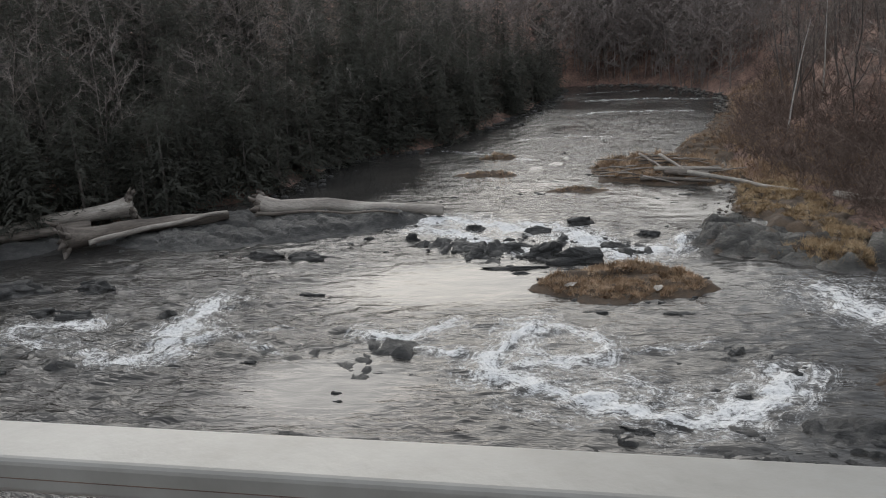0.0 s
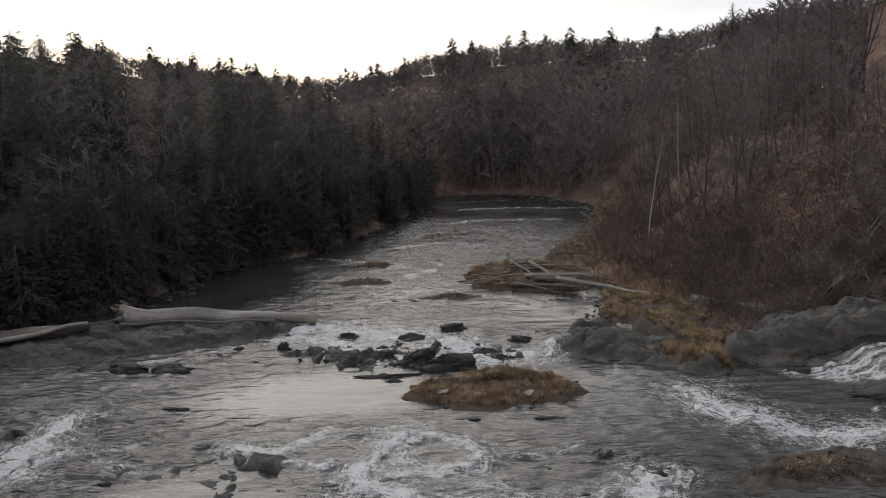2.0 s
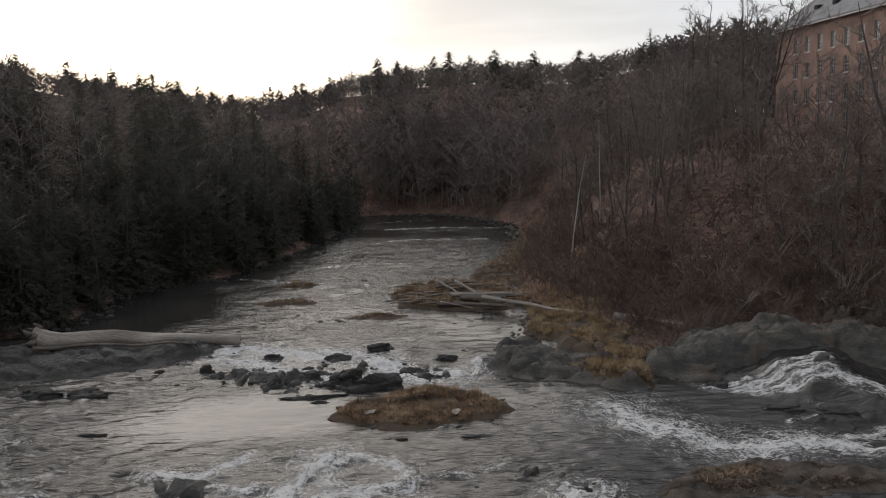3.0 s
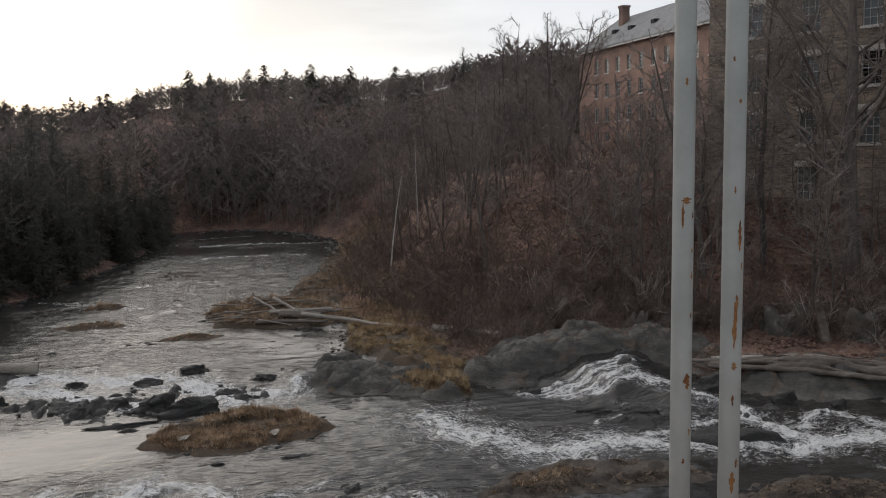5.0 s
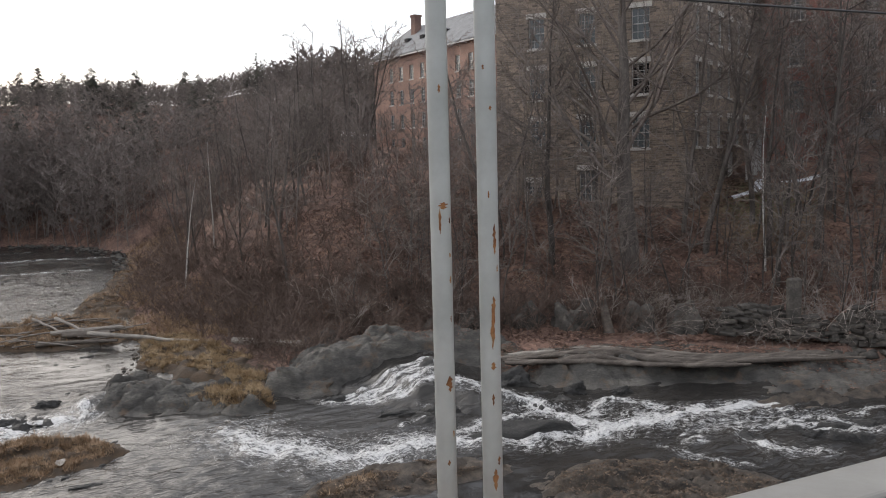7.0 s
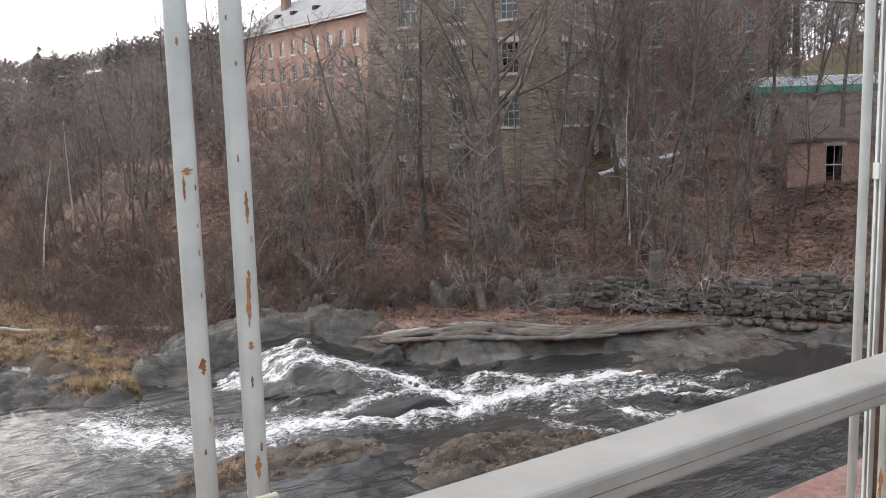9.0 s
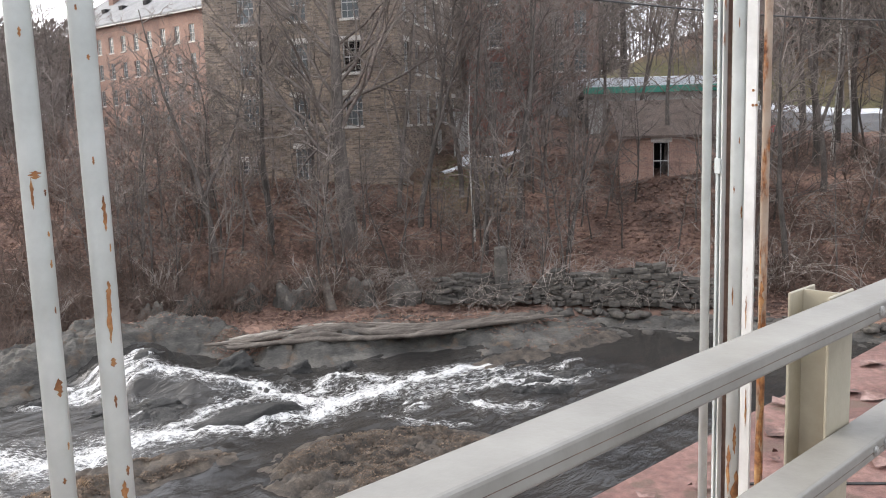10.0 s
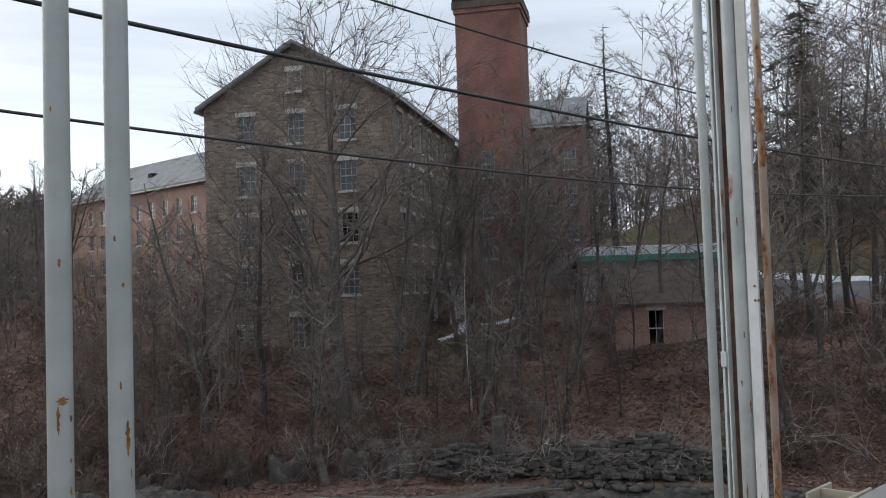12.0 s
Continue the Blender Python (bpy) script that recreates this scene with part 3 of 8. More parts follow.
# the curl in the middle
foam(0.50, 0.9, (-8.3, 25.8), (-7.3, 25.3), (-6.6, 25.9), (-5.5, 26.5))
foam(0.35, 0.8, (-6.1, 24.4), (-5.4, 23.9), (-4.7, 24.4))
foam(0.60, 1.1, (-3.0, 27.0), (-3.3, 25.7), (-3.5, 24.3), (-4.1, 23.4), (-3.3, 22.6), (-2.0, 22.0), (-0.8, 21.4), (0.3, 20.8), (1.1, 20.4), (2.0, 20.3), (2.7, 21.2), (3.6, 22.0), (4.7, 23.3))
foam(0.45, 0.9, (-2.4, 27.0), (-1.1, 26.4), (-0.5, 25.3), (-0.6, 24.1), (-1.8, 23.6), (-2.9, 23.5))
foam(0.40, 0.7, (-3.3, 26.5), (-2.6, 24.6), (-1.8, 23.8))
foam(0.40, 0.5, (-0.3, 25.0), (1.1, 24.7), (1.7, 25.1), (2.6, 25.7))
foam(0.60, 0.6, (-0.4, 23.2), (0.7, 22.2), (1.2, 21.4), (2.0, 20.8))
foam(0.55, 0.5, (1.6, 21.8), (2.7, 22.4), (3.8, 22.8))
foam(0.45, 0.45, (-3.5, 20.9), (-2.7, 20.2), (-1.0, 19.8))
foam(1.5, 0.38, (-3.2, 25.6), (-1.6, 23.6), (0.6, 22.4), (2.6, 22.2))
# over the boulders up the river
foam(0.70, 1.1, (-9.8, 41.0), (-8.6, 41.8), (-7.0, 40.8), (-4.9, 39.3))
foam(0.60, 1.0, (-9.5, 39.6), (-8.0, 39.0), (-6.7, 37.6), (-5.4, 37.1), (-4.2, 35.9))
foam(0.75, 1.2, (-2.6, 38.8), (-1.1, 36.8), (-0.2, 35.3), (1.2, 36.0))
foam(0.55, 0.9, (-5.1, 40.6), (-3.4, 40.0), (-2.3, 38.9))
foam(0.28, 1.0, (2.1, 35.8), (2.4, 37.9))
foam(1.7, 0.46, (-9.0, 40.6), (-5.0, 38.6), (-0.4, 37.0))
# the stream below the falls
foam(1.1, 0.85, (7.0, 31.2), (7.7, 29.2), (8.8, 27.6), (10.0, 26.2), (11.6, 26.7))
foam(0.60, 1.0, (9.4, 26.6), (10.6, 26.2), (11.8, 26.9), (13.1, 26.4), (14.5, 25.9), (15.6, 25.3), (17.0, 24.6), (18.6, 24.4))
foam(0.55, 1.15, (18.0, 24.5), (20.0, 24.7), (22.7, 24.5), (24.4, 24.3), (25.8, 23.7))
foam(0.40, 1.0, (16.2, 31.6), (17.1, 30.4), (18.0, 28.4), (18.4, 26.2), (18.9, 24.6))
foam(0.30, 0.8, (17.2, 27.7), (16.1, 27.7), (14.8, 27.3), (13.0, 26.6))
foam(0.40, 0.9, (19.0, 26.4), (20.8, 27.4), (21.8, 27.2), (22.2, 25.8))
foam(0.40, 0.55, (19.4, 22.3), (19.9, 21.1), (20.5, 19.8))
foam(0.40, 0.75, (22.4, 21.4), (22.3, 20.3), (23.4, 19.3))
foam(0.35, 0.6, (23.0, 22.2), (24.5, 21.8), (25.6, 21.7))
foam(0.35, 0.65, (25.2, 21.1), (27.2, 21.5), (29.1, 21.6))
foam(0.35, 0.6, (25.2, 20.2), (26.6, 20.1), (28.4, 20.2))
foam(0.40, 0.6, (9.7, 25.2), (10.1, 23.8), (11.3, 23.3))
foam(0.50, 0.5, (20.2, 25.8), (21.7, 24.6), (22.5, 23.0), (22.7, 21.2))
foam(0.9, 0.9, (18.0, 25.8), (19.6, 24.9), (21.4, 25.0))
foam(1.7, 0.46, (26.6, 22.2), (22.0, 23.2), (18.4, 25.4), (14.0, 26.4), (9.4, 27.4))
foam(0.35, 0.6, (21.0, 17.2), (23.4, 16.8), (26.0, 17.6))
# short wisps of broken water off the main stream
wisp_rng = random.Random(12)
for k in range(34):
    u = wisp_rng.uniform(0, 1)
    wx, wy = 27.5 - 12.5 * u + wisp_rng.gauss(0, 0.8), 21.4 + 4.6 * u + wisp_rng.gauss(0, 1.1)
    wl, wa = wisp_rng.uniform(0.5, 1.4), wisp_rng.gauss(2.75, 0.3)
    foam(wisp_rng.uniform(0.10, 0.22), wisp_rng.uniform(0.55, 0.95), (wx, wy), (wx + wl * math.cos(wa), wy + wl * math.sin(wa)))
# streaks that fan down the falls
for k in range(9):
    u = (k + 0.5) / 9
    top, foot = (16.3 - 0.5 * u, 34.3 - 2.6 * u), (10.9 + 3.1 * u ** 1.5, 33.3 - 1.7 * u)
    bow = 0.35 * math.sin(k * 2.1)
    foam(0.06 + 0.04 * (k % 3), 1.2 - 0.2 * (k % 2), top, (top[0] * 0.66 + foot[0] * 0.34, top[1] * 0.66 + foot[1] * 0.34 + bow * 0.5), (top[0] * 0.3 + foot[0] * 0.7, top[1] * 0.3 + foot[1] * 0.7 + bow * 0.3), foot)
foam(0.30, 0.7, (11.2, 32.9), (12.4, 32.2), (13.8, 31.6))
foam(0.28, 0.9, (15.6, 32.0), (15.9, 31.2), (16.6, 30.4), (17.5, 29.2), (18.3, 28.2))
foam(0.22, 0.7, (14.2, 30.2), (13.4, 29.2), (12.6, 28.6))
# broken water far up the river
foam(0.5, 0.5, (-13.4, 63.4), (-9.0, 61.0), (-6.4, 58.6))
foam(0.5, 0.5, (-8.4, 68.0), (-4.6, 70.0), (-1.4, 69.0))
foam(0.6, 0.6, (-4.6, 84.0), (-0.4, 86.0), (5.8, 85.0))
foam(0.7, 0.6, (-4.2, 96.0), (2.0, 97.0), (7.8, 95.0))
foam(0.5, 0.5, (-6.0, 104.0), (1.0, 106.0))


def along_line(x, y, pts):
    """Signed distance from a line through pts, and the way along it."""
    best, side, way, run = np.full(np.shape(x), 1e9), np.zeros(np.shape(x)), np.zeros(np.shape(x)), 0.0
    for (ax, ay), (bx, by) in zip(pts[:-1], pts[1:]):
        dx, dy = bx - ax, by - ay
        L = math.hypot(dx, dy)
        t = np.clip(((x - ax) * dx + (y - ay) * dy) / (L * L), 0, 1)
        d = np.hypot(x - ax - t * dx, y - ay - t * dy)
        near = d < best
        best = np.where(near, d, best)
        side = np.where(near, np.sign((x - ax) * dy - (y - ay) * dx), side)
        way = np.where(near, run + t * L, way)
        run += L
    return best * side, way


def foam_layers(x, y):
    """Foam strength, and the way along and across the nearest stroke, for the streaks."""
    f, fa, fd = np.zeros(np.shape(x)), np.zeros(np.shape(x)), np.zeros(np.shape(x))
    nx_, ny_ = fbm(x / 1.1, y / 1.1, 3, 21), fbm(x / 1.1, y / 1.1, 3, 22)
    fx_, fy_ = fbm(x / 0.42, y / 0.42, 2, 23), fbm(x / 0.42, y / 0.42, 2, 24)
    for i, (pts, w, s) in enumerate(FOAM):
        k, k2 = min(1.3, 2.2 * w), min(0.45, 0.8 * w)
        d, a = along_line(x + k * nx_ + k2 * fx_, y + k * ny_ + k2 * fy_, pts)
        edge = np.exp(-(np.abs(d) / (0.85 * w * (1.15 + 1.2 * fbm(a / 0.9, np.full(np.shape(a), i * 3.3), 2, 26)))) ** 1.5)
        val = np.maximum(s * edge, 0.52 * s * np.exp(-(d / (w * 2.6)) ** 2))
        near = val > f
        f, fa, fd = np.where(near, val, f), np.where(near, a + i * 7.3, fa), np.where(near, d, fd)
    return np.clip(f, 0, 1.2), fa, fd


FOAM_CACHE = {}


def foam_at(x, y):
    key = (np.shape(x), float(np.ravel(x)[0]))
    if key not in FOAM_CACHE:
        FOAM_CACHE[key] = foam_layers(x, y)
    return FOAM_CACHE[key]


def foam_mask(x, y):
    return foam_at(x, y)[0]


def foam_along(x, y):
    return foam_at(x, y)[1]


def foam_across(x, y):
    return foam_at(x, y)[2]


# the water slides over a rock crest at the falls and fans out to its foot
CREST = [(16.5, 35.0), (16.0, 33.4), (15.6, 32.0), (16.6, 30.3), (18.1, 28.4)]
CREST_WAY, CREST_Z, CREST_RUN = [0, 1.7, 3.1, 5.1, 7.5], [1.05, 1.0, 0.88, 0.50, 0.15], [5.4, 5.0, 3.0, 2.0, 1.2]


def fall_z(x, y):
    d, way = along_line(x + 0.5 * fbm(x / 1.3, y / 0.7, 3, 51), y + 0.4 * fbm(x / 1.3, y / 1.3, 3, 52), CREST)
    zc, run = np.interp(way, CREST_WAY, CREST_Z), np.interp(way, CREST_WAY, CREST_RUN)
    u = np.where(d > 0, d / run, -d / 2.6)
    z = zc * (1 - step(0.0, 1.0, u + 0.06 * np.sin(u * 14)))
    return z + 0.32 * np.exp(-((x - 2.9) ** 2 + (y - 38.6) ** 2) / 0.8)


CALM = [(-8.6, 21.4, 3.0, 2.4), (-6.6, 31.0, 6.0, 3.2), (26.4, 27.4, 2.6, 1.8), (-17.0, 52.0, 5.0, 8.0), (12.6, 22.2, 1.6, 0.8), (34.5, 20.0, 5.0, 4.0), (3.5, 45.0, 3.0, 4.5)]


def chop_mask(x, y):
    c = 0.40 + 0.30 * step(16, 22, x) * step(32, 26, y) + 0.60 * step(-9, -13, x) * step(37, 31, y) + 0.08 * step(40, 46, y) + 0.8 * fbm(x / 5, y / 5, 3, 31)
    c = c + 0.35 * np.minimum(foam_mask(x, y), 1)
    for cx, cy, rx, ry in CALM:
        c = c * (1 - 0.92 * np.exp(-(((x - cx + 1.5 * fbm(x / 2, y / 2, 3, 33)) / rx) ** 2 + ((y - cy + 1.5 * fbm(x / 2, y / 2, 3, 34)) / ry) ** 2) ** 2))
    return np.clip(c, 0.05, 1.0)


def water_z(x, y):
    c, f = chop_mask(x, y), foam_mask(x, y)
    z = 0.12 * c * (1 - np.minimum(1, 7 * np.abs(fbm(x / 1.5, y / 0.85, 2, 41)))) + 0.16 * c * fbm(x / 0.7, y / 0.5, 2, 42)
    return z + f * (0.05 + 0.30 * fbm(x / 0.4, y / 0.4, 3, 43)) + fall_z(x, y)


wx = np.concatenate([np.arange(-46, -22, 0.5), np.arange(-22, 30, 0.16), np.arange(30, 52, 0.4)])
wy = np.concatenate([np.arange(-92, 8, 3.0), np.arange(8, 16, 0.4), np.arange(16, 43, 0.16), np.arange(43, 118, 0.5)])
water = grid_sheet("water", wx, wy, water_z, M_WATER, [("foam", foam_mask), ("chop", chop_mask), ("along", foam_along), ("across", foam_across)])
tagged(water, "dark shallow river running in white rapids over rock", "river", kind="structure")


from mathutils.bvhtree import BVHTree


# ---- the bridge ----
def tube_between(bm, a, b, r, sides=10, r2=None):
    a, b = Vector(a), Vector(b)
    d = b - a
    q = d.to_track_quat("Z", "Y").to_matrix().to_4x4()
    bmesh.ops.create_cone(bm, cap_ends=True, segments=sides, radius1=r, radius2=r if r2 is None else r2, depth=d.length, matrix=Matrix.Translation((a + b) / 2) @ q)
    for f in bm.faces:
        f.smooth = len(f.verts) == 4
    return bm


DECK_Z, DECK_EDGE = 8.40, 2.20
deck = part("bridge_deck", box(-46, 62, -7.0, DECK_EDGE, 8.05, DECK_Z, 0.015, 1), M_DECK)
tagged(deck, "bridge deck edge with flaking faded red paint", "bridge deck", kind="structure")
road_strip = part("road", box(-46, 62, -6.4, 0.55, DECK_Z + 0.004, DECK_Z + 0.06, 0.01, 1), M_ASPHALT)
tagged(road_strip, "grey asphalt carriageway of the bridge", "road", kind="structure")
for ax in (-46.6, 58.0):
    tagged(part("bridge_abutment", box(ax, ax + 6, -7.2, 2.3, -1.0, 8.05, 0.05, 1), M_LEDGE), "grey stone abutment under the bridge deck", "abutment", kind="structure")

# flakes of paint and dead leaves on the deck edge
flakes = []
rng = np.random.default_rng(4)
for i in range(260):
    cx, cy, s, a = rng.uniform(2.2, 13), rng.uniform(0.7, 2.15), 0.02 + 0.10 * rng.uniform(0, 1) ** 2, rng.uniform(0, 6.28)
    ring = [(cx + s * rng.uniform(0.5, 1.1) * math.cos(a + k * 1.257), cy + s * rng.uniform(0.4, 0.9) * math.sin(a + k * 1.257), DECK_Z + 0.004 + rng.uniform(0.0, 0.032)) for k in range(5)]
    flakes.append(ring)
M_FLAKE = surface("paint_flakes_and_leaves", [(0.35, (0.05, 0.032, 0.026)), (0.5, (0.18, 0.10, 0.082)), (0.65, (0.36, 0.245, 0.215))], 6, 30, 0.8, 0.3, 0.005)
fl = pydata("deck_litter", np.array(flakes).reshape(-1, 3), np.arange(260 * 5).reshape(-1, 5), M_FLAKE)
tagged(fl, "curled paint flakes and dead leaves on the deck", "litter", kind="stuff")
part("expansion_joint", box(-0.01, 0.01, -0.45, 0.45, 0, 0.004), M_DARK).matrix_world = pose(4.47, 1.45, DECK_Z + 0.002, 0, 0, 42)
tagged(bpy.data.objects["expansion_joint"], "dark open joint across the deck", "joint", kind="structure")

M_SEAM = surface("brown_rust_film", [(0.3, (0.06, 0.036, 0.027)), (0.7, (0.19, 0.115, 0.08))], 12, 50, 0.9, 0.4, 0.002)

# double railing: two square tubes bolted to flanged posts
railing = empty("guard_railing", pose(0, 1.0, DECK_Z))
tagged(railing, "cream painted steel guard railing with two square tube rails", "railing")


def local(ob, m):
    ob.matrix_parent_inverse = Matrix()
    ob.matrix_basis = m
    return ob


def rail_tube(h):
    # 0.128 deep, 0.061 high, rounded corners, a shallow groove along its face
    bm = box(-20, 26, 0.008, 0.136, -0.061, 0.0, 0.011, 3)
    for f in bm.faces:
        f.smooth = False
    return bm


for z, nm in ((1.028, "upper_rail"), (0.592, "lower_rail")):
    r = local(part(nm, rail_tube(z), M_RAIL, railing), pose(0, 0, z))
    groove = local(part("seam", box(-20, 26, 0.0072, 0.0092, -0.0335, -0.0322), M_SEAM, r), Matrix())
POST_X = [-15.2, -12.9, -10.6, -8.3, -6.0, -3.7, -1.75] + [1.11 + 2.31 * k for k in range(10)]
post_bm = bmesh.new()
add_box(post_bm, 0.0, 0.185, 0.139, 0.149, 0, 1.042, 0.003, 1)
add_box(post_bm, 0.0, 0.185, 0.262, 0.272, 0, 1.042, 0.003, 1)
add_box(post_bm, 0.088, 0.097, 0.1495, 0.2615, 0, 1.040)
add_box(post_bm, -0.04, 0.225, 0.10, 0.32, 0.0, 0.018, 0.003, 1)
post_me = None
bolt_me = None
for px in POST_X:
    if post_me is None:
        po = part("post", post_bm, M_POST, railing)
        post_me = po.data
        bb = bmesh.new()
        bmesh.ops.create_uvsphere(bb, u_segments=10, v_segments=6, radius=0.017)
        for v in bb.verts:
            v.co.y *= 0.55
        bo = part("bolt", bb, M_BOLT, po)
        bolt_me = bo.data
        bolts = [bo]
    else:
        po = new("post", post_me)
        po.parent = railing
        bolts = []
    local(po, pose(px, 0, -0.012))
    for bx in (0.045, 0.130):
        for bz in (1.009, 0.574):
            b = bolts.pop() if bolts else new("bolt", bolt_me)
            b.parent = po
            local(b, pose(bx, 0.006, bz))

M_RUST = surface("rust", [(0.3, (0.10, 0.038, 0.018)), (0.5, (0.29, 0.13, 0.050)), (0.7, (0.42, 0.25, 0.11))], 22, 70, 0.95, 0.7, 0.003)

# the truss: a pair of hanger rods, and a built-up post between two rods
def rods(name, label, places, r, z0, z1, material):
    th = empty(name, pose(places[0][0], places[0][1], z0))
    tagged(th, label, "truss rod")
    for x, y in places:
        ob = local(part("rod", tube_between(bmesh.new(), (0, 0, 0), (0, 0, z1 - z0), r, 16), material, th), pose(x - places[0][0], y - places[0][1], 0))
    return th


hanger = rods("hanger_rods", "pair of white painted steel hanger rods spotted with rust", [(1.290, 1.608), (1.378, 1.570)], 0.0210, 8.0, 14.5, M_PAINT)


def rust_patch(parent, a, z, w, h, r, seed):
    """A blister of rust on a rod: a thin curved flake that faces angle a."""
    bm = bmesh.new()
    rr = random.Random(seed)
    n, k = 7, 11
    vs = []
    for j in range(k + 1):
        t = j / k * 2 - 1
        env = w * max(0.0, 1 - abs(t) ** 2.5)
        l_, r_ = env * rr.uniform(0.15, 1.0) + 0.0004, env * rr.uniform(0.15, 1.0) + 0.0004
        an = [a + (-l_ + (l_ + r_) * i / n) / r for i in range(n + 1)]
        vs.append([bm.verts.new((math.cos(q) * (r + 0.0008), math.sin(q) * (r + 0.0008), z + t * h * 1.2)) for q in an])
    for j in range(k):
        for i in range(n):
            bm.faces.new((vs[j][i], vs[j][i + 1], vs[j + 1][i + 1], vs[j + 1][i]))
    return part("rust_patch", bm, M_RUST, parent, "brown rust patch")


rodA, rodB = hanger.children[0], hanger.children[1]
if abs(rodA.matrix_basis.translation.x) > 0.01:
    rodA, rodB = rodB, rodA
to_cam = math.atan2(-1.6, -0.7)
for a, z, w, h, s in ((0.25, 9.93, 0.013, 0.006, 1), (-0.1, 9.90, 0.003, 0.022, 2), (0.5, 9.566, 0.009, 0.014, 3), (0.1, 10.16, 0.003, 0.007, 4), (0.85, 9.78, 0.003, 0.006, 5), (0.85, 9.83, 0.003, 0.004, 6), (0.8, 9.46, 0.003, 0.006, 7), (0.2, 9.40, 0.004, 0.005, 8), (0.8, 9.70, 0.002, 0.005, 9), (-0.4, 10.42, 0.002, 0.004, 10), (0.9, 9.90, 0.003, 0.005, 11)):
    rust_patch(rodA, to_cam + a, z - 8.0, w, h, 0.0210, s)
for a, z, w, h, s in ((0.15, 9.68, 0.006, 0.038, 12), (0.3, 9.72, 0.006, 0.02, 13), (0.5, 9.86, 0.005, 0.026, 14), (0.2, 9.60, 0.006, 0.007, 15), (0.1, 9.53, 0.003, 0.01, 16), (0.6, 9.40, 0.004, 0.008, 17), (0.2, 9.36, 0.007, 0.02, 18), (0.75, 9.80, 0.003, 0.006, 19), (0.0, 9.95, 0.002, 0.006, 20), (-0.3, 10.2, 0.003, 0.004, 21), (0.3, 10.12, 0.003, 0.004, 22)):
    rust_patch(rodB, to_cam + a, z - 8.0, w, h, 0.0210, s)

column = empty("truss_post", pose(3.62, 0, DECK_Z))
tagged(column, "white riveted steel truss post streaked with rust", "truss post")


def channel(y0, y1, dx, t=0.008):
    """A channel on end, its web towards -x and its flanges behind it, as one bent section."""
    ring = [(0, y0), (0, y1), (dx, y1), (dx, y1 - t), (t, y1 - t), (t, y0 + t), (dx, y0 + t), (dx, y0)]
    bm = bmesh.new()
    lo, hi = [bm.verts.new((x, y, -0.6)) for x, y in ring], [bm.verts.new((x, y, 6.2)) for x, y in ring]
    for i in range(8):
        k = (i + 1) % 8
        bm.faces.new((lo[i], lo[k], hi[k], hi[i]))
    bm.faces.new(lo)
    bm.faces.new(hi[::-1])
    bmesh.ops.recalc_face_normals(bm, faces=bm.faces)
    return bm


main_bar = local(part("round_bar", tube_between(bmesh.new(), (0.024, 1.5645, -0.6), (0.024, 1.5645, 6.2), 0.0245, 18), M_PAINT, column), Matrix())
flange = local(part("flange", channel(1.489, 1.5265, 0.012, 0.005), M_PAINT_R, column), Matrix())
local(part("angle_bar", box(0.0, 0.05, 1.6105, 1.616, -0.6, 6.2), M_PAINT_R, column), Matrix())
local(part("angle_bar", box(-0.004, 0.05, 1.624, 1.632, -0.6, 6.2), M_PAINT, column), Matrix())
local(part("batten", box(0.030, 0.038, 1.512, 1.615, -0.6, 6.2), M_SEAM, column, "rust-brown batten"), Matrix())
local(part("clip", box(-0.012, 0.0, 1.612, 1.634, 1.385, 1.44, 0.002, 1), M_PAINT, column), Matrix())
local(part("gusset_plate", box(-0.012, -0.002, 1.604, 1.640, 3.05, 3.9), M_PAINT, column), Matrix())
local(part("gusset_plate", box(-0.012, -0.002, 1.462, 1.492, 2.95, 3.9), M_PAINT, column), Matrix())
rivets = [(-0.014, 1.477, 3.0 + 0.13 * k) for k in range(6)] + [(0.0, 1.50 - 0.012 * (k % 2), 1.62 + 0.05 * (k // 2)) for k in range(3)]
for rx_, ry_, rz_ in rivets:
    bm = bmesh.new()
    bmesh.ops.create_uvsphere(bm, u_segments=8, v_segments=5, radius=0.010 if rz_ > 2 else 0.005)
    local(part("rivet", bm, M_PAINT if rz_ > 2 else M_RUST, column), pose(rx_, ry_, rz_))
rods("brace_rod", "white painted steel brace rod beside a truss post", [(3.62, 1.670)], 0.0165, 8.0, 14.6, M_PAINT)
foot_rod = rods("brace_rod", "white painted steel brace rod with a rusty foot", [(3.62, 1.451)], 0.0135, 8.0, 14.6, M_RUSTY)
# rust on the post: blisters and runs, heavier towards the wet foot
rr = random.Random(8)
look_back = math.atan2(-1.45, -2.85)


def rust_run(parent, cx, cy, r, zs, seed):
    for n, (z, w, h) in enumerate(zs):
        ob = rust_patch(parent, look_back + rr.uniform(-0.7, 0.7), 0.0, w, h, r, seed + n)
        ob.matrix_parent_inverse = Matrix()
        ob.matrix_basis = pose(cx, cy, z)


rust_run(main_bar, 0.024, 1.5645, 0.0245, [(0.05, 0.03, 0.12), (0.18, 0.025, 0.10), (0.30, 0.012, 0.08), (0.42, 0.008, 0.05), (0.7, 0.003, 0.02), (0.95, 0.003, 0.03), (1.25, 0.004, 0.02), (1.33, 0.003, 0.012), (1.5, 0.003, 0.01), (1.9, 0.003, 0.015), (2.3, 0.002, 0.01)], 300)
rust_run(foot_rod.children[0], 0, 0, 0.0135, [(0.5, 0.02, 0.16), (0.75, 0.018, 0.15), (0.98, 0.014, 0.14), (1.2, 0.010, 0.1), (1.36, 0.012, 0.05), (1.5, 0.004, 0.05), (1.85, 0.002, 0.02)], 330)
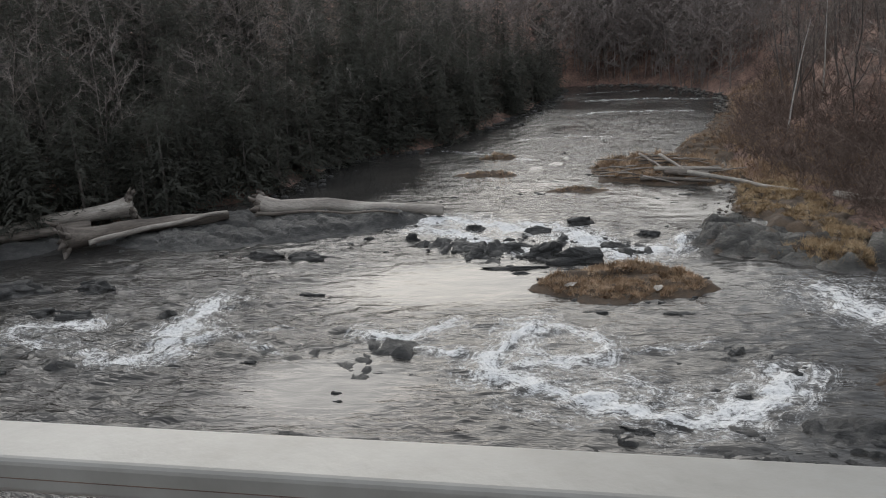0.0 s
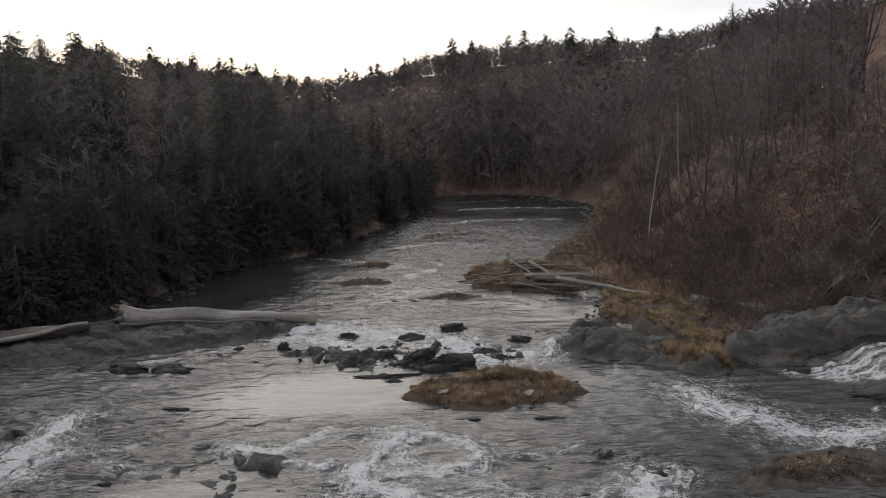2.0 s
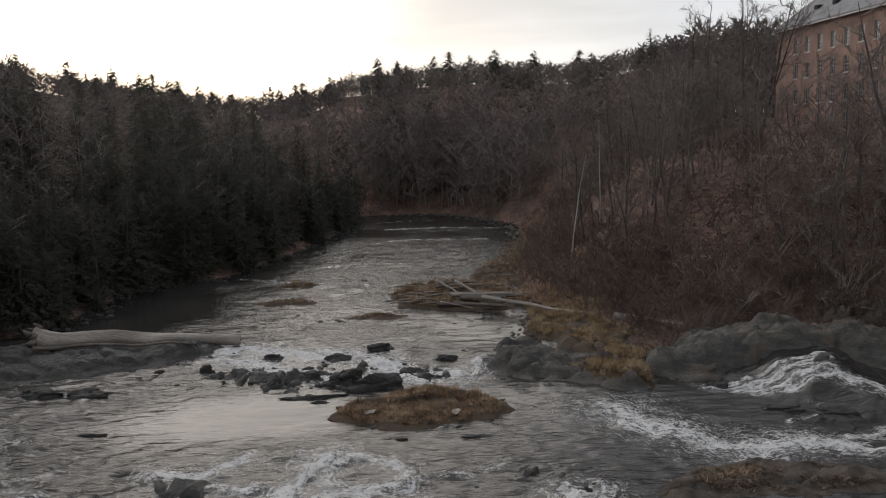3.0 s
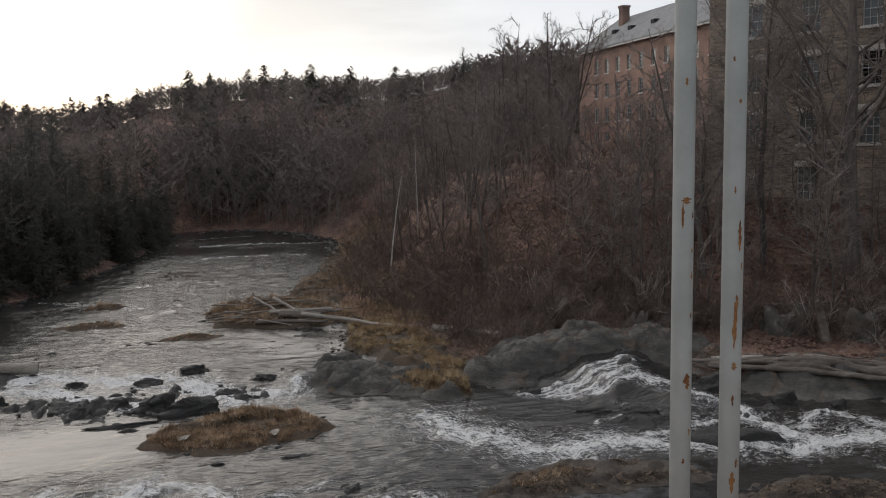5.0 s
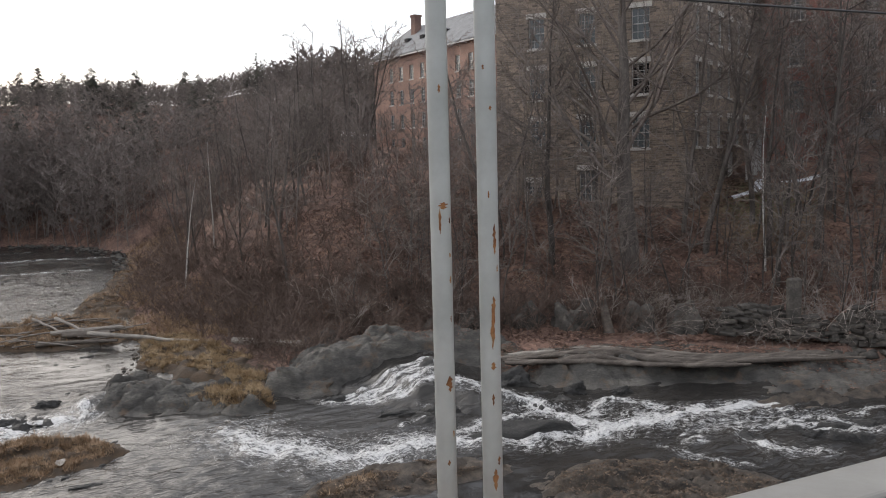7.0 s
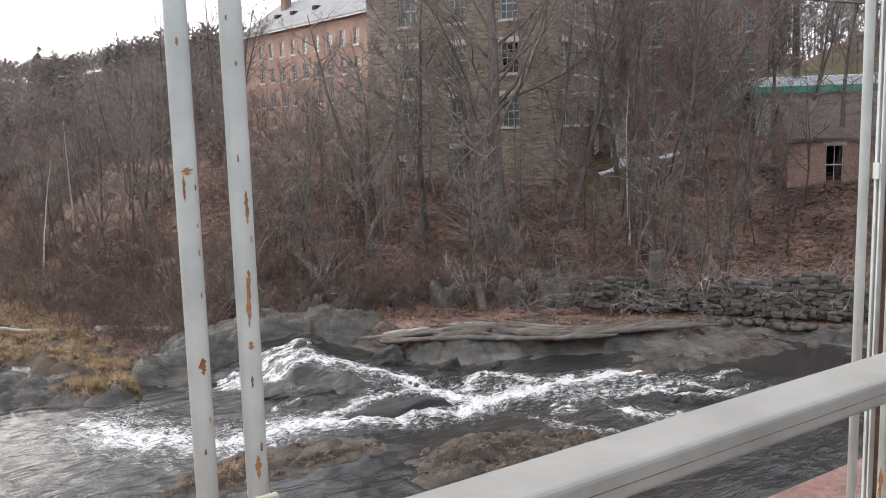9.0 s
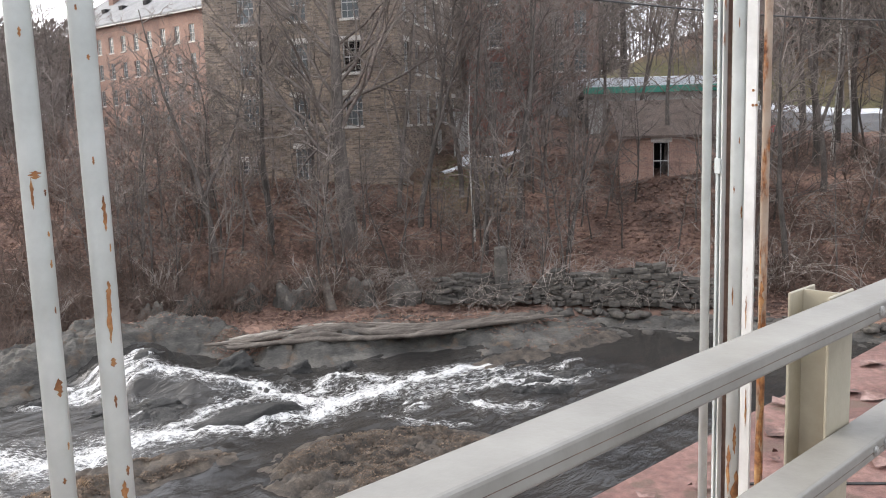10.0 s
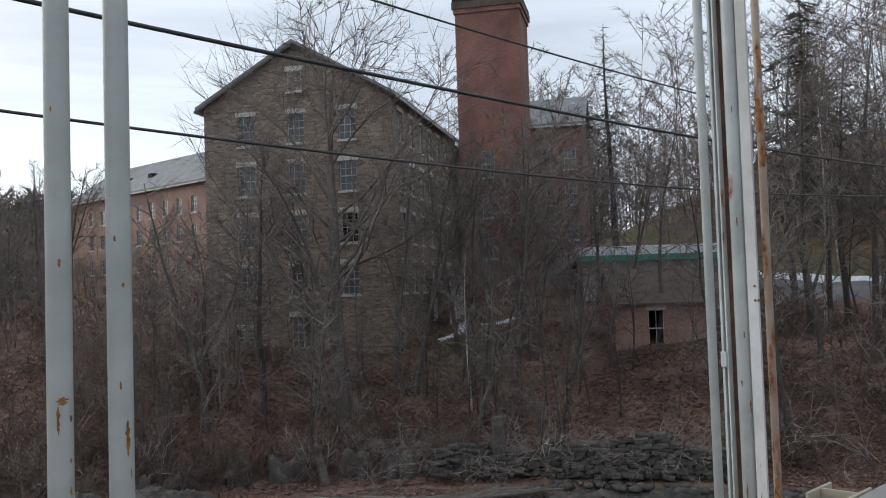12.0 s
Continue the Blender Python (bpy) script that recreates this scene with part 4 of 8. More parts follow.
rust_run(flange, 0.012, 1.508, 0.0145, [(0.1, 0.012, 0.10), (0.3, 0.006, 0.08), (0.55, 0.004, 0.06), (0.9, 0.003, 0.05)], 360)

# overhead cables along the bridge
def cable(pts, r):
    cu = bpy.data.curves.new("cable", "CURVE")
    cu.dimensions, cu.bevel_depth, cu.bevel_resolution = "3D", r, 3
    sp = cu.splines.new("NURBS")
    sp.points.add(len(pts) - 1)
    for p, c in zip(sp.points, pts):
        p.co = (*c, 1)
    sp.use_endpoint_u, sp.order_u = True, 3
    cu.materials.append(M_CABLE)
    me = bpy.data.meshes.new_from_object(new("cable", cu))
    bpy.data.objects.remove(bpy.data.objects["cable"])
    ob = new("overhead_cable", me)
    return tagged(ob, "black overhead utility cable strung along the bridge", "cable", "overhead cables")


def sagging(y, x0, z0, xm, zm, x1, z1):
    a = np.polyfit([x0, xm, x1], [z0, zm, z1], 2)
    return [(x, y, float(np.polyval(a, x))) for x in np.linspace(-34, 52, 44)]


cable(sagging(6.0, 2.75, 12.07, 11.43, 12.03, 18.77, 12.19), 0.017)
cable(sagging(6.0, 2.61, 11.32, 9.0, 11.28, 18.68, 11.61), 0.011)
cable(sagging(6.0, 5.74, 12.71, 11.48, 12.64, 18.86, 12.81), 0.010)
for cx in (-34.0, 52.0):
    gz = float(ground_z(cx, 6.0))
    pole = empty("utility_pole", pose(cx, 6.0, gz))
    tagged(pole, "grey wooden utility pole that carries the cables", "utility pole")
    local(part("pole", tube_between(bmesh.new(), (0, 0, -1.0), (0, 0, 17 - gz), 0.17, 12, 0.12), M_BARK, pole), Matrix())


# ---- rocks ----
def rock(cx, cy, w, d, h, turn=0.0, seed=1, z=0.0, material=None, label="dark wet rock standing out of the river", name="rock", sub=4, cat="rock", rough=1.0):
    """A broken rock w by d, h high over z: a ball cut by tilted planes, with cracks and rough faces."""
    rr = random.Random(seed * 13 + 5)
    planes = [(Vector((rr.uniform(-0.5, 0.5), rr.uniform(-0.5, 0.5), 1)), rr.uniform(0.42, 0.62)) for k in range(3)]
    for k in range(12):
        a = k / 12 * 6.28 + rr.uniform(-0.4, 0.4)
        planes.append((Vector((math.cos(a), math.sin(a), rr.uniform(0.25, 1.3))), rr.uniform(0.55, 0.92)))
    planes = [(n.normalized(), q) for n, q in planes]
    bm = bmesh.new()
    bmesh.ops.create_icosphere(bm, subdivisions=sub, radius=1.0)
    off = Vector((seed * 3.7, seed * 1.9, seed * 5.3))
    for v in bm.verts:
        p = v.co.normalized()
        r = min([1.15] + [q / max(n.dot(p), 1e-3) for n, q in planes if n.dot(p) > 0.05])
        p = p * r
        (f1, f2, *_), cells = noise.voronoi(Vector((p.x * 1.6, p.y * 1.6, p.z * 2.6)) + off)
        chip = noise.cell(cells[0] * 3.1) - 0.5
        p *= 1 + rough * (0.16 * noise.noise(p * 2.0 + off) + 0.22 * chip - 0.16 * math.exp(-((f2 - f1) / 0.10) ** 2) + 0.10 * noise.noise(p * 6 + off) + 0.05 * noise.noise(p * 13 + off))
        s = noise.noise(Vector((p.x * 1.2, p.y * 1.2, p.z * 9)) + off)
        p.x, p.y = p.x * (1 + 0.14 * rough * s), p.y * (1 + 0.14 * rough * s)
        v.co = Vector((p.x * w * 0.56, p.y * d * 0.56, p.z * h / 0.66))
    for f in bm.faces:
        f.smooth = sub > 3
    ob = part(name, bm, material or M_ROCK)
    ob.matrix_world = pose(cx, cy, z, 0, 0, turn)
    return tagged(ob, label, cat, "river rocks")


WET = "dark wet rock standing out of the river"
for a in ((-6.0, 35.2, 1.2, 1.0, 0.5, 10, 2), (-4.9, 35.9, 1.3, 0.9, 0.45, 0, 3), (-3.4, 35.2, 2.1, 1.4, 0.75, 15, 4), (-1.9, 34.5, 2.5, 1.5, 0.7, -10, 5), (-4.2, 33.3, 2.7, 0.45, 0.14, 5, 6), (-4.0, 32.6, 1.0, 0.35, 0.10, 0, 7), (-2.2, 40.9, 1.8, 1.0, 0.45, 0, 8), (1.1, 38.5, 1.3, 0.8, 0.35, 10, 9), (-7.1, 39.6, 1.4, 0.8, 0.35, 5, 10), (-9.6, 37.5, 0.7, 0.6, 0.45, 0, 11), (-4.2, 39.1, 1.6, 0.8, 0.4, 0, 50), (-0.6, 36.6, 1.5, 0.8, 0.35, 20, 51)):
    rock(*a)
for a in ((-15.6, 34.6, 2.4, 0.9, 0.4, -8, 12), (-13.6, 34.4, 2.1, 0.9, 0.38, 10, 13), (-23.7, 29.0, 3.3, 1.8, 0.5, 10, 14), (-21.0, 29.8, 2.3, 1.4, 0.5, 0, 15), (-21.3, 26.6, 1.9, 0.8, 0.3, 0, 16), (-19.5, 26.5, 1.9, 0.9, 0.35, 10, 17), (-16.1, 26.8, 1.1, 0.7, 0.35, -20, 18), (-19.8, 29.6, 0.5, 0.4, 0.2, 0, 19)):
    rock(*a)
for a in ((-8.0, 18.2, 1.7, 0.9, 0.35, -5, 24), (-5.9, 18.2, 1.4, 0.6, 0.25, 0, 25), (-9.4, 18.0, 0.35, 0.25, 0.12, 0, 26), (-9.0, 17.95, 0.3, 0.25, 0.10, 0, 27), (-7.8, 21.1, 0.28, 0.2, 0.07, 0, 28), (-7.6, 20.6, 0.3, 0.2, 0.06, 0, 29), (4.6, 23.4, 0.6, 0.4, 0.2, 10, 30), (5.1, 23.9, 0.5, 0.3, 0.14, -10, 31), (1.8, 28.3, 1.6, 0.35, 0.08, 0, 33), (-0.9, 28.2, 0.9, 0.3, 0.07, 0, 34)):
    rock(*a)
# scattered stones of the far shallows
rng = np.random.default_rng(11)
for k in range(80):
    y = rng.uniform(44, 100)
    x = rng.uniform(-14 + (y - 44) * 0.12, 5.5 - (y > 50) * 0.5 + (y > 60) * 2)
    s = rng.uniform(0.18, 0.5)
    rock(x, y, s * 2.2, s, 0.10 + 0.12 * s, rng.uniform(-20, 20), 60 + k, -0.05, sub=3, label="small dark stone in the shallows")
for k in range(14):
    x, y = rng.uniform(-3.2, 5), rng.uniform(17, 22)
    if k % 3:
        x, y = rng.uniform(-24, -10), rng.uniform(19, 33)
    s = rng.uniform(0.2, 0.55)
    rock(x, y, s * 2.2, s, 0.12 + 0.14 * s, rng.uniform(-25, 25), 120 + k, -0.02, sub=3, label="small dark stone in the rapids")


def slab(name, poly, h, seed, material, label, lip=0.9, cell=0.12, z0=-0.3, humps=(), cat="rock ledge", wash=0.5, base=None, strata=0.0):
    """A bedrock ledge over the outline poly, h high, with a rounded rim, cracks and rough courses; humps: (x, y, radius, height)."""
    xs = [p[0] for p in poly]
    ys = [p[1] for p in poly]
    gx, gy = np.meshgrid(np.arange(min(xs) - 1, max(xs) + 1, cell), np.arange(min(ys) - 1, max(ys) + 1, cell))
    jx, jy = gx + 1.1 * fbm(gx / 1.6, gy / 1.6, 3, seed), gy + 1.1 * fbm(gx / 1.6, gy / 1.6, 3, seed + 1)
    d = line_dist(jx, jy, poly + poly[:1])
    d = np.where(inside(jx, jy, poly), d, -d)
    z = h * step(-0.2, lip, d)
    if base is not None:
        z = z + base(gx, gy) * step(-0.2, 0.4, d)
    for hx, hy, hr, hh in humps:
        z = z + hh * np.exp(-(((gx - hx) ** 2 + (gy - hy) ** 2) / hr ** 2) ** 1.3) * step(-0.2, 0.6, d)
    if strata:
        q = (z + 0.12 * gx / 3 + 0.5 * fbm(gx / 3, gy / 3, 3, seed + 3)) / 0.17
        z = z + strata * 0.17 * (np.floor(q) + step(0.55, 1.0, q - np.floor(q)) - q) * step(0.0, 0.6, d)
    c_, s_ = math.cos(seed * 0.7), math.sin(seed * 0.7)
    u, v_ = gx * c_ + gy * s_ + 0.5 * fbm(gx, gy, 2, seed + 6), gy * c_ - gx * s_ + 0.5 * fbm(gx, gy, 2, seed + 7)
    on = step(-0.1, 0.5, d)
    for size, amp in ((2.3, 0.62), (0.95, 0.34), (0.42, 0.16)):
        num, ox, oy, crack = blocks(u / size, v_ / (size * 0.5), seed + int(size * 100))
        z = z + wash * on * amp * (num - 0.5 + (num * 7 % 1 - 0.5) * ox * 0.9 + (num * 13 % 1 - 0.5) * oy * 0.9 - 0.55 * np.exp(-(crack / 0.10) ** 2))
    z = z + wash * on * 0.16 * fbm(gx / 0.4, gy / 0.4, 3, seed + 8)
    z = np.where(d > -0.2, z, z0)
    ny, nx = gx.shape
    idx = np.arange(nx * ny).reshape(ny, nx)
    f = np.stack([idx[:-1, :-1], idx[:-1, 1:], idx[1:, 1:], idx[1:, :-1]], -1).reshape(-1, 4)
    keep = (d > -0.45).ravel()
    f = f[keep[f].all(1)]
    z = np.where(d < -0.2, z0, z)
    pts = np.stack([gx, gy, z], -1).reshape(-1, 3)

    def piece(nm, q, parent=None):
        used = np.unique(q)
        remap = np.full(nx * ny, -1)
        remap[used] = np.arange(len(used))
        return pydata(nm, pts[used], remap[q], material, parent, smooth=True)

    if not name.startswith(("rock_", "awash")):
        return tagged(piece(name, f), label, cat)
    # the ledge comes apart along its widest cracks
    th = empty(name)
    num = blocks(u / 2.3, v_ / 1.15, seed + 230)[0].ravel()
    own = np.round(num[f[:, 0]], 5)
    ids, cnt = np.unique(own, return_counts=True)
    mid = pts[f].mean(1)
    big_ = ~np.isin(own, ids[cnt < 40])
    if big_.any():
        for k in ids[cnt < 40]:
            c = mid[own == k].mean(0)
            own[own == k] = own[big_][np.argmin(((mid[big_] - c) ** 2).sum(1))]
    for k in np.unique(own):
        local(piece("rock_block", f[own == k], th), Matrix())
    return tagged(th, label, cat)


slab("rock_shelf", [(-25, 36.5), (-20, 35.0), (-17, 36.4), (-14.5, 37.4), (-11.5, 39.4), (-9.4, 41.6), (-10.5, 43.4), (-19, 43), (-27, 40.5)], 0.36, 201, M_ROCK, "long dark rock shelf under stranded logs", humps=((-15.5, 39.5, 2.6, 0.25), (-11.8, 41.0, 1.6, 0.25)), wash=0.34, strata=0.8)
slab("rock_shelf", [(-37, 28.5), (-31, 31.0), (-26.5, 35.2), (-26.5, 40), (-31, 38.2), (-38, 33)], 0.5, 207, M_ROCK, "dark rock shelf at the foot of the hemlocks", wash=0.34, strata=0.8)
slab("rock_ledge", [(2.9, 36.6), (4.6, 34.9), (7.0, 34.2), (8.5, 32.4), (9.2, 33.6), (9.0, 36.4), (6.0, 40.2), (3.2, 40.4)], 0.5, 211, M_LEDGE, "grey rounded rock ledge beside the dry grass", lip=0.8, humps=((4.4, 37.6, 1.7, 0.45),), wash=0.7)
slab("rock_ledge", [(9.4, 35.8), (10.4, 34.4), (12.0, 34.2), (14.0, 34.6), (16.4, 35.4), (19.0, 35.2), (20.4, 32.6), (22.0, 33.0), (23.0, 36.0), (20.0, 39.5), (15.0, 41.0), (11.0, 40.0)], 0.85, 221, M_LEDGE, "grey folded bedrock ledge beside the falls", lip=1.8, wash=0.45, strata=0.9, humps=((12.2, 36.6, 1.7, 0.6), (15.6, 37.2, 2.2, 0.9), (19.6, 37.4, 2.0, 0.7)))
slab("rock_ledge", [(10.8, 34.4), (11.0, 32.6), (12.2, 30.8), (12.6, 28.8), (14.4, 27.2), (18.4, 26.6), (20.2, 27.8), (20.6, 30.6), (21.0, 33.6), (19.4, 36.0), (15.6, 35.8), (13.0, 35.0)], -0.06, 225, M_ROCK, "dark stepped bedrock under the sliding water", lip=0.7, wash=0.40, cell=0.09, base=fall_z)
slab("rock_ledge", [(19.4, 31.0), (21.6, 28.9), (24.6, 28.2), (27.2, 26.9), (30.6, 24.9), (33.6, 25.2), (34.0, 27.6), (28, 33.4), (21.6, 36)], 0.9, 231, M_LEDGE, "smooth grey bedrock ledge with an undercut lip", lip=1.9, humps=((23.4, 30.6, 2.0, 0.3),), wash=0.34, strata=0.9)
slab("rock_ledge", [(27.0, 25.0), (30.0, 23.0), (34.5, 23.0), (36.5, 25.0), (33, 27.5), (29, 28)], 0.35, 241, M_LEDGE, "low flat bedrock ledge with dead leaves", lip=1.4, wash=0.3, strata=0.6)
slab("rock_ledge", [(24.4, 23.5), (25.6, 24.7), (28.6, 24.9), (32.0, 24.0), (34.2, 23.2), (33.4, 22.3), (29.6, 22.5), (26.4, 22.7)], 0.22, 243, M_BAR, "low tongue of rock covered with wet brown leaves", lip=0.7, wash=0.4, strata=0.4)
slab("rock_ledge", [(33.2, 25.0), (35.2, 23.6), (37.6, 18.0), (40.6, 10.5), (43.5, 11.5), (40.6, 19.5), (37.0, 25.6), (33.8, 27.6)], 0.38, 246, M_LEDGE, "flat stony ledge at the foot of the retaining wall", lip=0.9, wash=0.4, strata=0.6)
slab("rock_ledge", [(13.0, 20.6), (14.4, 21.9), (17.0, 22.2), (19.4, 20.6), (20.6, 17.6), (18.0, 15.4), (14.0, 15.8)], 0.30, 251, M_BAR, "low rock bar strewn with leaves in the river", lip=1.0, wash=0.5)
slab("rock_ledge", [(6.2, 23.4), (8.2, 24.6), (10.6, 25.5), (13.2, 24.6), (14.2, 23.0), (11.4, 22.9), (9.0, 22.6), (6.6, 22.2)], 0.20, 261, M_BAR, "low dark rock bar with brown weed in the river", lip=0.6, wash=0.25)
for a in ((14.6, 29.2, 2.6, 1.4, 0.4, -25, 41), (13.2, 30.2, 2.4, 1.1, 0.25, 0, 43), (20.6, 29.2, 1.4, 0.9, 0.5, 0, 44), (22.2, 28.2, 1.0, 0.7, 0.4, 0, 45), (24.4, 20.6, 1.0, 0.6, 0.3, 0, 46), (18.8, 31.4, 2.2, 1.5, 0.8, 0, 47), (7.9, 19.2, 1.5, 0.8, 0.35, 0, 48)):
    rock(*a)

rock(16.4, 25.75, 4.6, 1.9, 0.55, -12, 40, rough=0.35, label="smooth black hump of wet rock in the rapids")
rock(10.8, 35.4, 3.6, 2.6, 1.25, -15, 52, material=M_LEDGE, rough=0.5, label="rounded grey boulder beside the falls")
rock(15.3, 36.0, 3.4, 2.2, 2.1, -20, 53, material=M_LEDGE, rough=0.5, label="rounded grey boulder above the falls")

AWASH = "jagged dark bedrock just awash in the rapids"
for i, (pl, hh, ws) in enumerate((
    ([(-13.8, 22.5), (-12.6, 23.6), (-10.9, 24.2), (-8.6, 25.2), (-6.2, 25.0), (-6.0, 22.6), (-7.4, 21.9), (-8.6, 23.4), (-11.4, 23.2)], 0.0, 0.34),
    ([(-5.6, 19.2), (-2.2, 21.6), (1.2, 20.2), (6.0, 22.0), (9.2, 21.4), (8.4, 18.4), (1.0, 17.2), (-4.8, 17.6)], -0.09, 0.42),
    ([(-24.0, 22.0), (-20.4, 22.9), (-17.8, 23.0), (-16.2, 22.2), (-17.0, 21.4), (-20, 21.2)], -0.06, 0.5),
    ([(-0.4, 25.0), (2.4, 26.0), (5.4, 25.2), (5.8, 23.6), (3.0, 24.0)], -0.20, 0.5),
    ([(-9.6, 37.2), (-6.0, 38.6), (-0.6, 38.0), (1.6, 36.4), (0.2, 34.6), (-6.6, 33.9)], -0.05, 0.55),
    ([(20.6, 21.8), (24.4, 22.6), (29.0, 22.2), (28.4, 19.8), (22.0, 18.4)], -0.12, 0.5))):
    slab("awash_ledge", pl, hh + 0.07, 501 + i * 10, M_ROCK, AWASH, lip=0.5, wash=ws * 1.25, z0=-0.4)

# broken stones along the ledges and shores
rubble_rng = np.random.default_rng(17)
proto = []
for k in range(6):
    bm = bmesh.new()
    bmesh.ops.create_icosphere(bm, subdivisions=1, radius=1.0)
    for v in bm.verts:
        v.co *= 1 + 0.45 * noise.noise(v.co * 1.7 + Vector((k * 7.1, 0, 0)))
    bm.verts.ensure_lookup_table()
    proto.append((np.array([v.co[:] for v in bm.verts]), np.array([[v.index for v in f.verts] for f in bm.faces])))
    bm.free()


def rubble(name, label, line, width, count, size, material, z=0.0):
    V, F, base = [], [], 0
    P = np.array(line, float)
    seg = np.hypot(*np.diff(P, axis=0).T)
    cum = np.concatenate([[0], np.cumsum(seg)])
    for k in range(count):
        t = rubble_rng.uniform(0, cum[-1])
        cx, cy = np.interp(t, cum, P[:, 0]) + rubble_rng.normal(0, width), np.interp(t, cum, P[:, 1]) + rubble_rng.normal(0, width)
        v, f = proto[rubble_rng.integers(6)]
        s = size * rubble_rng.uniform(0.3, 1.0) ** 1.5 * 2
        a = rubble_rng.uniform(0, 6.28)
        q = v * s * np.array([1.0, 0.65, 0.4])
        q = np.stack([q[:, 0] * math.cos(a) - q[:, 1] * math.sin(a) + cx, q[:, 0] * math.sin(a) + q[:, 1] * math.cos(a) + cy, q[:, 2] + z + rubble_rng.uniform(-0.02, 0.06)], -1)
        V.append(q)
        F.append(f + base)
        base += len(q)
    return tagged(pydata(name, np.concatenate(V), np.concatenate(F), material), label, "rubble", kind="stuff")


rubble("rubble", "small broken stones along the rock shelf", [(-25, 35.8), (-20, 34.4), (-16, 35.6), (-12, 38.4), (-9, 41)], 0.6, 90, 0.14, M_ROCK, -0.04)
rubble("rubble", "small stones scattered through the rapids", [(-22, 21), (-15, 23), (-9, 24), (-4, 22), (4, 22), (8, 24)], 1.0, 70, 0.12, M_ROCK, -0.07)
rubble("rubble", "small stones among the mid-river boulders", [(-8, 36.6), (-4, 35.6), (0, 36.6), (2.6, 38)], 1.1, 70, 0.15, M_ROCK)
rubble("rubble", "stones and debris at the edge of the grass", [(5.4, 41), (4.6, 44), (5.6, 49), (9.4, 45.8), (11.6, 41)], 0.6, 90, 0.085, M_WOOD_D, 0.10)
rubble("rubble", "stones at the foot of the wooded bank", [(5.6, 60), (7.4, 70), (9.4, 84), (10.4, 96), (4, 112), (-4, 115)], 0.9, 420, 0.22, M_LEDGE, 0.05)
rubble("rubble", "dark stones lining the far shore", [(-9, 112), (-8.6, 100), (-11, 82), (-14.8, 66), (-20, 60), (-20.6, 48)], 0.9, 380, 0.22, M_ROCK, 0.0)
rubble("rubble", "grey stones along the foot of the retaining wall", [(31, 27.8), (34.6, 24.9), (37, 19.6), (40, 12)], 0.8, 80, 0.26, M_STONES, -0.05)
rubble("rubble", "fallen stones below the retaining wall", [(32.2, 28.4), (35.6, 25.7), (38.2, 20.2), (41, 13)], 0.45, 130, 0.24, M_STONES, 0.4)

LEDGES = [o for o in scene.objects if o.name.split(".")[0] in ("rock_block", "rock")]
bpy.context.view_layer.update()
TREES_OF = []
for o in LEDGES:
    bmx = bmesh.new()
    bmx.from_mesh(o.data)
    bmx.transform(o.matrix_world)
    TREES_OF.append(BVHTree.FromBMesh(bmx))
    bmx.free()


def rock_top(x, y):
    best = 0.0
    for t in TREES_OF:
        hit = t.ray_cast(Vector((x, y, 9)), Vector((0, 0, -1)))[0]
        if hit is not None:
            best = max(best, hit.z)
    return best


# ---- logs and driftwood ----
def log_mesh(length, r0, r1, bend, seed, sides=12, n=16):
    vs, fs, wob = [], [], min(0.45, 0.05 * length) * min(1.0, abs(bend) / 0.2)
    for i in range(n + 1):
        t = i / n
        c = Vector((t * length, bend * math.sin(t * 3.1) + wob * noise.noise(Vector((t * 4, seed, 1))), 0.4 * wob * noise.noise(Vector((t * 4, seed, 7)))))
        r = (r0 + (r1 - r0) * t) * (1 + (0.45 * math.exp(-t * 14) if r0 > 0.3 else 0.0))
        for k in range(sides):
            a = k / sides * 2 * math.pi
            q = r * (1 + 0.16 * noise.noise(Vector((math.cos(a) * 1.5, math.sin(a) * 1.5, t * 5 + seed))))
            vs.append((c.x, c.y + q * math.cos(a), c.z + q * math.sin(a)))
    for i in range(n):
        for k in range(sides):
            fs.append((i * sides + k, i * sides + (k + 1) % sides, (i + 1) * sides + (k + 1) % sides, (i + 1) * sides + k))
    me = bpy.data.meshes.new("trunk")
    me.from_pydata(vs, [], fs + [tuple(range(sides))[::-1], tuple(n * sides + k for k in range(sides))])
    for p in me.polygons:
        p.use_smooth = len(p.vertices) == 4
    return me


def root_plate(r, seed, count=9):
    """Broken root stubs that fan out from a butt end at the origin, towards -x."""
    rr = random.Random(seed)
    out = []
    for k in range(count):
        bm = bmesh.new()
        out.append(bm)
        a = k / count * 6.28 + rr.uniform(-0.3, 0.3)
        d = Vector((-rr.uniform(0.2, 0.7), math.cos(a), math.sin(a))).normalized()
        L = r * rr.uniform(0.45, 1.25)
        p0 = Vector((0.15, 0, 0)) + Vector((0, math.cos(a), math.sin(a))) * r * rr.uniform(0.15, 0.5)
        p1 = p0 + d * L * 0.55
        p2 = p1 + (d + Vector((rr.uniform(-0.5, 0.2), rr.uniform(-0.5, 0.5), rr.uniform(-0.5, 0.5)))).normalized() * L * 0.5
        tube_between(bm, p0, p1, r * 0.30, 7, r * 0.19)
        tube_between(bm, p1, p2, r * 0.19, 6, r * 0.05)
    return out


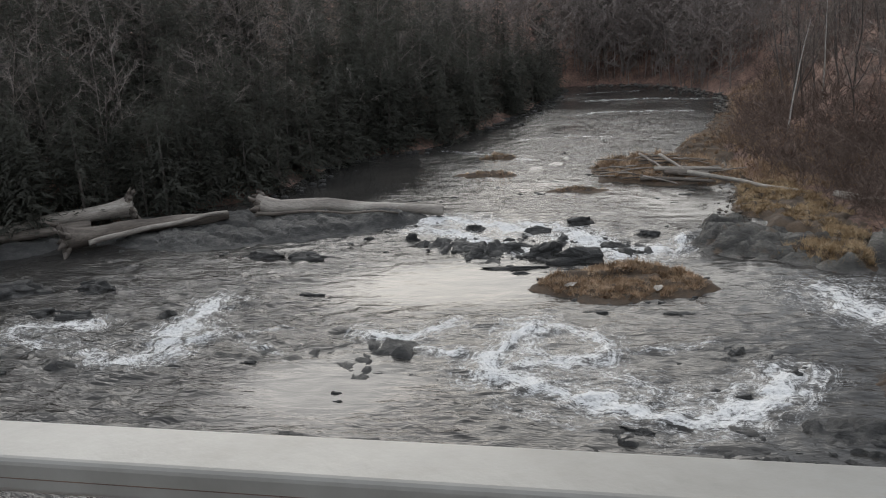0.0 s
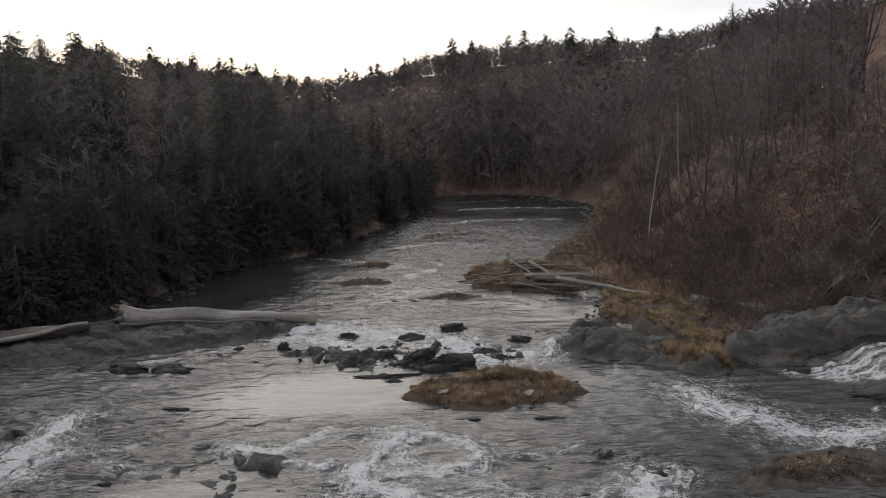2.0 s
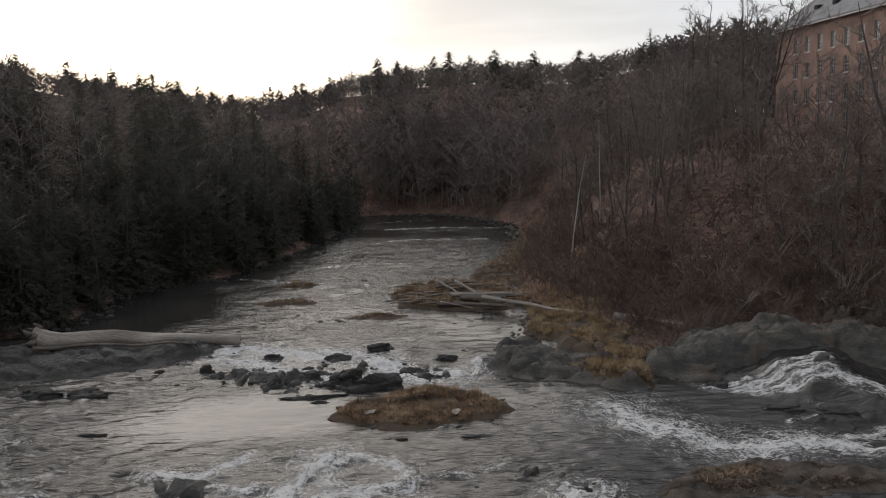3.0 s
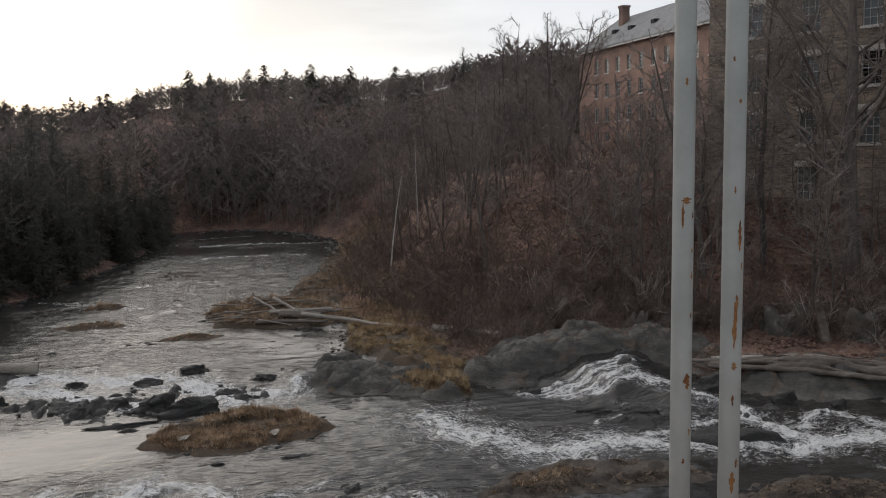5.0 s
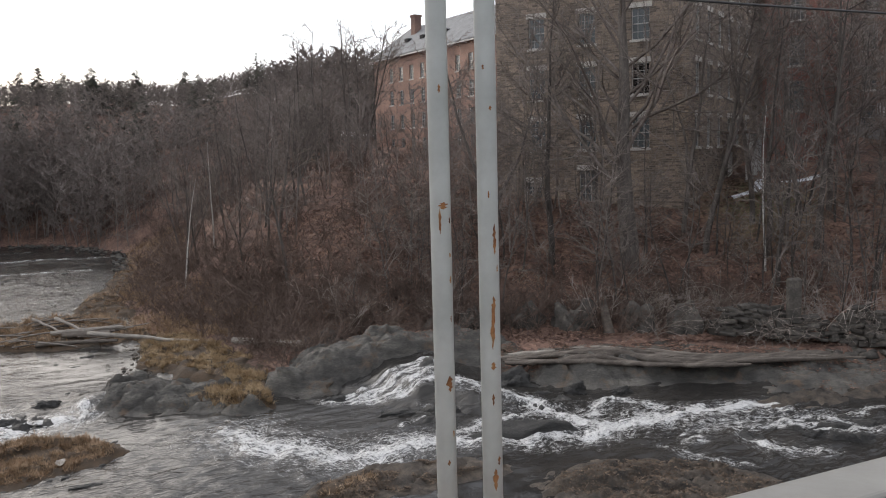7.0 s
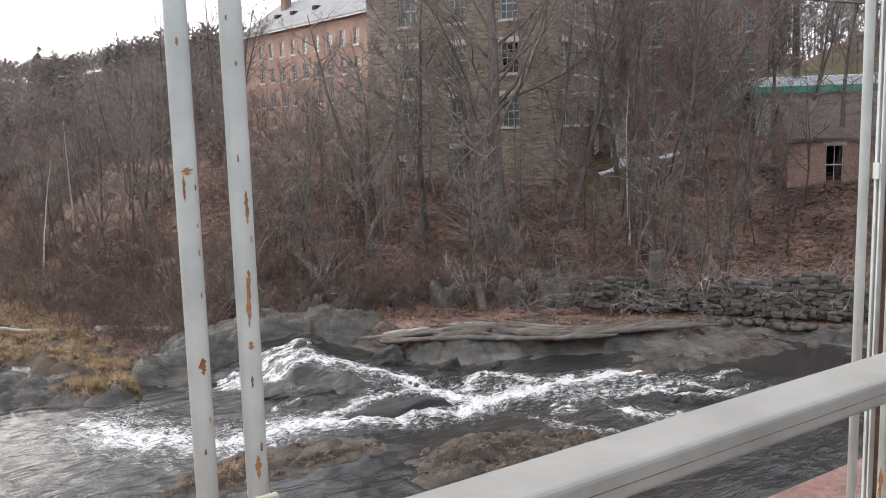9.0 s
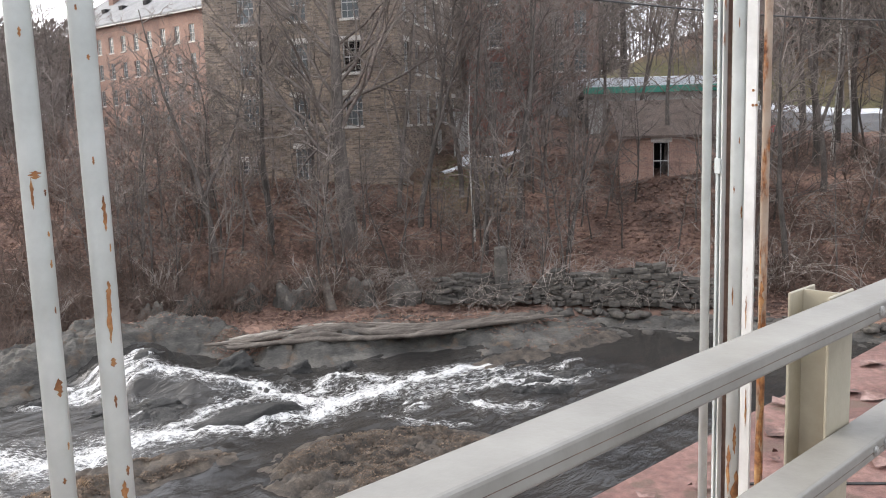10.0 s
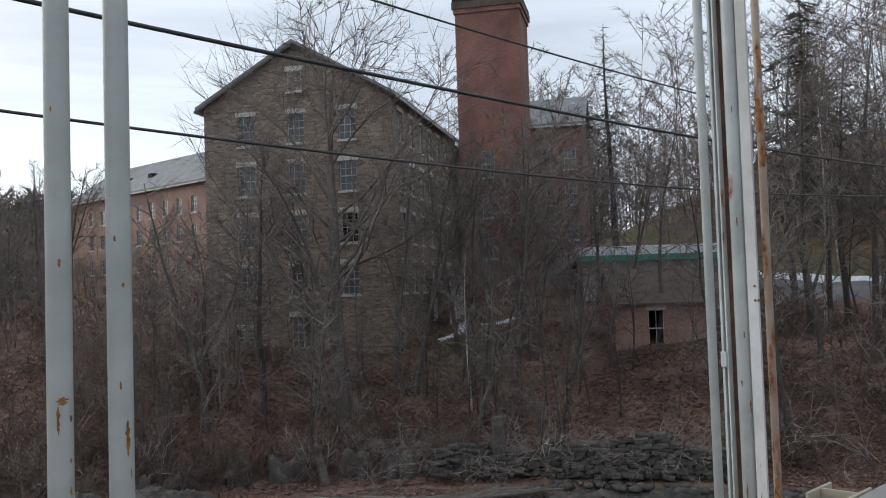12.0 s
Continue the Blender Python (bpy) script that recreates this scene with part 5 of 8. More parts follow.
def log(a, b, r0, r1, seed, roots=True, bend=0.1, material=None, label="bleached driftwood log stranded on the rock", name="driftwood_log"):
    A, B = Vector(a), Vector(b)
    th = empty(name, Matrix.Translation(A) @ (B - A).to_track_quat("X", "Z").to_matrix().to_4x4())
    local(part_mesh("trunk", log_mesh((B - A).length, r0, r1, bend, seed), material or M_WOOD, th), Matrix())
    if roots:
        for bm in root_plate(r0 * 1.9, seed, 11):
            local(part("root", bm, material or M_WOOD_D, th, "broken root stub"), Matrix())
    return tagged(th, label, "log", "stranded logs")


log((-18.6, 41.2, 0.85), (-9.0, 41.9, 0.42), 0.44, 0.24, 1, bend=0.3)
log((-18.3, 40.2, 0.70), (-11.0, 40.6, 0.60), 0.09, 0.05, 5, False, 0.3, M_WOOD_D, "thin branch lying along the rock shelf")
log((-25.6, 34.8, 0.70), (-20.0, 40.4, 0.58), 0.42, 0.24, 2, bend=0.35, material=M_WOOD_D, label="brown driftwood log with a torn root plate")
log((-24.6, 35.2, 0.45), (-19.8, 40.0, 0.80), 0.14, 0.10, 7, False, 0.35, M_WOOD, "curved bleached branch leaning on a log")
log((-25.0, 39.8, 1.22), (-33.0, 33.5, 0.60), 0.40, 0.30, 3, bend=0.4, label="pale driftwood log with a broken root end")
log((-26.0, 37.6, 0.7), (-31.5, 33.6, 0.6), 0.26, 0.2, 8, False, 0.1, M_WOOD_D)
log((3.4, 50.2, 0.70), (9.3, 45.8, 0.30), 0.13, 0.08, 4, False, 0.05, label="long pale driftwood pole on the grassy bar")
log((10.0, 44.6, 0.55), (12.4, 40.4, 0.9), 0.20, 0.17, 9, False, 0.05, label="grey fallen trunk at the foot of the bank")
log((0.8, 50.6, 0.3), (4.8, 49.2, 0.35), 0.13, 0.08, 10, False, 0.1, M_WOOD_D)
log((1.6, 52.4, 0.5), (5.4, 52.0, 0.55), 0.14, 0.10, 12, False, 0.05)
log((2.2, 51.6, 0.5), (4.6, 50.6, 0.5), 0.20, 0.16, 13, False, 0.05, M_WOOD_D)
log((2.0, 55.0, 0.9), (3.3, 52.0, 0.5), 0.11, 0.06, 14, False, 0.05)
log((0.8, 56.0, 0.8), (2.2, 52.5, 0.4), 0.09, 0.05, 15, False, 0.1)
rng = np.random.default_rng(5)
for k in range(40):
    x, y, a, L = rng.uniform(-2.0, 5.2), rng.uniform(50.0, 57.0), rng.uniform(-0.9, 0.9), rng.uniform(0.8, 2.6)
    log((x, y, 0.30 + rng.uniform(0, 0.25)), (x + L * math.cos(a), y + L * math.sin(a), 0.32 + rng.uniform(0, 0.3)), 0.05, 0.03, 40 + k, False, 0.1, M_WOOD if k % 3 else M_WOOD_D, "broken stick in a drift pile", "driftwood_stick")
def strand_at(t):
    return 18.8 + 14.1 * t, 33.5 - 8.3 * t - 0.55 * math.sin(math.pi * t) + 0.15 * math.sin(9 * t)



def strand(t0, t1, off, z, r, seed, material):
    """A long fibrous trunk that lies along the bend of the ledge."""
    n, sides, vs = 18, 8, []
    line = [strand_at(t0 + (t1 - t0) * i / n) for i in range(n + 1)]
    base = [max(0.7, rock_top(x + off * 0.55, y + off * 0.83)) for x, y in line]
    base = [sum(base[max(0, i - 4):i + 5]) / len(base[max(0, i - 4):i + 5]) for i in range(n + 1)]
    for i, (x, y) in enumerate(line):
        o = off + 0.06 * noise.noise(Vector((i * 0.35, seed, 0)))
        h = z + base[i] + 0.04 * noise.noise(Vector((i * 0.4, seed, 5)))
        q = r * (0.25 + 0.95 * math.sin(math.pi * min(0.97, 0.06 + i / n)) ** 0.6) * (1 + 0.3 * noise.noise(Vector((i * 0.9, seed, 9))))
        for k in range(sides):
            a = k / sides * 6.283
            w = q * (1 + 0.55 * noise.noise(Vector((math.cos(a) * 2.6, math.sin(a) * 2.6, seed + i * 0.10))) + 0.25 * (k % 2))
            vs.append((x + (o + w * math.cos(a)) * 0.55, y + (o + w * math.cos(a)) * 0.83, h + w * 0.5 * math.sin(a)))
    fs = [(i * sides + k, i * sides + (k + 1) % sides, (i + 1) * sides + (k + 1) % sides, (i + 1) * sides + k) for i in range(n) for k in range(sides)]
    return tagged(pydata("driftwood_log", vs, fs, material, smooth=True), "long splintered driftwood log lying along the ledge", "log", "stranded logs")


for k in range(36):
    dt = rng.uniform(0.12, 0.5)
    t = rng.uniform(-0.02, 1.0 - dt)
    strand(t, t + dt, rng.normal(0.15, 0.55), rng.uniform(0.0, 0.07), rng.uniform(0.06, 0.21), 400 + k, M_WOOD if k % 12 == 0 else M_WOOD_D)
strand(0.50, 1.0, -0.15, 0.05, 0.14, 481, M_WOOD_D)
strand(0.30, 0.80, 0.05, 0.08, 0.11, 482, M_WOOD_D)


def broken_stump(x, y, z, h, seed):
    """A snapped, fluted trunk that ends in long splinters."""
    sides, rows, vs = 14, 9, []
    for i in range(rows + 1):
        t = i / rows
        for k in range(sides):
            a = k / sides * 6.283
            tall = h * (0.62 + 0.38 * noise.noise(Vector((math.cos(a) * 1.6, math.sin(a) * 1.6, seed))) + 0.25 * (k % 3 == 0))
            r = (0.36 - 0.24 * t ** 0.7) * (1 + 0.28 * noise.noise(Vector((math.cos(a) * 2.4, math.sin(a) * 2.4, seed + t * 0.6))))
            vs.append((x + r * math.cos(a) - 0.34 * t, y + r * math.sin(a) + 0.2 * t, z + tall * t))
    fs = [(i * sides + k, i * sides + (k + 1) % sides, (i + 1) * sides + (k + 1) % sides, (i + 1) * sides + k) for i in range(rows) for k in range(sides)]
    return tagged(pydata("broken_stump", vs, fs, M_WOOD_D), "splintered grey tree stump leaning on the bank", "stump")


broken_stump(27.0, 35.4, float(ground_z(27.0, 35.4)) - 0.2, 2.4, 20)


# ---- dry grass bars ----
def grass_bar(name, poly, h, seed, label, blades, blade_h=0.34, material=None):
    """A turf bar with a stony rim and a mat of leaning dry blades that stand in tufts."""
    ob = slab(name, poly, h, seed, M_SOIL, label, lip=0.45, wash=0.28, cat="grass bar")
    bmx = bmesh.new()
    bmx.from_mesh(ob.data)
    top = BVHTree.FromBMesh(bmx)
    bmx.free()
    rg = np.random.default_rng(seed)
    xs, ys = [p[0] for p in poly], [p[1] for p in poly]
    tufts = max(40, blades // 26)
    tx, ty = rg.uniform(min(xs), max(xs), tufts * 3), rg.uniform(min(ys), max(ys), tufts * 3)
    ok = inside(tx, ty, poly) & (line_dist(tx, ty, poly + poly[:1]) > 0.12) & (fbm(tx / 1.1, ty / 1.1, 3, seed + 9) > -0.10)
    tx, ty = tx[ok][:tufts], ty[ok][:tufts]
    tz = np.zeros(len(tx))
    for k in range(len(tx)):
        hit = top.ray_cast(Vector((tx[k], ty[k], 5)), Vector((0, 0, -1)))[0]
        tz[k] = hit.z if hit is not None else 0.1
    n = len(tx) * 26
    i = np.repeat(np.arange(len(tx)), 26)
    lay = np.repeat(rg.uniform(0, 6.28, len(tx)), 26)
    tall = np.repeat(rg.uniform(0.45, 1.5, len(tx)) * (1 + 1.6 * np.maximum(fbm(tx / 1.4, ty / 1.4, 2, seed + 4), 0)), 26)
    a = lay + rg.normal(0, 1.1, n)
    px, py, base = tx[i] + rg.normal(0, 0.07, n), ty[i] + rg.normal(0, 0.07, n), tz[i] - 0.04
    L = blade_h * tall * rg.uniform(0.6, 1.3, n)
    lean = rg.uniform(0.3, 1.5, n)
    w = rg.uniform(0.008, 0.02, n)
    ca, sa = np.cos(a), np.sin(a)
    v0 = np.stack([px - w * sa, py + w * ca, base], -1)
    v1 = np.stack([px + w * sa, py - w * ca, base], -1)
    v2 = np.stack([px + ca * L * lean * 0.8, py + sa * L * lean * 0.8, base + L * (1.15 - 0.5 * lean)], -1)
    tagged(pydata("dry_grass", np.stack([v0, v1, v2], 1).reshape(-1, 3), np.arange(3 * n).reshape(-1, 3), material or M_GRASS), "matted dry straw-coloured grass", "grass", kind="stuff")
    return ob


grass_bar("grass_islet", [(-3.3, 30.9), (-2.6, 32.8), (-0.2, 33.6), (2.2, 32.8), (3.1, 31.0), (1.7, 29.8), (-0.8, 29.3), (-2.4, 29.9)], 0.24, 301, "low islet of dry brown grass in the river", 24000, 0.17)
for x, y, w, d, sd in ((-1.95, 30.6, 0.55, 0.32, 3), (1.15, 30.4, 0.75, 0.28, 4)):
    rock(x, y, w, d, 0.022, 20 * sd, sd + 900, 0.25, M_WOOD, "flat pale patch of bare sand on the grass islet", "sand_patch", 3, "sand")
rubble("rubble", "dark stones round the rim of the islet", [(-3.4, 30.8), (-2.4, 29.7), (-0.8, 29.1), (1.8, 29.6), (3.2, 30.9), (2.4, 32.8), (-0.2, 33.7), (-2.8, 32.8), (-3.4, 30.8)], 0.14, 60, 0.10, M_ROCK, -0.02)
grass_bar("grass_bar", [(5.2, 43.4), (5.9, 48.6), (8.4, 49.5), (11.0, 46.0), (11.6, 40.6), (9.6, 37.2), (8.2, 36.4), (6.6, 40.2)], 0.34, 311, "flat bar of dry yellow grass beside the river", 34000, 0.2, M_STRAW)
grass_bar("grass_bar", [(5.6, 35.3), (8.3, 33.0), (9.2, 33.6), (9.4, 36.0), (7.4, 36.6)], 0.5, 321, "dry grass growing on a rock ledge", 5000, 0.28, M_STRAW)
grass_bar("grass_bar", [(-2.4, 55.4), (-1.0, 50.9), (2.4, 50.0), (6.2, 49.6), (6.6, 53.0), (5.2, 58.0), (1.6, 60.0), (-0.8, 58.8)], 0.18, 331, "grassy bar under a pile of driftwood", 16000, 0.36)
grass_bar("grass_bar", [(3.4, 61.0), (6.6, 57.0), (8.2, 62.0), (9.2, 72.0), (9.6, 80.0), (8.0, 82.0), (6.2, 72.0), (4.2, 66.0)], 0.3, 341, "strip of brown grass along the bank", 6000, 0.22)
grass_bar("grass_islet", [(-4.6, 48.2), (-1.8, 48.0), (-0.9, 48.9), (-3.4, 49.3)], 0.14, 351, "tiny islet of brown weed in the shallows", 500, 0.15)
grass_bar("grass_islet", [(-10.6, 53.2), (-7.4, 52.6), (-6.8, 54.0), (-9.6, 54.6)], 0.16, 361, "tiny islet of brown weed in the shallows", 600, 0.15)
grass_bar("grass_islet", [(-10.2, 59.4), (-7.8, 59.0), (-7.4, 60.4), (-9.4, 60.8)], 0.16, 371, "tiny islet of brown weed in the shallows", 500, 0.15)
grass_bar("grass_bar", [(6.6, 23.2), (8.0, 24.2), (9.2, 24.6), (10.4, 24.4), (9.4, 23.4), (7.8, 22.9)], 0.28, 381, "dead brown weed caught on a rock bar", 900, 0.18)
grass_bar("grass_bar", [(7.4, 18.7), (8.3, 18.7), (8.5, 19.5), (7.6, 19.7)], 0.42, 391, "clump of yellow grass on a rock", 500, 0.22)


def rock_leaves(poly, count, seed, material=None):
    """Brown leaves and weed caught on a rock bar."""
    rg = np.random.default_rng(seed)
    xs, ys = [p[0] for p in poly], [p[1] for p in poly]
    vs = []
    while len(vs) < count:
        x, y = rg.uniform(min(xs), max(xs)), rg.uniform(min(ys), max(ys))
        if not inside(np.array(x), np.array(y), poly) or fbm(np.array(x / 1.2), np.array(y / 1.2), 3, seed) < -0.05:
            continue
        z = rock_top(x, y)
        if z < 0.06:
            z = 0.08
            if rg.random() < 0.8:
                continue
        s, a = rg.uniform(0.015, 0.05) * (1.0 if material else 1.8), rg.uniform(0, 6.28)
        vs.append([(x + s * math.cos(a + k * 1.571) * (1 if k % 2 else 0.6), y + s * math.sin(a + k * 1.571) * (1 if k % 2 else 0.6), z + 0.015 + rg.uniform(0, 0.05)) for k in range(4)])
    tagged(pydata("leaf_drift", np.array(vs).reshape(-1, 3), np.arange(4 * count).reshape(-1, 4), material or M_LEAF), "brown leaves and weed caught on the rock", "leaves", kind="stuff")


M_LEAF = surface("fallen_leaves", [(0.35, (0.085, 0.040, 0.028)), (0.5, (0.195, 0.112, 0.082)), (0.65, (0.37, 0.245, 0.185))], 7.0, 16, 0.9, 0)
rock_leaves([(13.4, 20.4), (14.6, 21.7), (17.0, 22.0), (19.2, 20.4), (20.2, 17.8), (18.0, 15.8), (14.4, 16.2)], 7000, 61, M_WEED)
rock_leaves([(6.4, 23.2), (8.4, 24.4), (10.6, 25.3), (13.0, 24.4), (13.8, 23.1), (9.0, 22.8)], 3500, 62, M_WEED)
rock_leaves([(20.0, 32.0), (23.0, 31.2), (28.0, 29.6), (31.8, 26.4), (33, 27.2), (28, 33), (21.6, 35.6)], 5000, 63)
rock_leaves([(20.4, 34.4), (23.4, 32.6), (30.4, 28.9), (31.6, 30.2), (26.6, 34.4), (22.0, 37.2)], 3000, 66)
rock_leaves([(19.0, 33.2), (24.5, 30.0), (29.6, 26.6), (33.0, 25.4), (33.6, 27.4), (26.4, 32.4), (20.0, 35.4)], 5000, 67)
rock_leaves([(10, 38.4), (15, 37.4), (20, 35.6), (22, 36), (19, 39), (12, 40)], 500, 64)
rock_leaves([(27.4, 25.0), (30.0, 23.4), (34.2, 23.3), (36, 25.0), (33, 27.2), (29, 27.6)], 500, 65)




# ---- buildings ----
def wall_mesh(L, H, thick, holes):
    """A wall from x 0 to L, z 0 to H, y 0 (outside) to thick, with openings (x0, x1, z0, z1) right through it."""
    bm = bmesh.new()
    xs = sorted({0.0, L, *[h[0] for h in holes], *[h[1] for h in holes]})
    zs = sorted({0.0, H, *[h[2] for h in holes], *[h[3] for h in holes]})
    solid = [[not any(h[0] < (xs[i] + xs[i + 1]) / 2 < h[1] and h[2] < (zs[j] + zs[j + 1]) / 2 < h[3] for h in holes) for j in range(len(zs) - 1)] for i in range(len(xs) - 1)]
    cache = {}

    def v(x, y, z):
        k = (round(x, 4), round(y, 4), round(z, 4))
        if k not in cache:
            cache[k] = bm.verts.new((x, y, z))
        return cache[k]

    def quad(*p):
        bm.faces.new([v(*q) for q in p])

    nx, nz = len(xs) - 1, len(zs) - 1
    for i in range(nx):
        for j in range(nz):
            if not solid[i][j]:
                continue
            x0, x1, z0, z1 = xs[i], xs[i + 1], zs[j], zs[j + 1]
            quad((x0, 0, z0), (x1, 0, z0), (x1, 0, z1), (x0, 0, z1))
            quad((x1, thick, z0), (x0, thick, z0), (x0, thick, z1), (x1, thick, z1))
            if i == 0 or not solid[i - 1][j]:
                quad((x0, thick, z0), (x0, 0, z0), (x0, 0, z1), (x0, thick, z1))
            if i == nx - 1 or not solid[i + 1][j]:
                quad((x1, 0, z0), (x1, thick, z0), (x1, thick, z1), (x1, 0, z1))
            if j == 0 or not solid[i][j - 1]:
                quad((x0, thick, z0), (x1, thick, z0), (x1, 0, z0), (x0, 0, z0))
            if j == nz - 1 or not solid[i][j + 1]:
                quad((x0, 0, z1), (x1, 0, z1), (x1, thick, z1), (x0, thick, z1))
    return bm


WINDOW_CACHE = {}


def window(parent, x, z, w, h, m, cols=3, rows=4, lintel=True, broken=False):
    """A sash window in an opening w by h whose lower left corner is (x, z) of its wall at m."""
    key = (round(w, 2), round(h, 2), cols, rows)
    if key not in WINDOW_CACHE:
        fr = bmesh.new()
        t = 0.055
        add_box(fr, 0, t, 0.12, 0.20, 0, h)
        add_box(fr, w - t, w, 0.12, 0.20, 0, h)
        add_box(fr, t, w - t, 0.12, 0.20, 0, t)
        add_box(fr, t, w - t, 0.12, 0.20, h - t, h)
        add_box(fr, t, w - t, 0.125, 0.195, h / 2 - 0.035, h / 2 + 0.035)
        mu = bmesh.new()
        for k in range(1, cols):
            add_box(mu, w * k / cols - 0.016, w * k / cols + 0.016, 0.140, 0.175, t, h - t)
        for k in range(1, rows):
            if k * 2 != rows:
                add_box(mu, t, w - t, 0.142, 0.173, h * k / rows - 0.016, h * k / rows + 0.016)
        gl = box(t, w - t, 0.180, 0.186, t, h - t)
        si = box(-0.10, w + 0.10, -0.08, 0.115, -0.16, -0.004, 0.01, 1)
        li = box(-0.16, w + 0.16, -0.025, 0.115, h + 0.004, h + 0.34, 0.01, 1)
        meshes = []
        for nm, bm, mt in (("window_frame", fr, M_WHITE), ("muntins", mu, M_WHITE), ("pane", gl, M_GLASS), ("window_sill", si, M_SILL), ("lintel", li, M_SILL)):
            me = bpy.data.meshes.new(nm)
            bm.to_mesh(me)
            bm.free()
            me.materials.append(mt)
            meshes.append((nm, me))
        WINDOW_CACHE[key] = meshes
    first = None
    for nm, me in WINDOW_CACHE[key]:
        if (nm == "lintel" and not lintel) or (nm == "pane" and broken):
            continue
        ob = new("window" if first is None else nm, me)
        if first is None:
            ob.parent = parent
            local(ob, m @ pose(x, 0, z))
            first = ob
        else:
            ob.parent = first
            local(ob, Matrix())
    return first


def gable_mesh(L, rise, thick):
    bm = bmesh.new()
    a = [bm.verts.new(p) for p in ((0, 0, 0), (L, 0, 0), (L / 2, 0, rise))]
    b = [bm.verts.new(p) for p in ((0, thick, 0), (L, thick, 0), (L / 2, thick, rise))]
    bm.faces.new(a)
    bm.faces.new(b[::-1])
    for i in range(3):
        j = (i + 1) % 3
        bm.faces.new((a[j], a[i], b[i], b[j]))
    return bm


def gable_roof(W, D, rise, over, t=0.22):
    """Two slopes whose ridge runs along y, over a house W wide and D deep."""
    k = rise / (W / 2)
    bm = bmesh.new()
    for s in (1, -1):
        pts = [(W / 2, rise), (W / 2 + s * (W / 2 + over), rise - k * (W / 2 + over))]
        lo = [bm.verts.new((x, y, z)) for y in (-over, D + over) for x, z in pts]
        hi = [bm.verts.new((x, y, z + t)) for y in (-over, D + over) for x, z in pts]
        for q in ((0, 1, 3, 2),):
            bm.faces.new([lo[i] for i in q])
            bm.faces.new([hi[i] for i in q][::-1])
        for i, j in ((0, 1), (1, 3), (3, 2), (2, 0)):
            bm.faces.new((lo[i], lo[j], hi[j], hi[i]))
    bmesh.ops.recalc_face_normals(bm, faces=bm.faces)
    return bm


def house(name, label, origin, turn, W, D, H, rise, wall_mat, roof_mat, front, right, left=(), cols=3, rows=4, lintel=True, over=0.45, thick=0.55, broken=(), category="building", trim=True):
    """A gabled house: the gable wall is its front, from origin along local x. front, right, left: windows (x, z, w, h) in each wall."""
    th = empty(name, pose(*origin, 0, 0, turn))
    tagged(th, label, category)
    walls = (("wall", Matrix(), W, front), ("wall", Matrix.Translation((W, 0, 0)) @ pose(0, 0, 0, 0, 0, 90), D, right), ("wall", Matrix.Translation((0, D, 0)) @ pose(0, 0, 0, 0, 0, -90), D, left), ("wall", Matrix.Translation((W, D, 0)) @ pose(0, 0, 0, 0, 0, 180), W, ()))
    for i, (nm, m, L, wins) in enumerate(walls):
        e = 0.0 if i in (0, 3) else thick + 0.002
        holes = [(x - e, x - e + w, z, z + h) for x, z, w, h in wins]
        wo = local(part(nm, wall_mesh(L - 2 * e, H, thick, holes), wall_mat, th), m @ Matrix.Translation((e, 0, 0)))
        for q, (x, z, w, h) in enumerate(wins):
            window(th, x, z, w, h, m, cols, rows, lintel, (i, q) in broken)
    local(part('foundation', box(0.06, W - 0.06, 0.06, D - 0.06, -5.0, -0.004), wall_mat, th), Matrix())
    # near-black slabs added inside: their colour stands for the rooms' shade behind the windows
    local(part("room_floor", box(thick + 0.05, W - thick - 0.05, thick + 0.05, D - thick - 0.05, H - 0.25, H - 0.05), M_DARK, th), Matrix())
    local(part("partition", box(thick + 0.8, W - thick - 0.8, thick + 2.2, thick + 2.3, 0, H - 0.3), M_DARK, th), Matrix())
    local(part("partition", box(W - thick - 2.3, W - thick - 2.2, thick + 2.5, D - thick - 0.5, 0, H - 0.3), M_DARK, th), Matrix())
    if rise:
        for y in (0.0, D - thick):
            local(part("gable", gable_mesh(W, rise, thick), wall_mat, th), pose(0, y, H + 0.002))
        ro = local(part("roof", gable_roof(W, D, rise, over), roof_mat, th), pose(0, 0, H + 0.03))
        if trim:
            for s in (0, 1):
                k = math.atan2(rise, W / 2)
                L = (W / 2 + over) / math.cos(k)
                mm = Matrix.Translation((W / 2, -over - 0.04, rise - 0.12)) @ pose(0, 0, 0, 0, math.degrees(k) if s == 0 else 180 - math.degrees(k), 0)
                local(part("bargeboard", box(0.02, L, -0.03, 0.03, -0.06, 0.10), M_STONES, ro), mm)
            for x in (-over - 0.10, W + over - 0.02):
                local(part("gutter", box(x, x + 0.12, -over, D + over, -rise / (W / 2) * over - 0.16, -rise / (W / 2) * over + 0.0), M_WHITE, ro), Matrix())
    else:
        local(part("roof", box(-0.2, W + 0.2, -0.2, D + 0.2, H + 0.002, H + 0.35), roof_mat, th), Matrix())
    return th


# the stone mill: gable towards the river
BASE = 5.0
rows_z = [20.25, 16.80, 13.35, 9.90]
front = [(u - 0.6, z - BASE, 1.2, 2.0) for z in rows_z for u in (3.1, 6.75, 10.4)] + [(2.2, 6.6 - BASE, 1.2, 1.1), (6.15, 6.4 - BASE, 1.2, 2.1)]
side = [(v, z - BASE, 1.15, 2.0) for z in rows_z for v in (1.6, 4.4, 7.2, 10.0, 12.8, 15.6)]
TURN = math.degrees(math.atan2(-11.4, 7.25))
mill = house("stone_mill", "five-storey rubble stone mill with pale window lintels", (31.35, 54.2, BASE), TURN, 13.5, 20, 18.1, 3.9, M_STONE, M_SLATE, front, side, broken={(0, 8)})
ux, uy = math.cos(radians(TURN)), math.sin(radians(TURN))


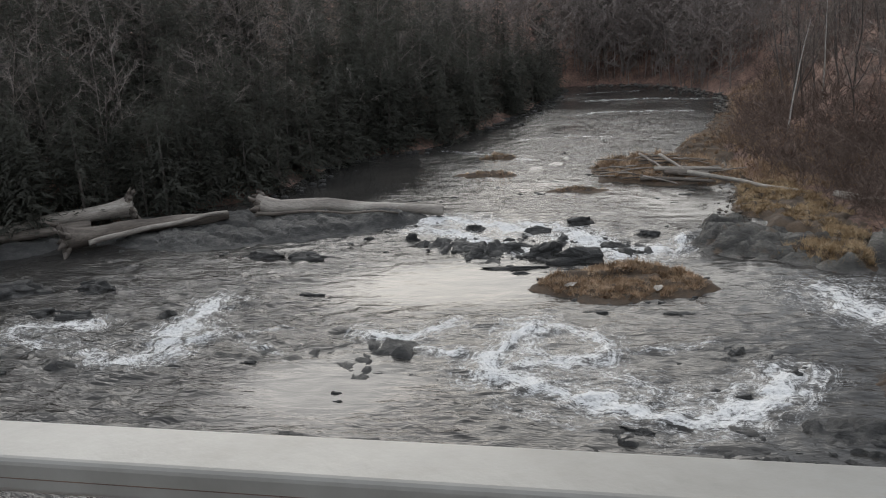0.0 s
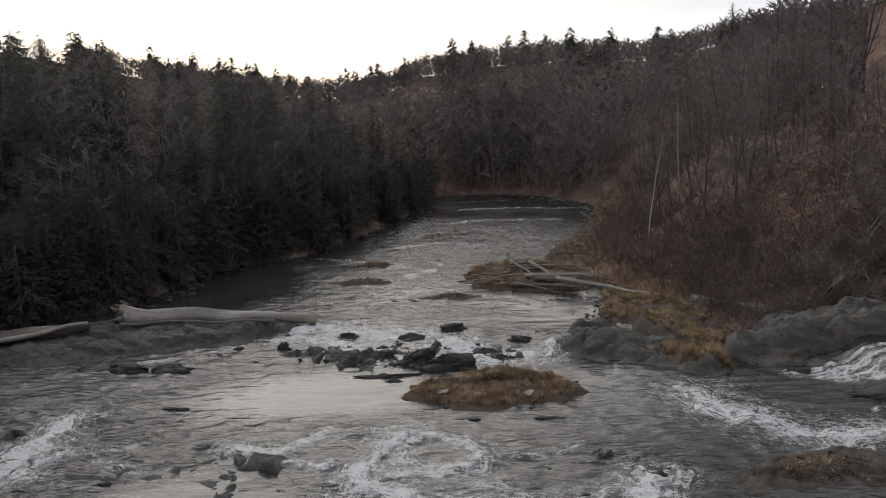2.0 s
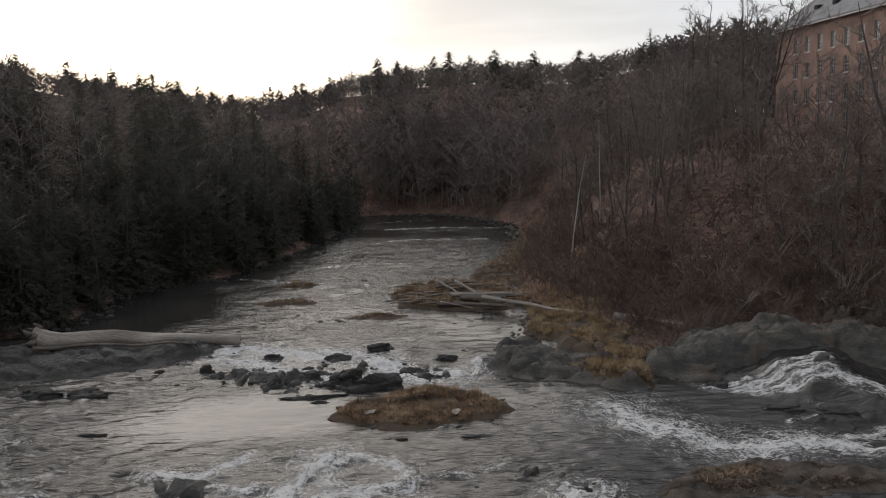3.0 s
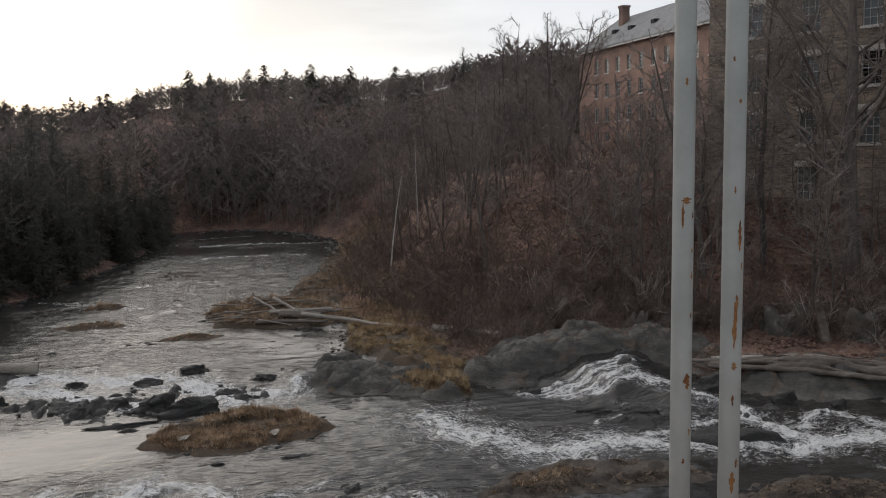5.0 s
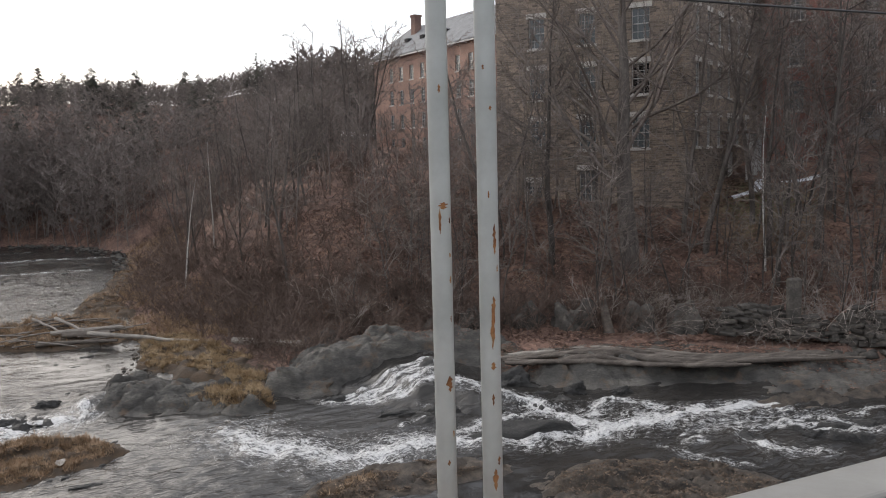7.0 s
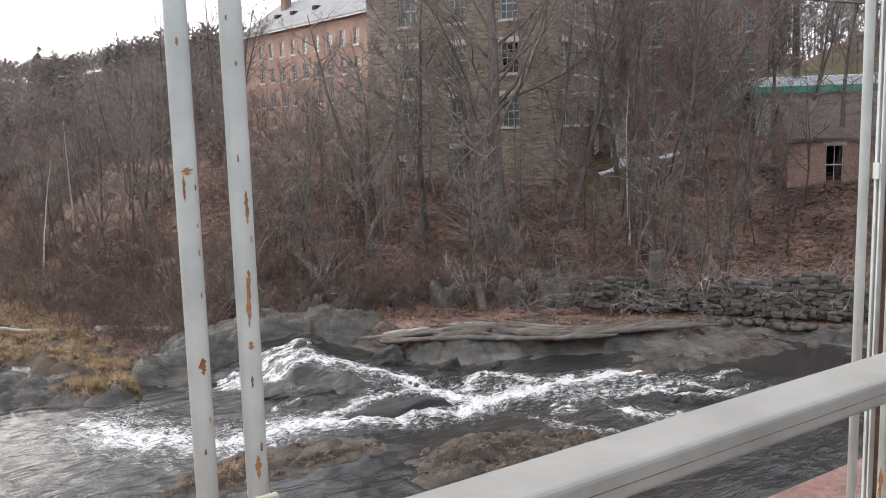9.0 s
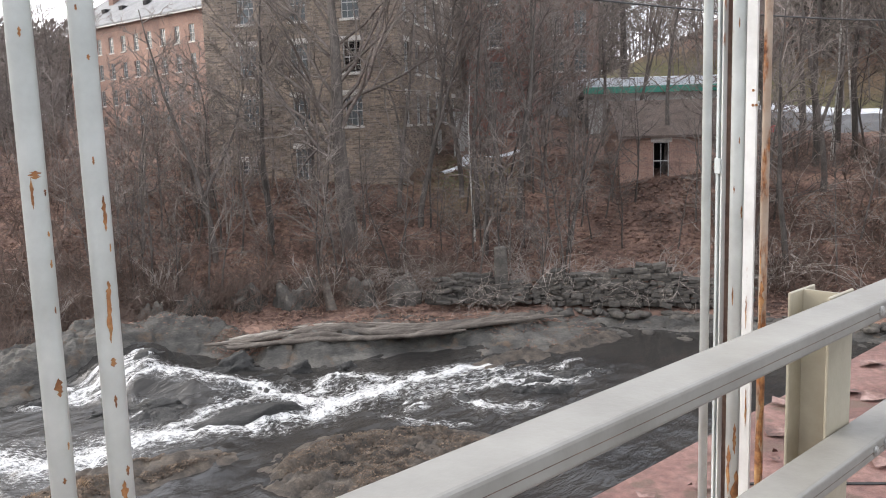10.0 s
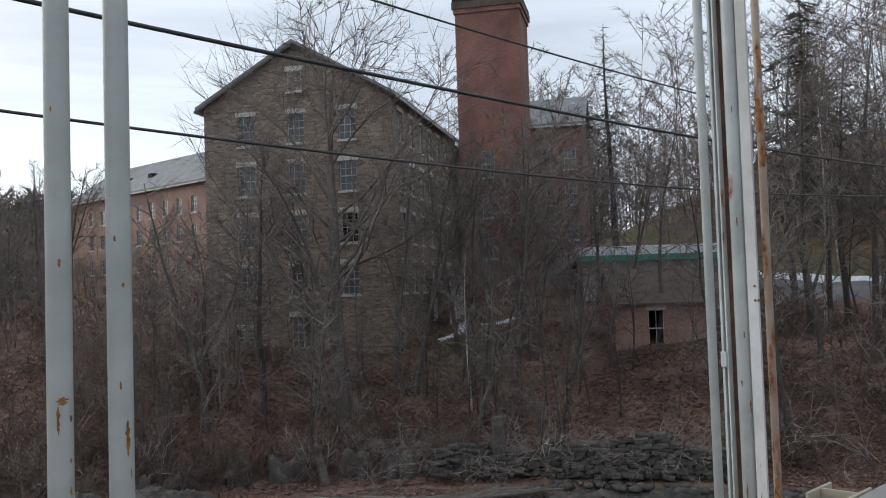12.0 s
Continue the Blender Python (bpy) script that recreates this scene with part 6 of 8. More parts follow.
def mill_at(u, v, z):
    """A place by metres along the mill's gable, behind it, and up."""
    return (31.35 + ux * u - uy * v, 54.2 + uy * u + ux * v, z)


# attic lights in the gable
for zz, ww, hh in ((23.75, 1.0, 1.35),):
    g = window(mill, 6.25, zz - BASE, ww, hh, Matrix.Translation((0, -0.13, 0)), 2, 4)
# the brick chimney tower and the wing beside it
tower = house("brick_tower", "tall square red brick tower with a dark cornice", mill_at(14.2, 18.6, 6.0), TURN, 5.6, 5.6, 28.9, 0, M_BRICK, M_DARK, [(1.9, 13.5, 1.15, 2.3), (1.9, 10.0, 1.15, 2.3), (1.9, 6.5, 1.15, 2.3)], [], lintel=False)
local(part("cornice", box(-0.25, 5.85, -0.25, 5.85, 28.3, 28.898), M_SHINGLE, tower), Matrix())
local(part("cornice", box(-0.13, 5.73, -0.13, 5.73, 27.9, 28.298), M_BRICK, tower), Matrix())
wing_w = [(1.0 + 2.9 * k, z, 1.3, 2.2) for z in (1.4, 4.9, 8.4, 11.9) for k in range(2)]
wing = house("brick_wing", "red brick mill wing with tall windows", mill_at(8.0, 20.6, 6.5), TURN, 6.1, 12, 15.6, 2.0, M_BRICK_OLD, M_SLATE, wing_w, [], lintel=False)
wing2_w = [(0.9 + 2.2 * k, z, 1.2, 2.2) for z in (3.0, 6.6, 10.2, 13.8) for k in range(3)]
wing2 = house("brick_mill", "red brick mill building with a grey slate roof", mill_at(16.6, 43.0, 8.0), TURN - 90, 9.0, 7.2, 18.6, 3.2, M_BRICK_OLD, M_SLATE, [], wing2_w, lintel=False)
# porch with white posts against the long wall
porch = empty("porch", pose(*mill_at(13.6, 8.0, 7.3), 0, 0, TURN))
tagged(porch, "derelict porch with tall white posts", "porch")
for k in range(4):
    local(part("porch_post", box(1.6, 1.82, 0.2 + 1.3 * k, 0.42 + 1.3 * k, 0, 3.4, 0.01, 1), M_WHITE, porch), Matrix())
local(part("porch_roof", box(-0.0, 2.1, 0, 4.6, 3.4, 3.62, 0.02, 1), M_SHINGLE, porch), Matrix())
local(part("porch_floor", box(0, 2.2, -0.1, 4.7, -1.2, 0.0, 0.02, 1), M_LEDGE, porch), Matrix())
local(part("porch_door", box(0.05, 0.12, 1.6, 2.7, 0, 2.1), M_WHITE, porch), Matrix())

# the brick mill down the river
bm_turn = 90 - math.degrees(math.atan2(26.4, -1.8)) 
brick_rows = [(2.2 + 3.05 * k, z, 1.15, 1.9) for z in (0.6, 3.9, 7.2, 10.4) for k in range(17)]
side_rows = [(1.6 + 2.9 * k, z, 1.15, 1.9) for z in (0.6, 3.9, 7.2, 10.4) for k in range(4)]
far_mill = house("brick_mill", "long four-storey red brick mill with a slate roof", (52.6, 64.0, 9.4), 3.9, 13.0, 57.0, 14.1, 4.6, M_BRICK_PALE, M_SLATE, side_rows, [], [(57 - x - 1.15, z, w, h) for x, z, w, h in brick_rows], cols=2, rows=4, lintel=False, over=0.5)
local(part("chimney", add_box(box(4.2, 5.3, 52.0, 53.1, 16.6, 19.8), 4.1, 5.4, 51.9, 53.2, 19.802, 20.1), M_BRICK_OLD, far_mill), Matrix())
for yy in (46.0, 50.5, 40.0):
    local(part("skylight", box(2.2, 3.4, yy, yy + 0.9, 16.0, 16.5), M_DARK, far_mill), Matrix())
# low white roof between the two mills
house("outbuilding", "low outbuilding with a white metal roof", (41.0, 68.0, 9.0), TURN, 7.0, 9.0, 4.0, 1.6, M_BRICK_OLD, M_SNOW, [], [])

# roofless-looking shed by the river
shed_t = math.degrees(math.atan2(27.4 - 32.0, 51.8 - 47.5))
shed = house("brick_shed", "small old brick shed with a mossy shingle roof", (47.5, 32.0, 4.6), shed_t, 9.0, 7.3, 4.15, 0.0, M_BRICK_PALE, M_SHINGLE, [(2.1, 1.35, 1.0, 2.35), (6.0, 1.35, 1.0, 2.35)], [], cols=2, rows=2, lintel=True, broken={(0, 0), (0, 1)})
bpy.data.objects.remove([c for c in shed.children if c.name.split('.')[0] == 'roof'][0])
local(part('foundation', box(-0.1, 9.1, -0.1, 7.4, -2.0, 0.95, 0.03, 1), M_SILL_OLD, shed, 'rough stone foundation'), Matrix())
bm = bmesh.new()
ptsr = [(-0.15, -0.4, 3.98), (9.2, -0.4, 3.98), (9.2, 3.65, 6.25), (-0.15, 3.65, 6.25)]
lo = [bm.verts.new(p) for p in ptsr]
hi = [bm.verts.new((p[0], p[1], p[2] + 0.16)) for p in ptsr]
bm.faces.new(lo[::-1])
bm.faces.new(hi)
for i in range(4):
    bm.faces.new((lo[i], lo[(i + 1) % 4], hi[(i + 1) % 4], hi[i]))
ro = local(part("roof", bm, M_SHINGLE, shed), Matrix())
bm = bmesh.new()
lo = [bm.verts.new(p) for p in [(-0.15, 3.655, 6.25), (9.2, 3.655, 6.25), (9.2, 7.8, 3.98), (-0.15, 7.8, 3.98)]]
hi = [bm.verts.new((p.co.x, p.co.y, p.co.z + 0.16)) for p in lo]
bm.faces.new(lo[::-1])
bm.faces.new(hi)
for i in range(4):
    bm.faces.new((lo[i], lo[(i + 1) % 4], hi[(i + 1) % 4], hi[i]))
local(part("roof", bm, M_SHINGLE, shed), Matrix())
for gx in (0.0, 8.55):
    bm = bmesh.new()
    tri_ = [(0.0, 4.155), (7.3, 4.155), (3.65, 6.2)]
    lo, hi = [bm.verts.new((gx, q, z)) for q, z in tri_], [bm.verts.new((gx + 0.45, q, z)) for q, z in tri_]
    bm.faces.new(lo)
    bm.faces.new(hi[::-1])
    for i in range(3):
        bm.faces.new((lo[(i + 1) % 3], lo[i], hi[i], hi[(i + 1) % 3]))
    local(part("gable", bm, M_BRICK_PALE, shed), Matrix())
# added slab under the roof, its near-black stands for shade inside the shed
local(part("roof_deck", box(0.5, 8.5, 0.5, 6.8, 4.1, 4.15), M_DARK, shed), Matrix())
# long white building with a green fascia
gt = math.degrees(math.atan2(36.4 - 45.0, 70.6 - 62.0))
store = empty("store", pose(62.0, 45.0, 8.6, 0, 0, gt))
tagged(store, "long white single-storey store with a green fascia", "building")
local(part("wall", wall_mesh(13, 3.3, 0.3, [(3, 5, 0.8, 2.4), (7, 11, 0.8, 2.4)]), M_WHITE, store), Matrix())
for x in (3, 7, 9):
    window(store, x, 0.8, 2.0, 1.6, Matrix(), 2, 2, False)
local(part("fascia", box(-0.6, 13.6, -0.9, -0.7, 3.3, 3.85, 0.02, 1), M_GREEN, store), Matrix())
local(part("roof", box(-0.6, 13.6, -0.698, 11, 3.5, 4.6, 0.05, 1), M_SNOW, store), Matrix())
local(part("foundation", box(-0.6, 13.6, -0.6, 10.8, -3.0, -0.004), M_LEDGE, store), Matrix())
# near-black block fills the store, indoor shade put into its colour
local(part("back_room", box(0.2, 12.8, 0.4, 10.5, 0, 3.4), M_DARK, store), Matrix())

# the road on the far right with a strip of old snow
def ribbon(name, line, w, lift, material, label, cat, kind="", jag=0.0, seed=0):
    pts = []
    for (ax, ay), (bx, by) in zip(line[:-1], line[1:]):
        n = max(2, int(math.hypot(bx - ax, by - ay) / 0.8))
        pts += [(ax + (bx - ax) * i / n, ay + (by - ay) * i / n) for i in range(n)]
    pts.append(line[-1])
    P = np.array(pts)
    T = np.gradient(P, axis=0)
    N = np.stack([-T[:, 1], T[:, 0]], -1) / np.hypot(T[:, 0], T[:, 1])[:, None]
    m = 7
    vs = []
    for i in range(len(P)):
        ww = w * (1 + jag * 2 * float(fbm(i * 0.3, seed, 3, seed)))
        for j in range(m):
            q = P[i] + N[i] * ww * (j / (m - 1) * 2 - 1)
            edge = 1 - abs(j / (m - 1) * 2 - 1) ** 3
            vs.append((q[0], q[1], float(ground_z(q[0], q[1])) + (lift * edge if jag else (-0.4 if j in (0, m - 1) else lift))))
    fs = [(i * m + j, i * m + j + 1, (i + 1) * m + j + 1, (i + 1) * m + j) for i in range(len(P) - 1) for j in range(m - 1)]
    return tagged(pydata(name, vs, fs, material, smooth=True), label, cat, kind=kind)


ribbon("road", [(74, 70), (72.5, 40), (74, 22), (80, 0), (90, -40)], 5.2, 0.55, M_ROAD, "grey asphalt road beyond the trees", "road", "structure")
ribbon("snow_bank", [(79.4, 44), (79.0, 28), (81.2, 14), (83, 6)], 0.8, 0.75, M_SNOW, "melting strip of old snow along the road", "snow", jag=0.8, seed=3)
ribbon("snow_patch", [mill_at(15.4, 3.2, 0)[:2], mill_at(16.4, 6.0, 0)[:2], mill_at(16.0, 9.5, 0)[:2]], 0.28, 0.14, M_SNOW, "melting patch of old snow on the lawn", "snow", jag=1.0, seed=5)
ribbon("snow_patch", [mill_at(17.4, 9.0, 0)[:2], mill_at(19.4, 12.0, 0)[:2]], 0.3, 0.14, M_SNOW, "melting patch of old snow on the lawn", "snow", jag=1.0, seed=6)
car = empty("parked_car", pose(66.0, 31.2, float(ground_z(66.0, 31.2)) + 0.1, 0, 0, 20))
tagged(car, "red car parked beyond the trees", "car")
bm = box(-2.1, 2.1, -0.85, 0.85, 0.28, 0.85, 0.12, 3)
local(part("body", bm, M_RED, car), Matrix())
local(part("cabin", box(-1.1, 1.2, -0.75, 0.75, 0.852, 1.4, 0.18, 3), M_GLASS, car), Matrix())
for wx_ in (-1.3, 1.3):
    for wy_ in (-0.8, 0.8):
        local(part("wheel", tube_between(bmesh.new(), (wx_, wy_ - 0.1, 0.31), (wx_, wy_ + 0.1, 0.31), 0.31, 14), M_CABLE, car), Matrix())


# dry stone retaining wall at the foot of the bank
def stone_wall(a, b, courses, seed):
    rr = random.Random(seed)
    A, B = Vector(a), Vector(b)
    th = empty("dry_stone_wall", Matrix.Translation(A) @ (B - A).to_track_quat("X", "Z").to_matrix().to_4x4())
    tagged(th, "collapsing dry stone retaining wall of flat grey stones", "stone wall")
    protos = []
    for k in range(8):
        bm = box(-0.5, 0.5, -0.5, 0.5, -0.5, 0.5, 0.09, 1)
        for v in bm.verts:
            v.co += Vector((noise.noise(v.co * 2 + Vector((k * 9, 0, 0))), noise.noise(v.co * 2 + Vector((0, k * 7, 0))), noise.noise(v.co * 2 + Vector((0, 0, k * 5))))) * 0.16
        me = bpy.data.meshes.new("stone")
        bm.to_mesh(me)
        bm.free()
        me.materials.append(M_STONES)
        protos.append(me)
    L, z = (B - A).length, 0.0
    for c in range(courses):
        h = rr.uniform(0.13, 0.24)
        x = rr.uniform(-0.3, 0)
        while x < L:
            w = rr.uniform(0.3, 0.85)
            top = courses * (0.55 + 0.45 * noise.noise(Vector((x * 0.35, seed, 0))) + 0.25)
            if c < top:
                s = new("stone", rr.choice(protos))
                s.parent = th
                local(s, Matrix.Translation((x + w / 2, rr.uniform(-0.22, 0.22) + c * 0.09, z + h / 2 + rr.uniform(-0.04, 0.04))) @ Euler((rr.uniform(-0.2, 0.2), rr.uniform(-0.22, 0.22), rr.uniform(-0.4, 0.4))).to_matrix().to_4x4() @ Matrix.Diagonal((w * 1.02, 0.5, h * 1.08, 1)))
            x += w
        z += h
    return th


stone_wall((30.6, 31.4, 0.9), (34.8, 27.9, 0.7), 8, 1)
stone_wall((34.9, 27.6, 0.6), (40.2, 19.6, 0.6), 10, 2)
pier = part("stone_pier", box(-0.32, 0.32, -0.3, 0.3, 0, 2.6, 0.1, 2), M_STONES)
pier.matrix_world = pose(33.4, 29.6, 1.0, 0, 0, -40)
tagged(pier, "weathered upright stone pier in the bank", "pier")
for a in ((13.6, 40.2, 3.8, 2.0, 2.0, -20, 81), (19.6, 40.6, 3.6, 1.8, 2.3, 0, 82), (21.4, 39.6, 2.8, 1.6, 2.5, -15, 87), (24.0, 38.6, 3.4, 1.8, 2.5, -30, 83), (25.9, 37.3, 2.6, 1.5, 2.9, -38, 88), (28.6, 35.2, 2.8, 1.5, 2.7, -40, 84), (30.3, 33.6, 2.6, 1.4, 2.9, -42, 89), (31.8, 32.4, 2.2, 1.2, 2.6, -42, 90), (37.8, 24.0, 1.6, 1.2, 0.9, 0, 85), (39.0, 20.6, 1.4, 1.0, 0.8, 0, 86)):
    rock(*a, z=float(ground_z(a[0], a[1])) - 0.75, material=M_STONES, label="dark outcrop of rock in the leafy bank")


# ---- trees ----
def tubes(paths, sides=3):
    """One mesh (verts, quads) of tapering tubes; each path is a list of (point, radius)."""
    V, F = [], []
    base = 0
    ang = np.arange(sides) / sides * 2 * np.pi
    ca_, sa_ = np.cos(ang), np.sin(ang)
    for path in paths:
        P = np.array([p for p, r in path])
        R = np.array([r for p, r in path])
        T = np.gradient(P, axis=0)
        T /= np.linalg.norm(T, axis=1)[:, None] + 1e-9
        ref = np.array([0.31, 0.17, 0.94]) if abs(T[0, 2]) < 0.8 else np.array([0.95, 0.2, 0.1])
        U = np.cross(T, ref)
        U /= np.linalg.norm(U, axis=1)[:, None] + 1e-9
        W = np.cross(T, U)
        ring = P[:, None] + R[:, None, None] * (U[:, None] * ca_[None, :, None] + W[:, None] * sa_[None, :, None])
        V.append(ring.reshape(-1, 3))
        n = len(P)
        i = np.arange(n - 1)[:, None] * sides + base
        k = np.arange(sides)[None]
        k2 = (k + 1) % sides
        F.append(np.stack([i + k, i + k2, i + sides + k2, i + sides + k], -1).reshape(-1, 4))
        base += n * sides
    return np.concatenate(V), np.concatenate(F)


def limb(rg, p, d, L, r, n, wander, lift, r_end=0.25):
    """A wandering tapering path from p towards d."""
    p, d = np.array(p, float), np.array(d, float) / np.linalg.norm(d)
    out = [(p.copy(), r)]
    for i in range(n):
        d = d + rg.normal(0, wander, 3) + np.array([0, 0, lift])
        d /= np.linalg.norm(d)
        p = p + d * L / n
        out.append((p.copy(), r * (1 - (1 - r_end) * (i + 1) / n)))
    return out


def at_path(path, t):
    f = t * (len(path) - 1)
    i = min(int(f), len(path) - 2)
    u = f - i
    return path[i][0] * (1 - u) + path[i + 1][0] * u, path[i][1] * (1 - u) + path[i + 1][1] * u, path[i + 1][0] - path[i][0]


def blade(rg, q, d, L, w):
    """A slender tapering twig as one long triangle."""
    d = d / (np.linalg.norm(d) + 1e-9)
    s = np.cross(d, rg.normal(0, 1, 3))
    s = s / (np.linalg.norm(s) + 1e-6) * w
    return (q - s, q + s, q + d * L)


def with_blades(paths, blades):
    v, f = tubes(paths, 3)
    f = np.concatenate([f[:, [0, 1, 2]], f[:, [0, 2, 3]]])
    tv = np.array(blades).reshape(-1, 3)
    return np.concatenate([v, tv]), np.concatenate([f, np.arange(len(tv)).reshape(-1, 3) + len(v)])


def bare_tree(seed, H, r, limbs=14, subs=6, twigs=5, low=0.3, spread_=0.42, fork=False, wander=0.07, steep=0.0, flat=0.0):
    """Trunk paths and crown paths of a leafless tree."""
    rg = np.random.default_rng(seed)
    trunk = limb(rg, (0, 0, -0.4), (rg.normal(0, 0.06), rg.normal(0, 0.06), 1), H * 0.92, r, 10, wander, 0.05, 0.12)
    trunks, crown, bl = [trunk], [], []
    if fork:
        q, rad, d = at_path(trunk, 0.28)
        trunks.append(limb(rg, q, d / np.linalg.norm(d) + rg.normal(0, 0.35, 3) * [1, 1, 0], H * 0.62, rad * 0.75, 8, wander, 0.08, 0.15))
    for tr in trunks:
        for k in range(limbs):
            t = low + (0.98 - low) * (k + rg.uniform(0, 0.9)) / limbs
            q, rad, d = at_path(tr, min(t, 0.99))
            a = rg.uniform(0, 6.28)
            up = rg.uniform(0.35, 1.0) + steep * rg.uniform(0.3, 1)
            L = H * spread_ * (1.1 - t * (1 - flat)) * rg.uniform(0.6, 1.15) + 0.5
            br = limb(rg, q, (math.cos(a), math.sin(a), up), L, max(rad * 0.40, 0.034), 5, 0.16, 0.05)
            crown.append(br)
            for j in range(subs):
                t2 = rg.uniform(0.2, 1.0)
                q2, r2, d2 = at_path(br, t2)
                s = limb(rg, q2, d2 / np.linalg.norm(d2) + rg.normal(0, 0.6, 3) + [0, 0, 0.2], L * rg.uniform(0.3, 0.55), max(r2 * 0.6, 0.020), 3, 0.2, 0.05)
                crown.append(s)
                for m_ in range(twigs):
                    q3, r3, d3 = at_path(s, rg.uniform(0.2, 1.0))
                    e3 = d3 / np.linalg.norm(d3) + rg.normal(0, 0.65, 3) + [0, 0, 0.15]
                    e3, L3 = e3 / np.linalg.norm(e3), L * rg.uniform(0.12, 0.3) + 0.25
                    bl.append(blade(rg, q3, e3, L3, 0.014))
                    bl.append(blade(rg, q3 + e3 * L3 * 0.4, e3 + rg.normal(0, 0.6, 3), L3 * 0.6, 0.010))
    return trunks, (crown, bl)


def conifer(seed, H, layers=34, per=5, needles=9, droop=0.25, width=0.2, low=0.08, ragged=0.35, spray=1.0):
    """Trunk path and a triangle soup of needle sprays."""
    rg = np.random.default_rng(seed)
    trunk = limb(rg, (0, 0, -0.4), (0, 0, 1), H + 0.3, 0.016 * H + 0.03, 8, 0.015, 0.02, 0.05)
    tri, br = [], []
    for i in range(layers):
        t = low + (0.99 - low) * i / layers
        for k in range(per):
            t = min(0.99, low + (0.99 - low) * (i + rg.uniform(-0.8, 0.8)) / layers)
            t = max(low, t)
            q, rad, d = at_path(trunk, t)
            a = rg.uniform(0, 6.28)
            L = H * width * (1.04 - t) ** 0.8 * rg.uniform(1 - ragged, 1 + ragged) + 0.25
            if rg.random() < 0.12:
                continue
            dirv = np.array([math.cos(a), math.sin(a), rg.uniform(-0.35, 0.45)])
            side = np.array([-math.sin(a), math.cos(a), 0])
            for j in range(needles):
                u = (j + rg.uniform(0.2, 1)) / needles
                c = q + dirv * L * u - np.array([0, 0, droop * L * u * u])
                s = spray * (0.20 + 0.22 * L * (1 - 0.5 * u)) * rg.uniform(0.6, 1.3)
                sg = 1 if rg.random() < 0.5 else -1
                tip = c + dirv * s * 0.9 + side * sg * s * 0.75 + np.array([0, 0, -0.30 * s + rg.normal(0, 0.35 * s)])
                b1 = c + side * 0.20 * s + np.array([0, 0, rg.normal(0, 0.1 * s)])
                b2 = c - side * 0.20 * s + np.array([0, 0, rg.normal(0, 0.1 * s)])
                out = np.array([c[0], c[1], 0]) / (math.hypot(c[0], c[1]) + 0.1) + [0, 0, 0.6]
                tri.append((b1, b2, tip) if np.dot(np.cross(b2 - b1, tip - b1), out) > 0 else (b2, b1, tip))
    return [trunk], np.array(tri)


def soft_normals(ob, tri):
    """Shade the sprays of a crown as one soft mass: normals point out from the trunk and up."""
    p = tri.reshape(-1, 3)
    nv = np.stack([p[:, 0], p[:, 1], np.zeros(len(p))], -1)
    nv = nv / (np.linalg.norm(nv, axis=1)[:, None] + 0.3) + np.array([0, 0, 0.55])
    nv = nv + np.random.default_rng(3).normal(0, 0.22, nv.shape)
    nv = nv / np.linalg.norm(nv, axis=1)[:, None]
    for q in ob.data.polygons:
        q.use_smooth = True
    ob.data.normals_split_custom_set_from_vertices(nv.tolist())


def plant(name, label, trunk_paths, crown, bark, leaf, sides=7, category="tree", tri=False, crown_sides=3):
    th = empty(name)
    tagged(th, label, category)
    v, f = tubes(trunk_paths, sides)
    local(pydata("trunk", v, f, bark, th, True), Matrix())
    if tri:
        soft_normals(local(pydata("crown", crown.reshape(-1, 3), np.arange(len(crown) * 3).reshape(-1, 3), leaf, th), Matrix()), crown)
    else:
        v, f = with_blades(*crown)
        local(pydata("crown", v, f, leaf, th), Matrix())
    return th


def stand(proto, x, y, s=1.0, turn=0.0, sink=0.1, lean=0.0, group=""):
    m = pose(x, y, float(ground_z(x, y)) - sink, lean, 0, turn) @ Matrix.Diagonal((s, s, s, 1))
    ob = copy_thing(proto, m)
    ob.matrix_basis = m
    if group:
        ob["group"] = group
    return ob


PROTO = []
BARE_LABEL = "leafless grey-brown tree on the leafy bank"
BARES = [plant("bare_tree", BARE_LABEL, *bare_tree(500 + k, 13, 0.15, 13, 5, 4, 0.30 + 0.05 * (k % 3), 0.36, k % 2 == 0), M_BARK, M_TWIG) for k in range(5)]
SLIM = [plant("bare_sapling", "slim leafless sapling on the bank", *bare_tree(520 + k, 9, 0.065, 10, 4, 3, 0.25, 0.26, k == 1), M_BARK, M_TWIG, 5) for k in range(4)]
HEM = [plant("hemlock_tree", "dark green hemlock at the water's edge", *conifer(540 + k, 12.4, 36, 7, 15, low=0.03, width=0.31 + 0.03 * k, ragged=0.6, spray=0.5), M_BARK, M_NEEDLE, tri=True) for k in range(4)]
HEM_FAR = [plant("hemlock_tree", "dark green hemlock at the water's edge", *conifer(550 + k, 12.4, 26, 7, 10, low=0.03, width=0.27 + 0.03 * k, ragged=0.6, spray=0.78), M_BARK, M_NEEDLE, tri=True) for k in range(3)]
PROTO += BARES + SLIM + HEM + HEM_FAR

rng = np.random.default_rng(77)
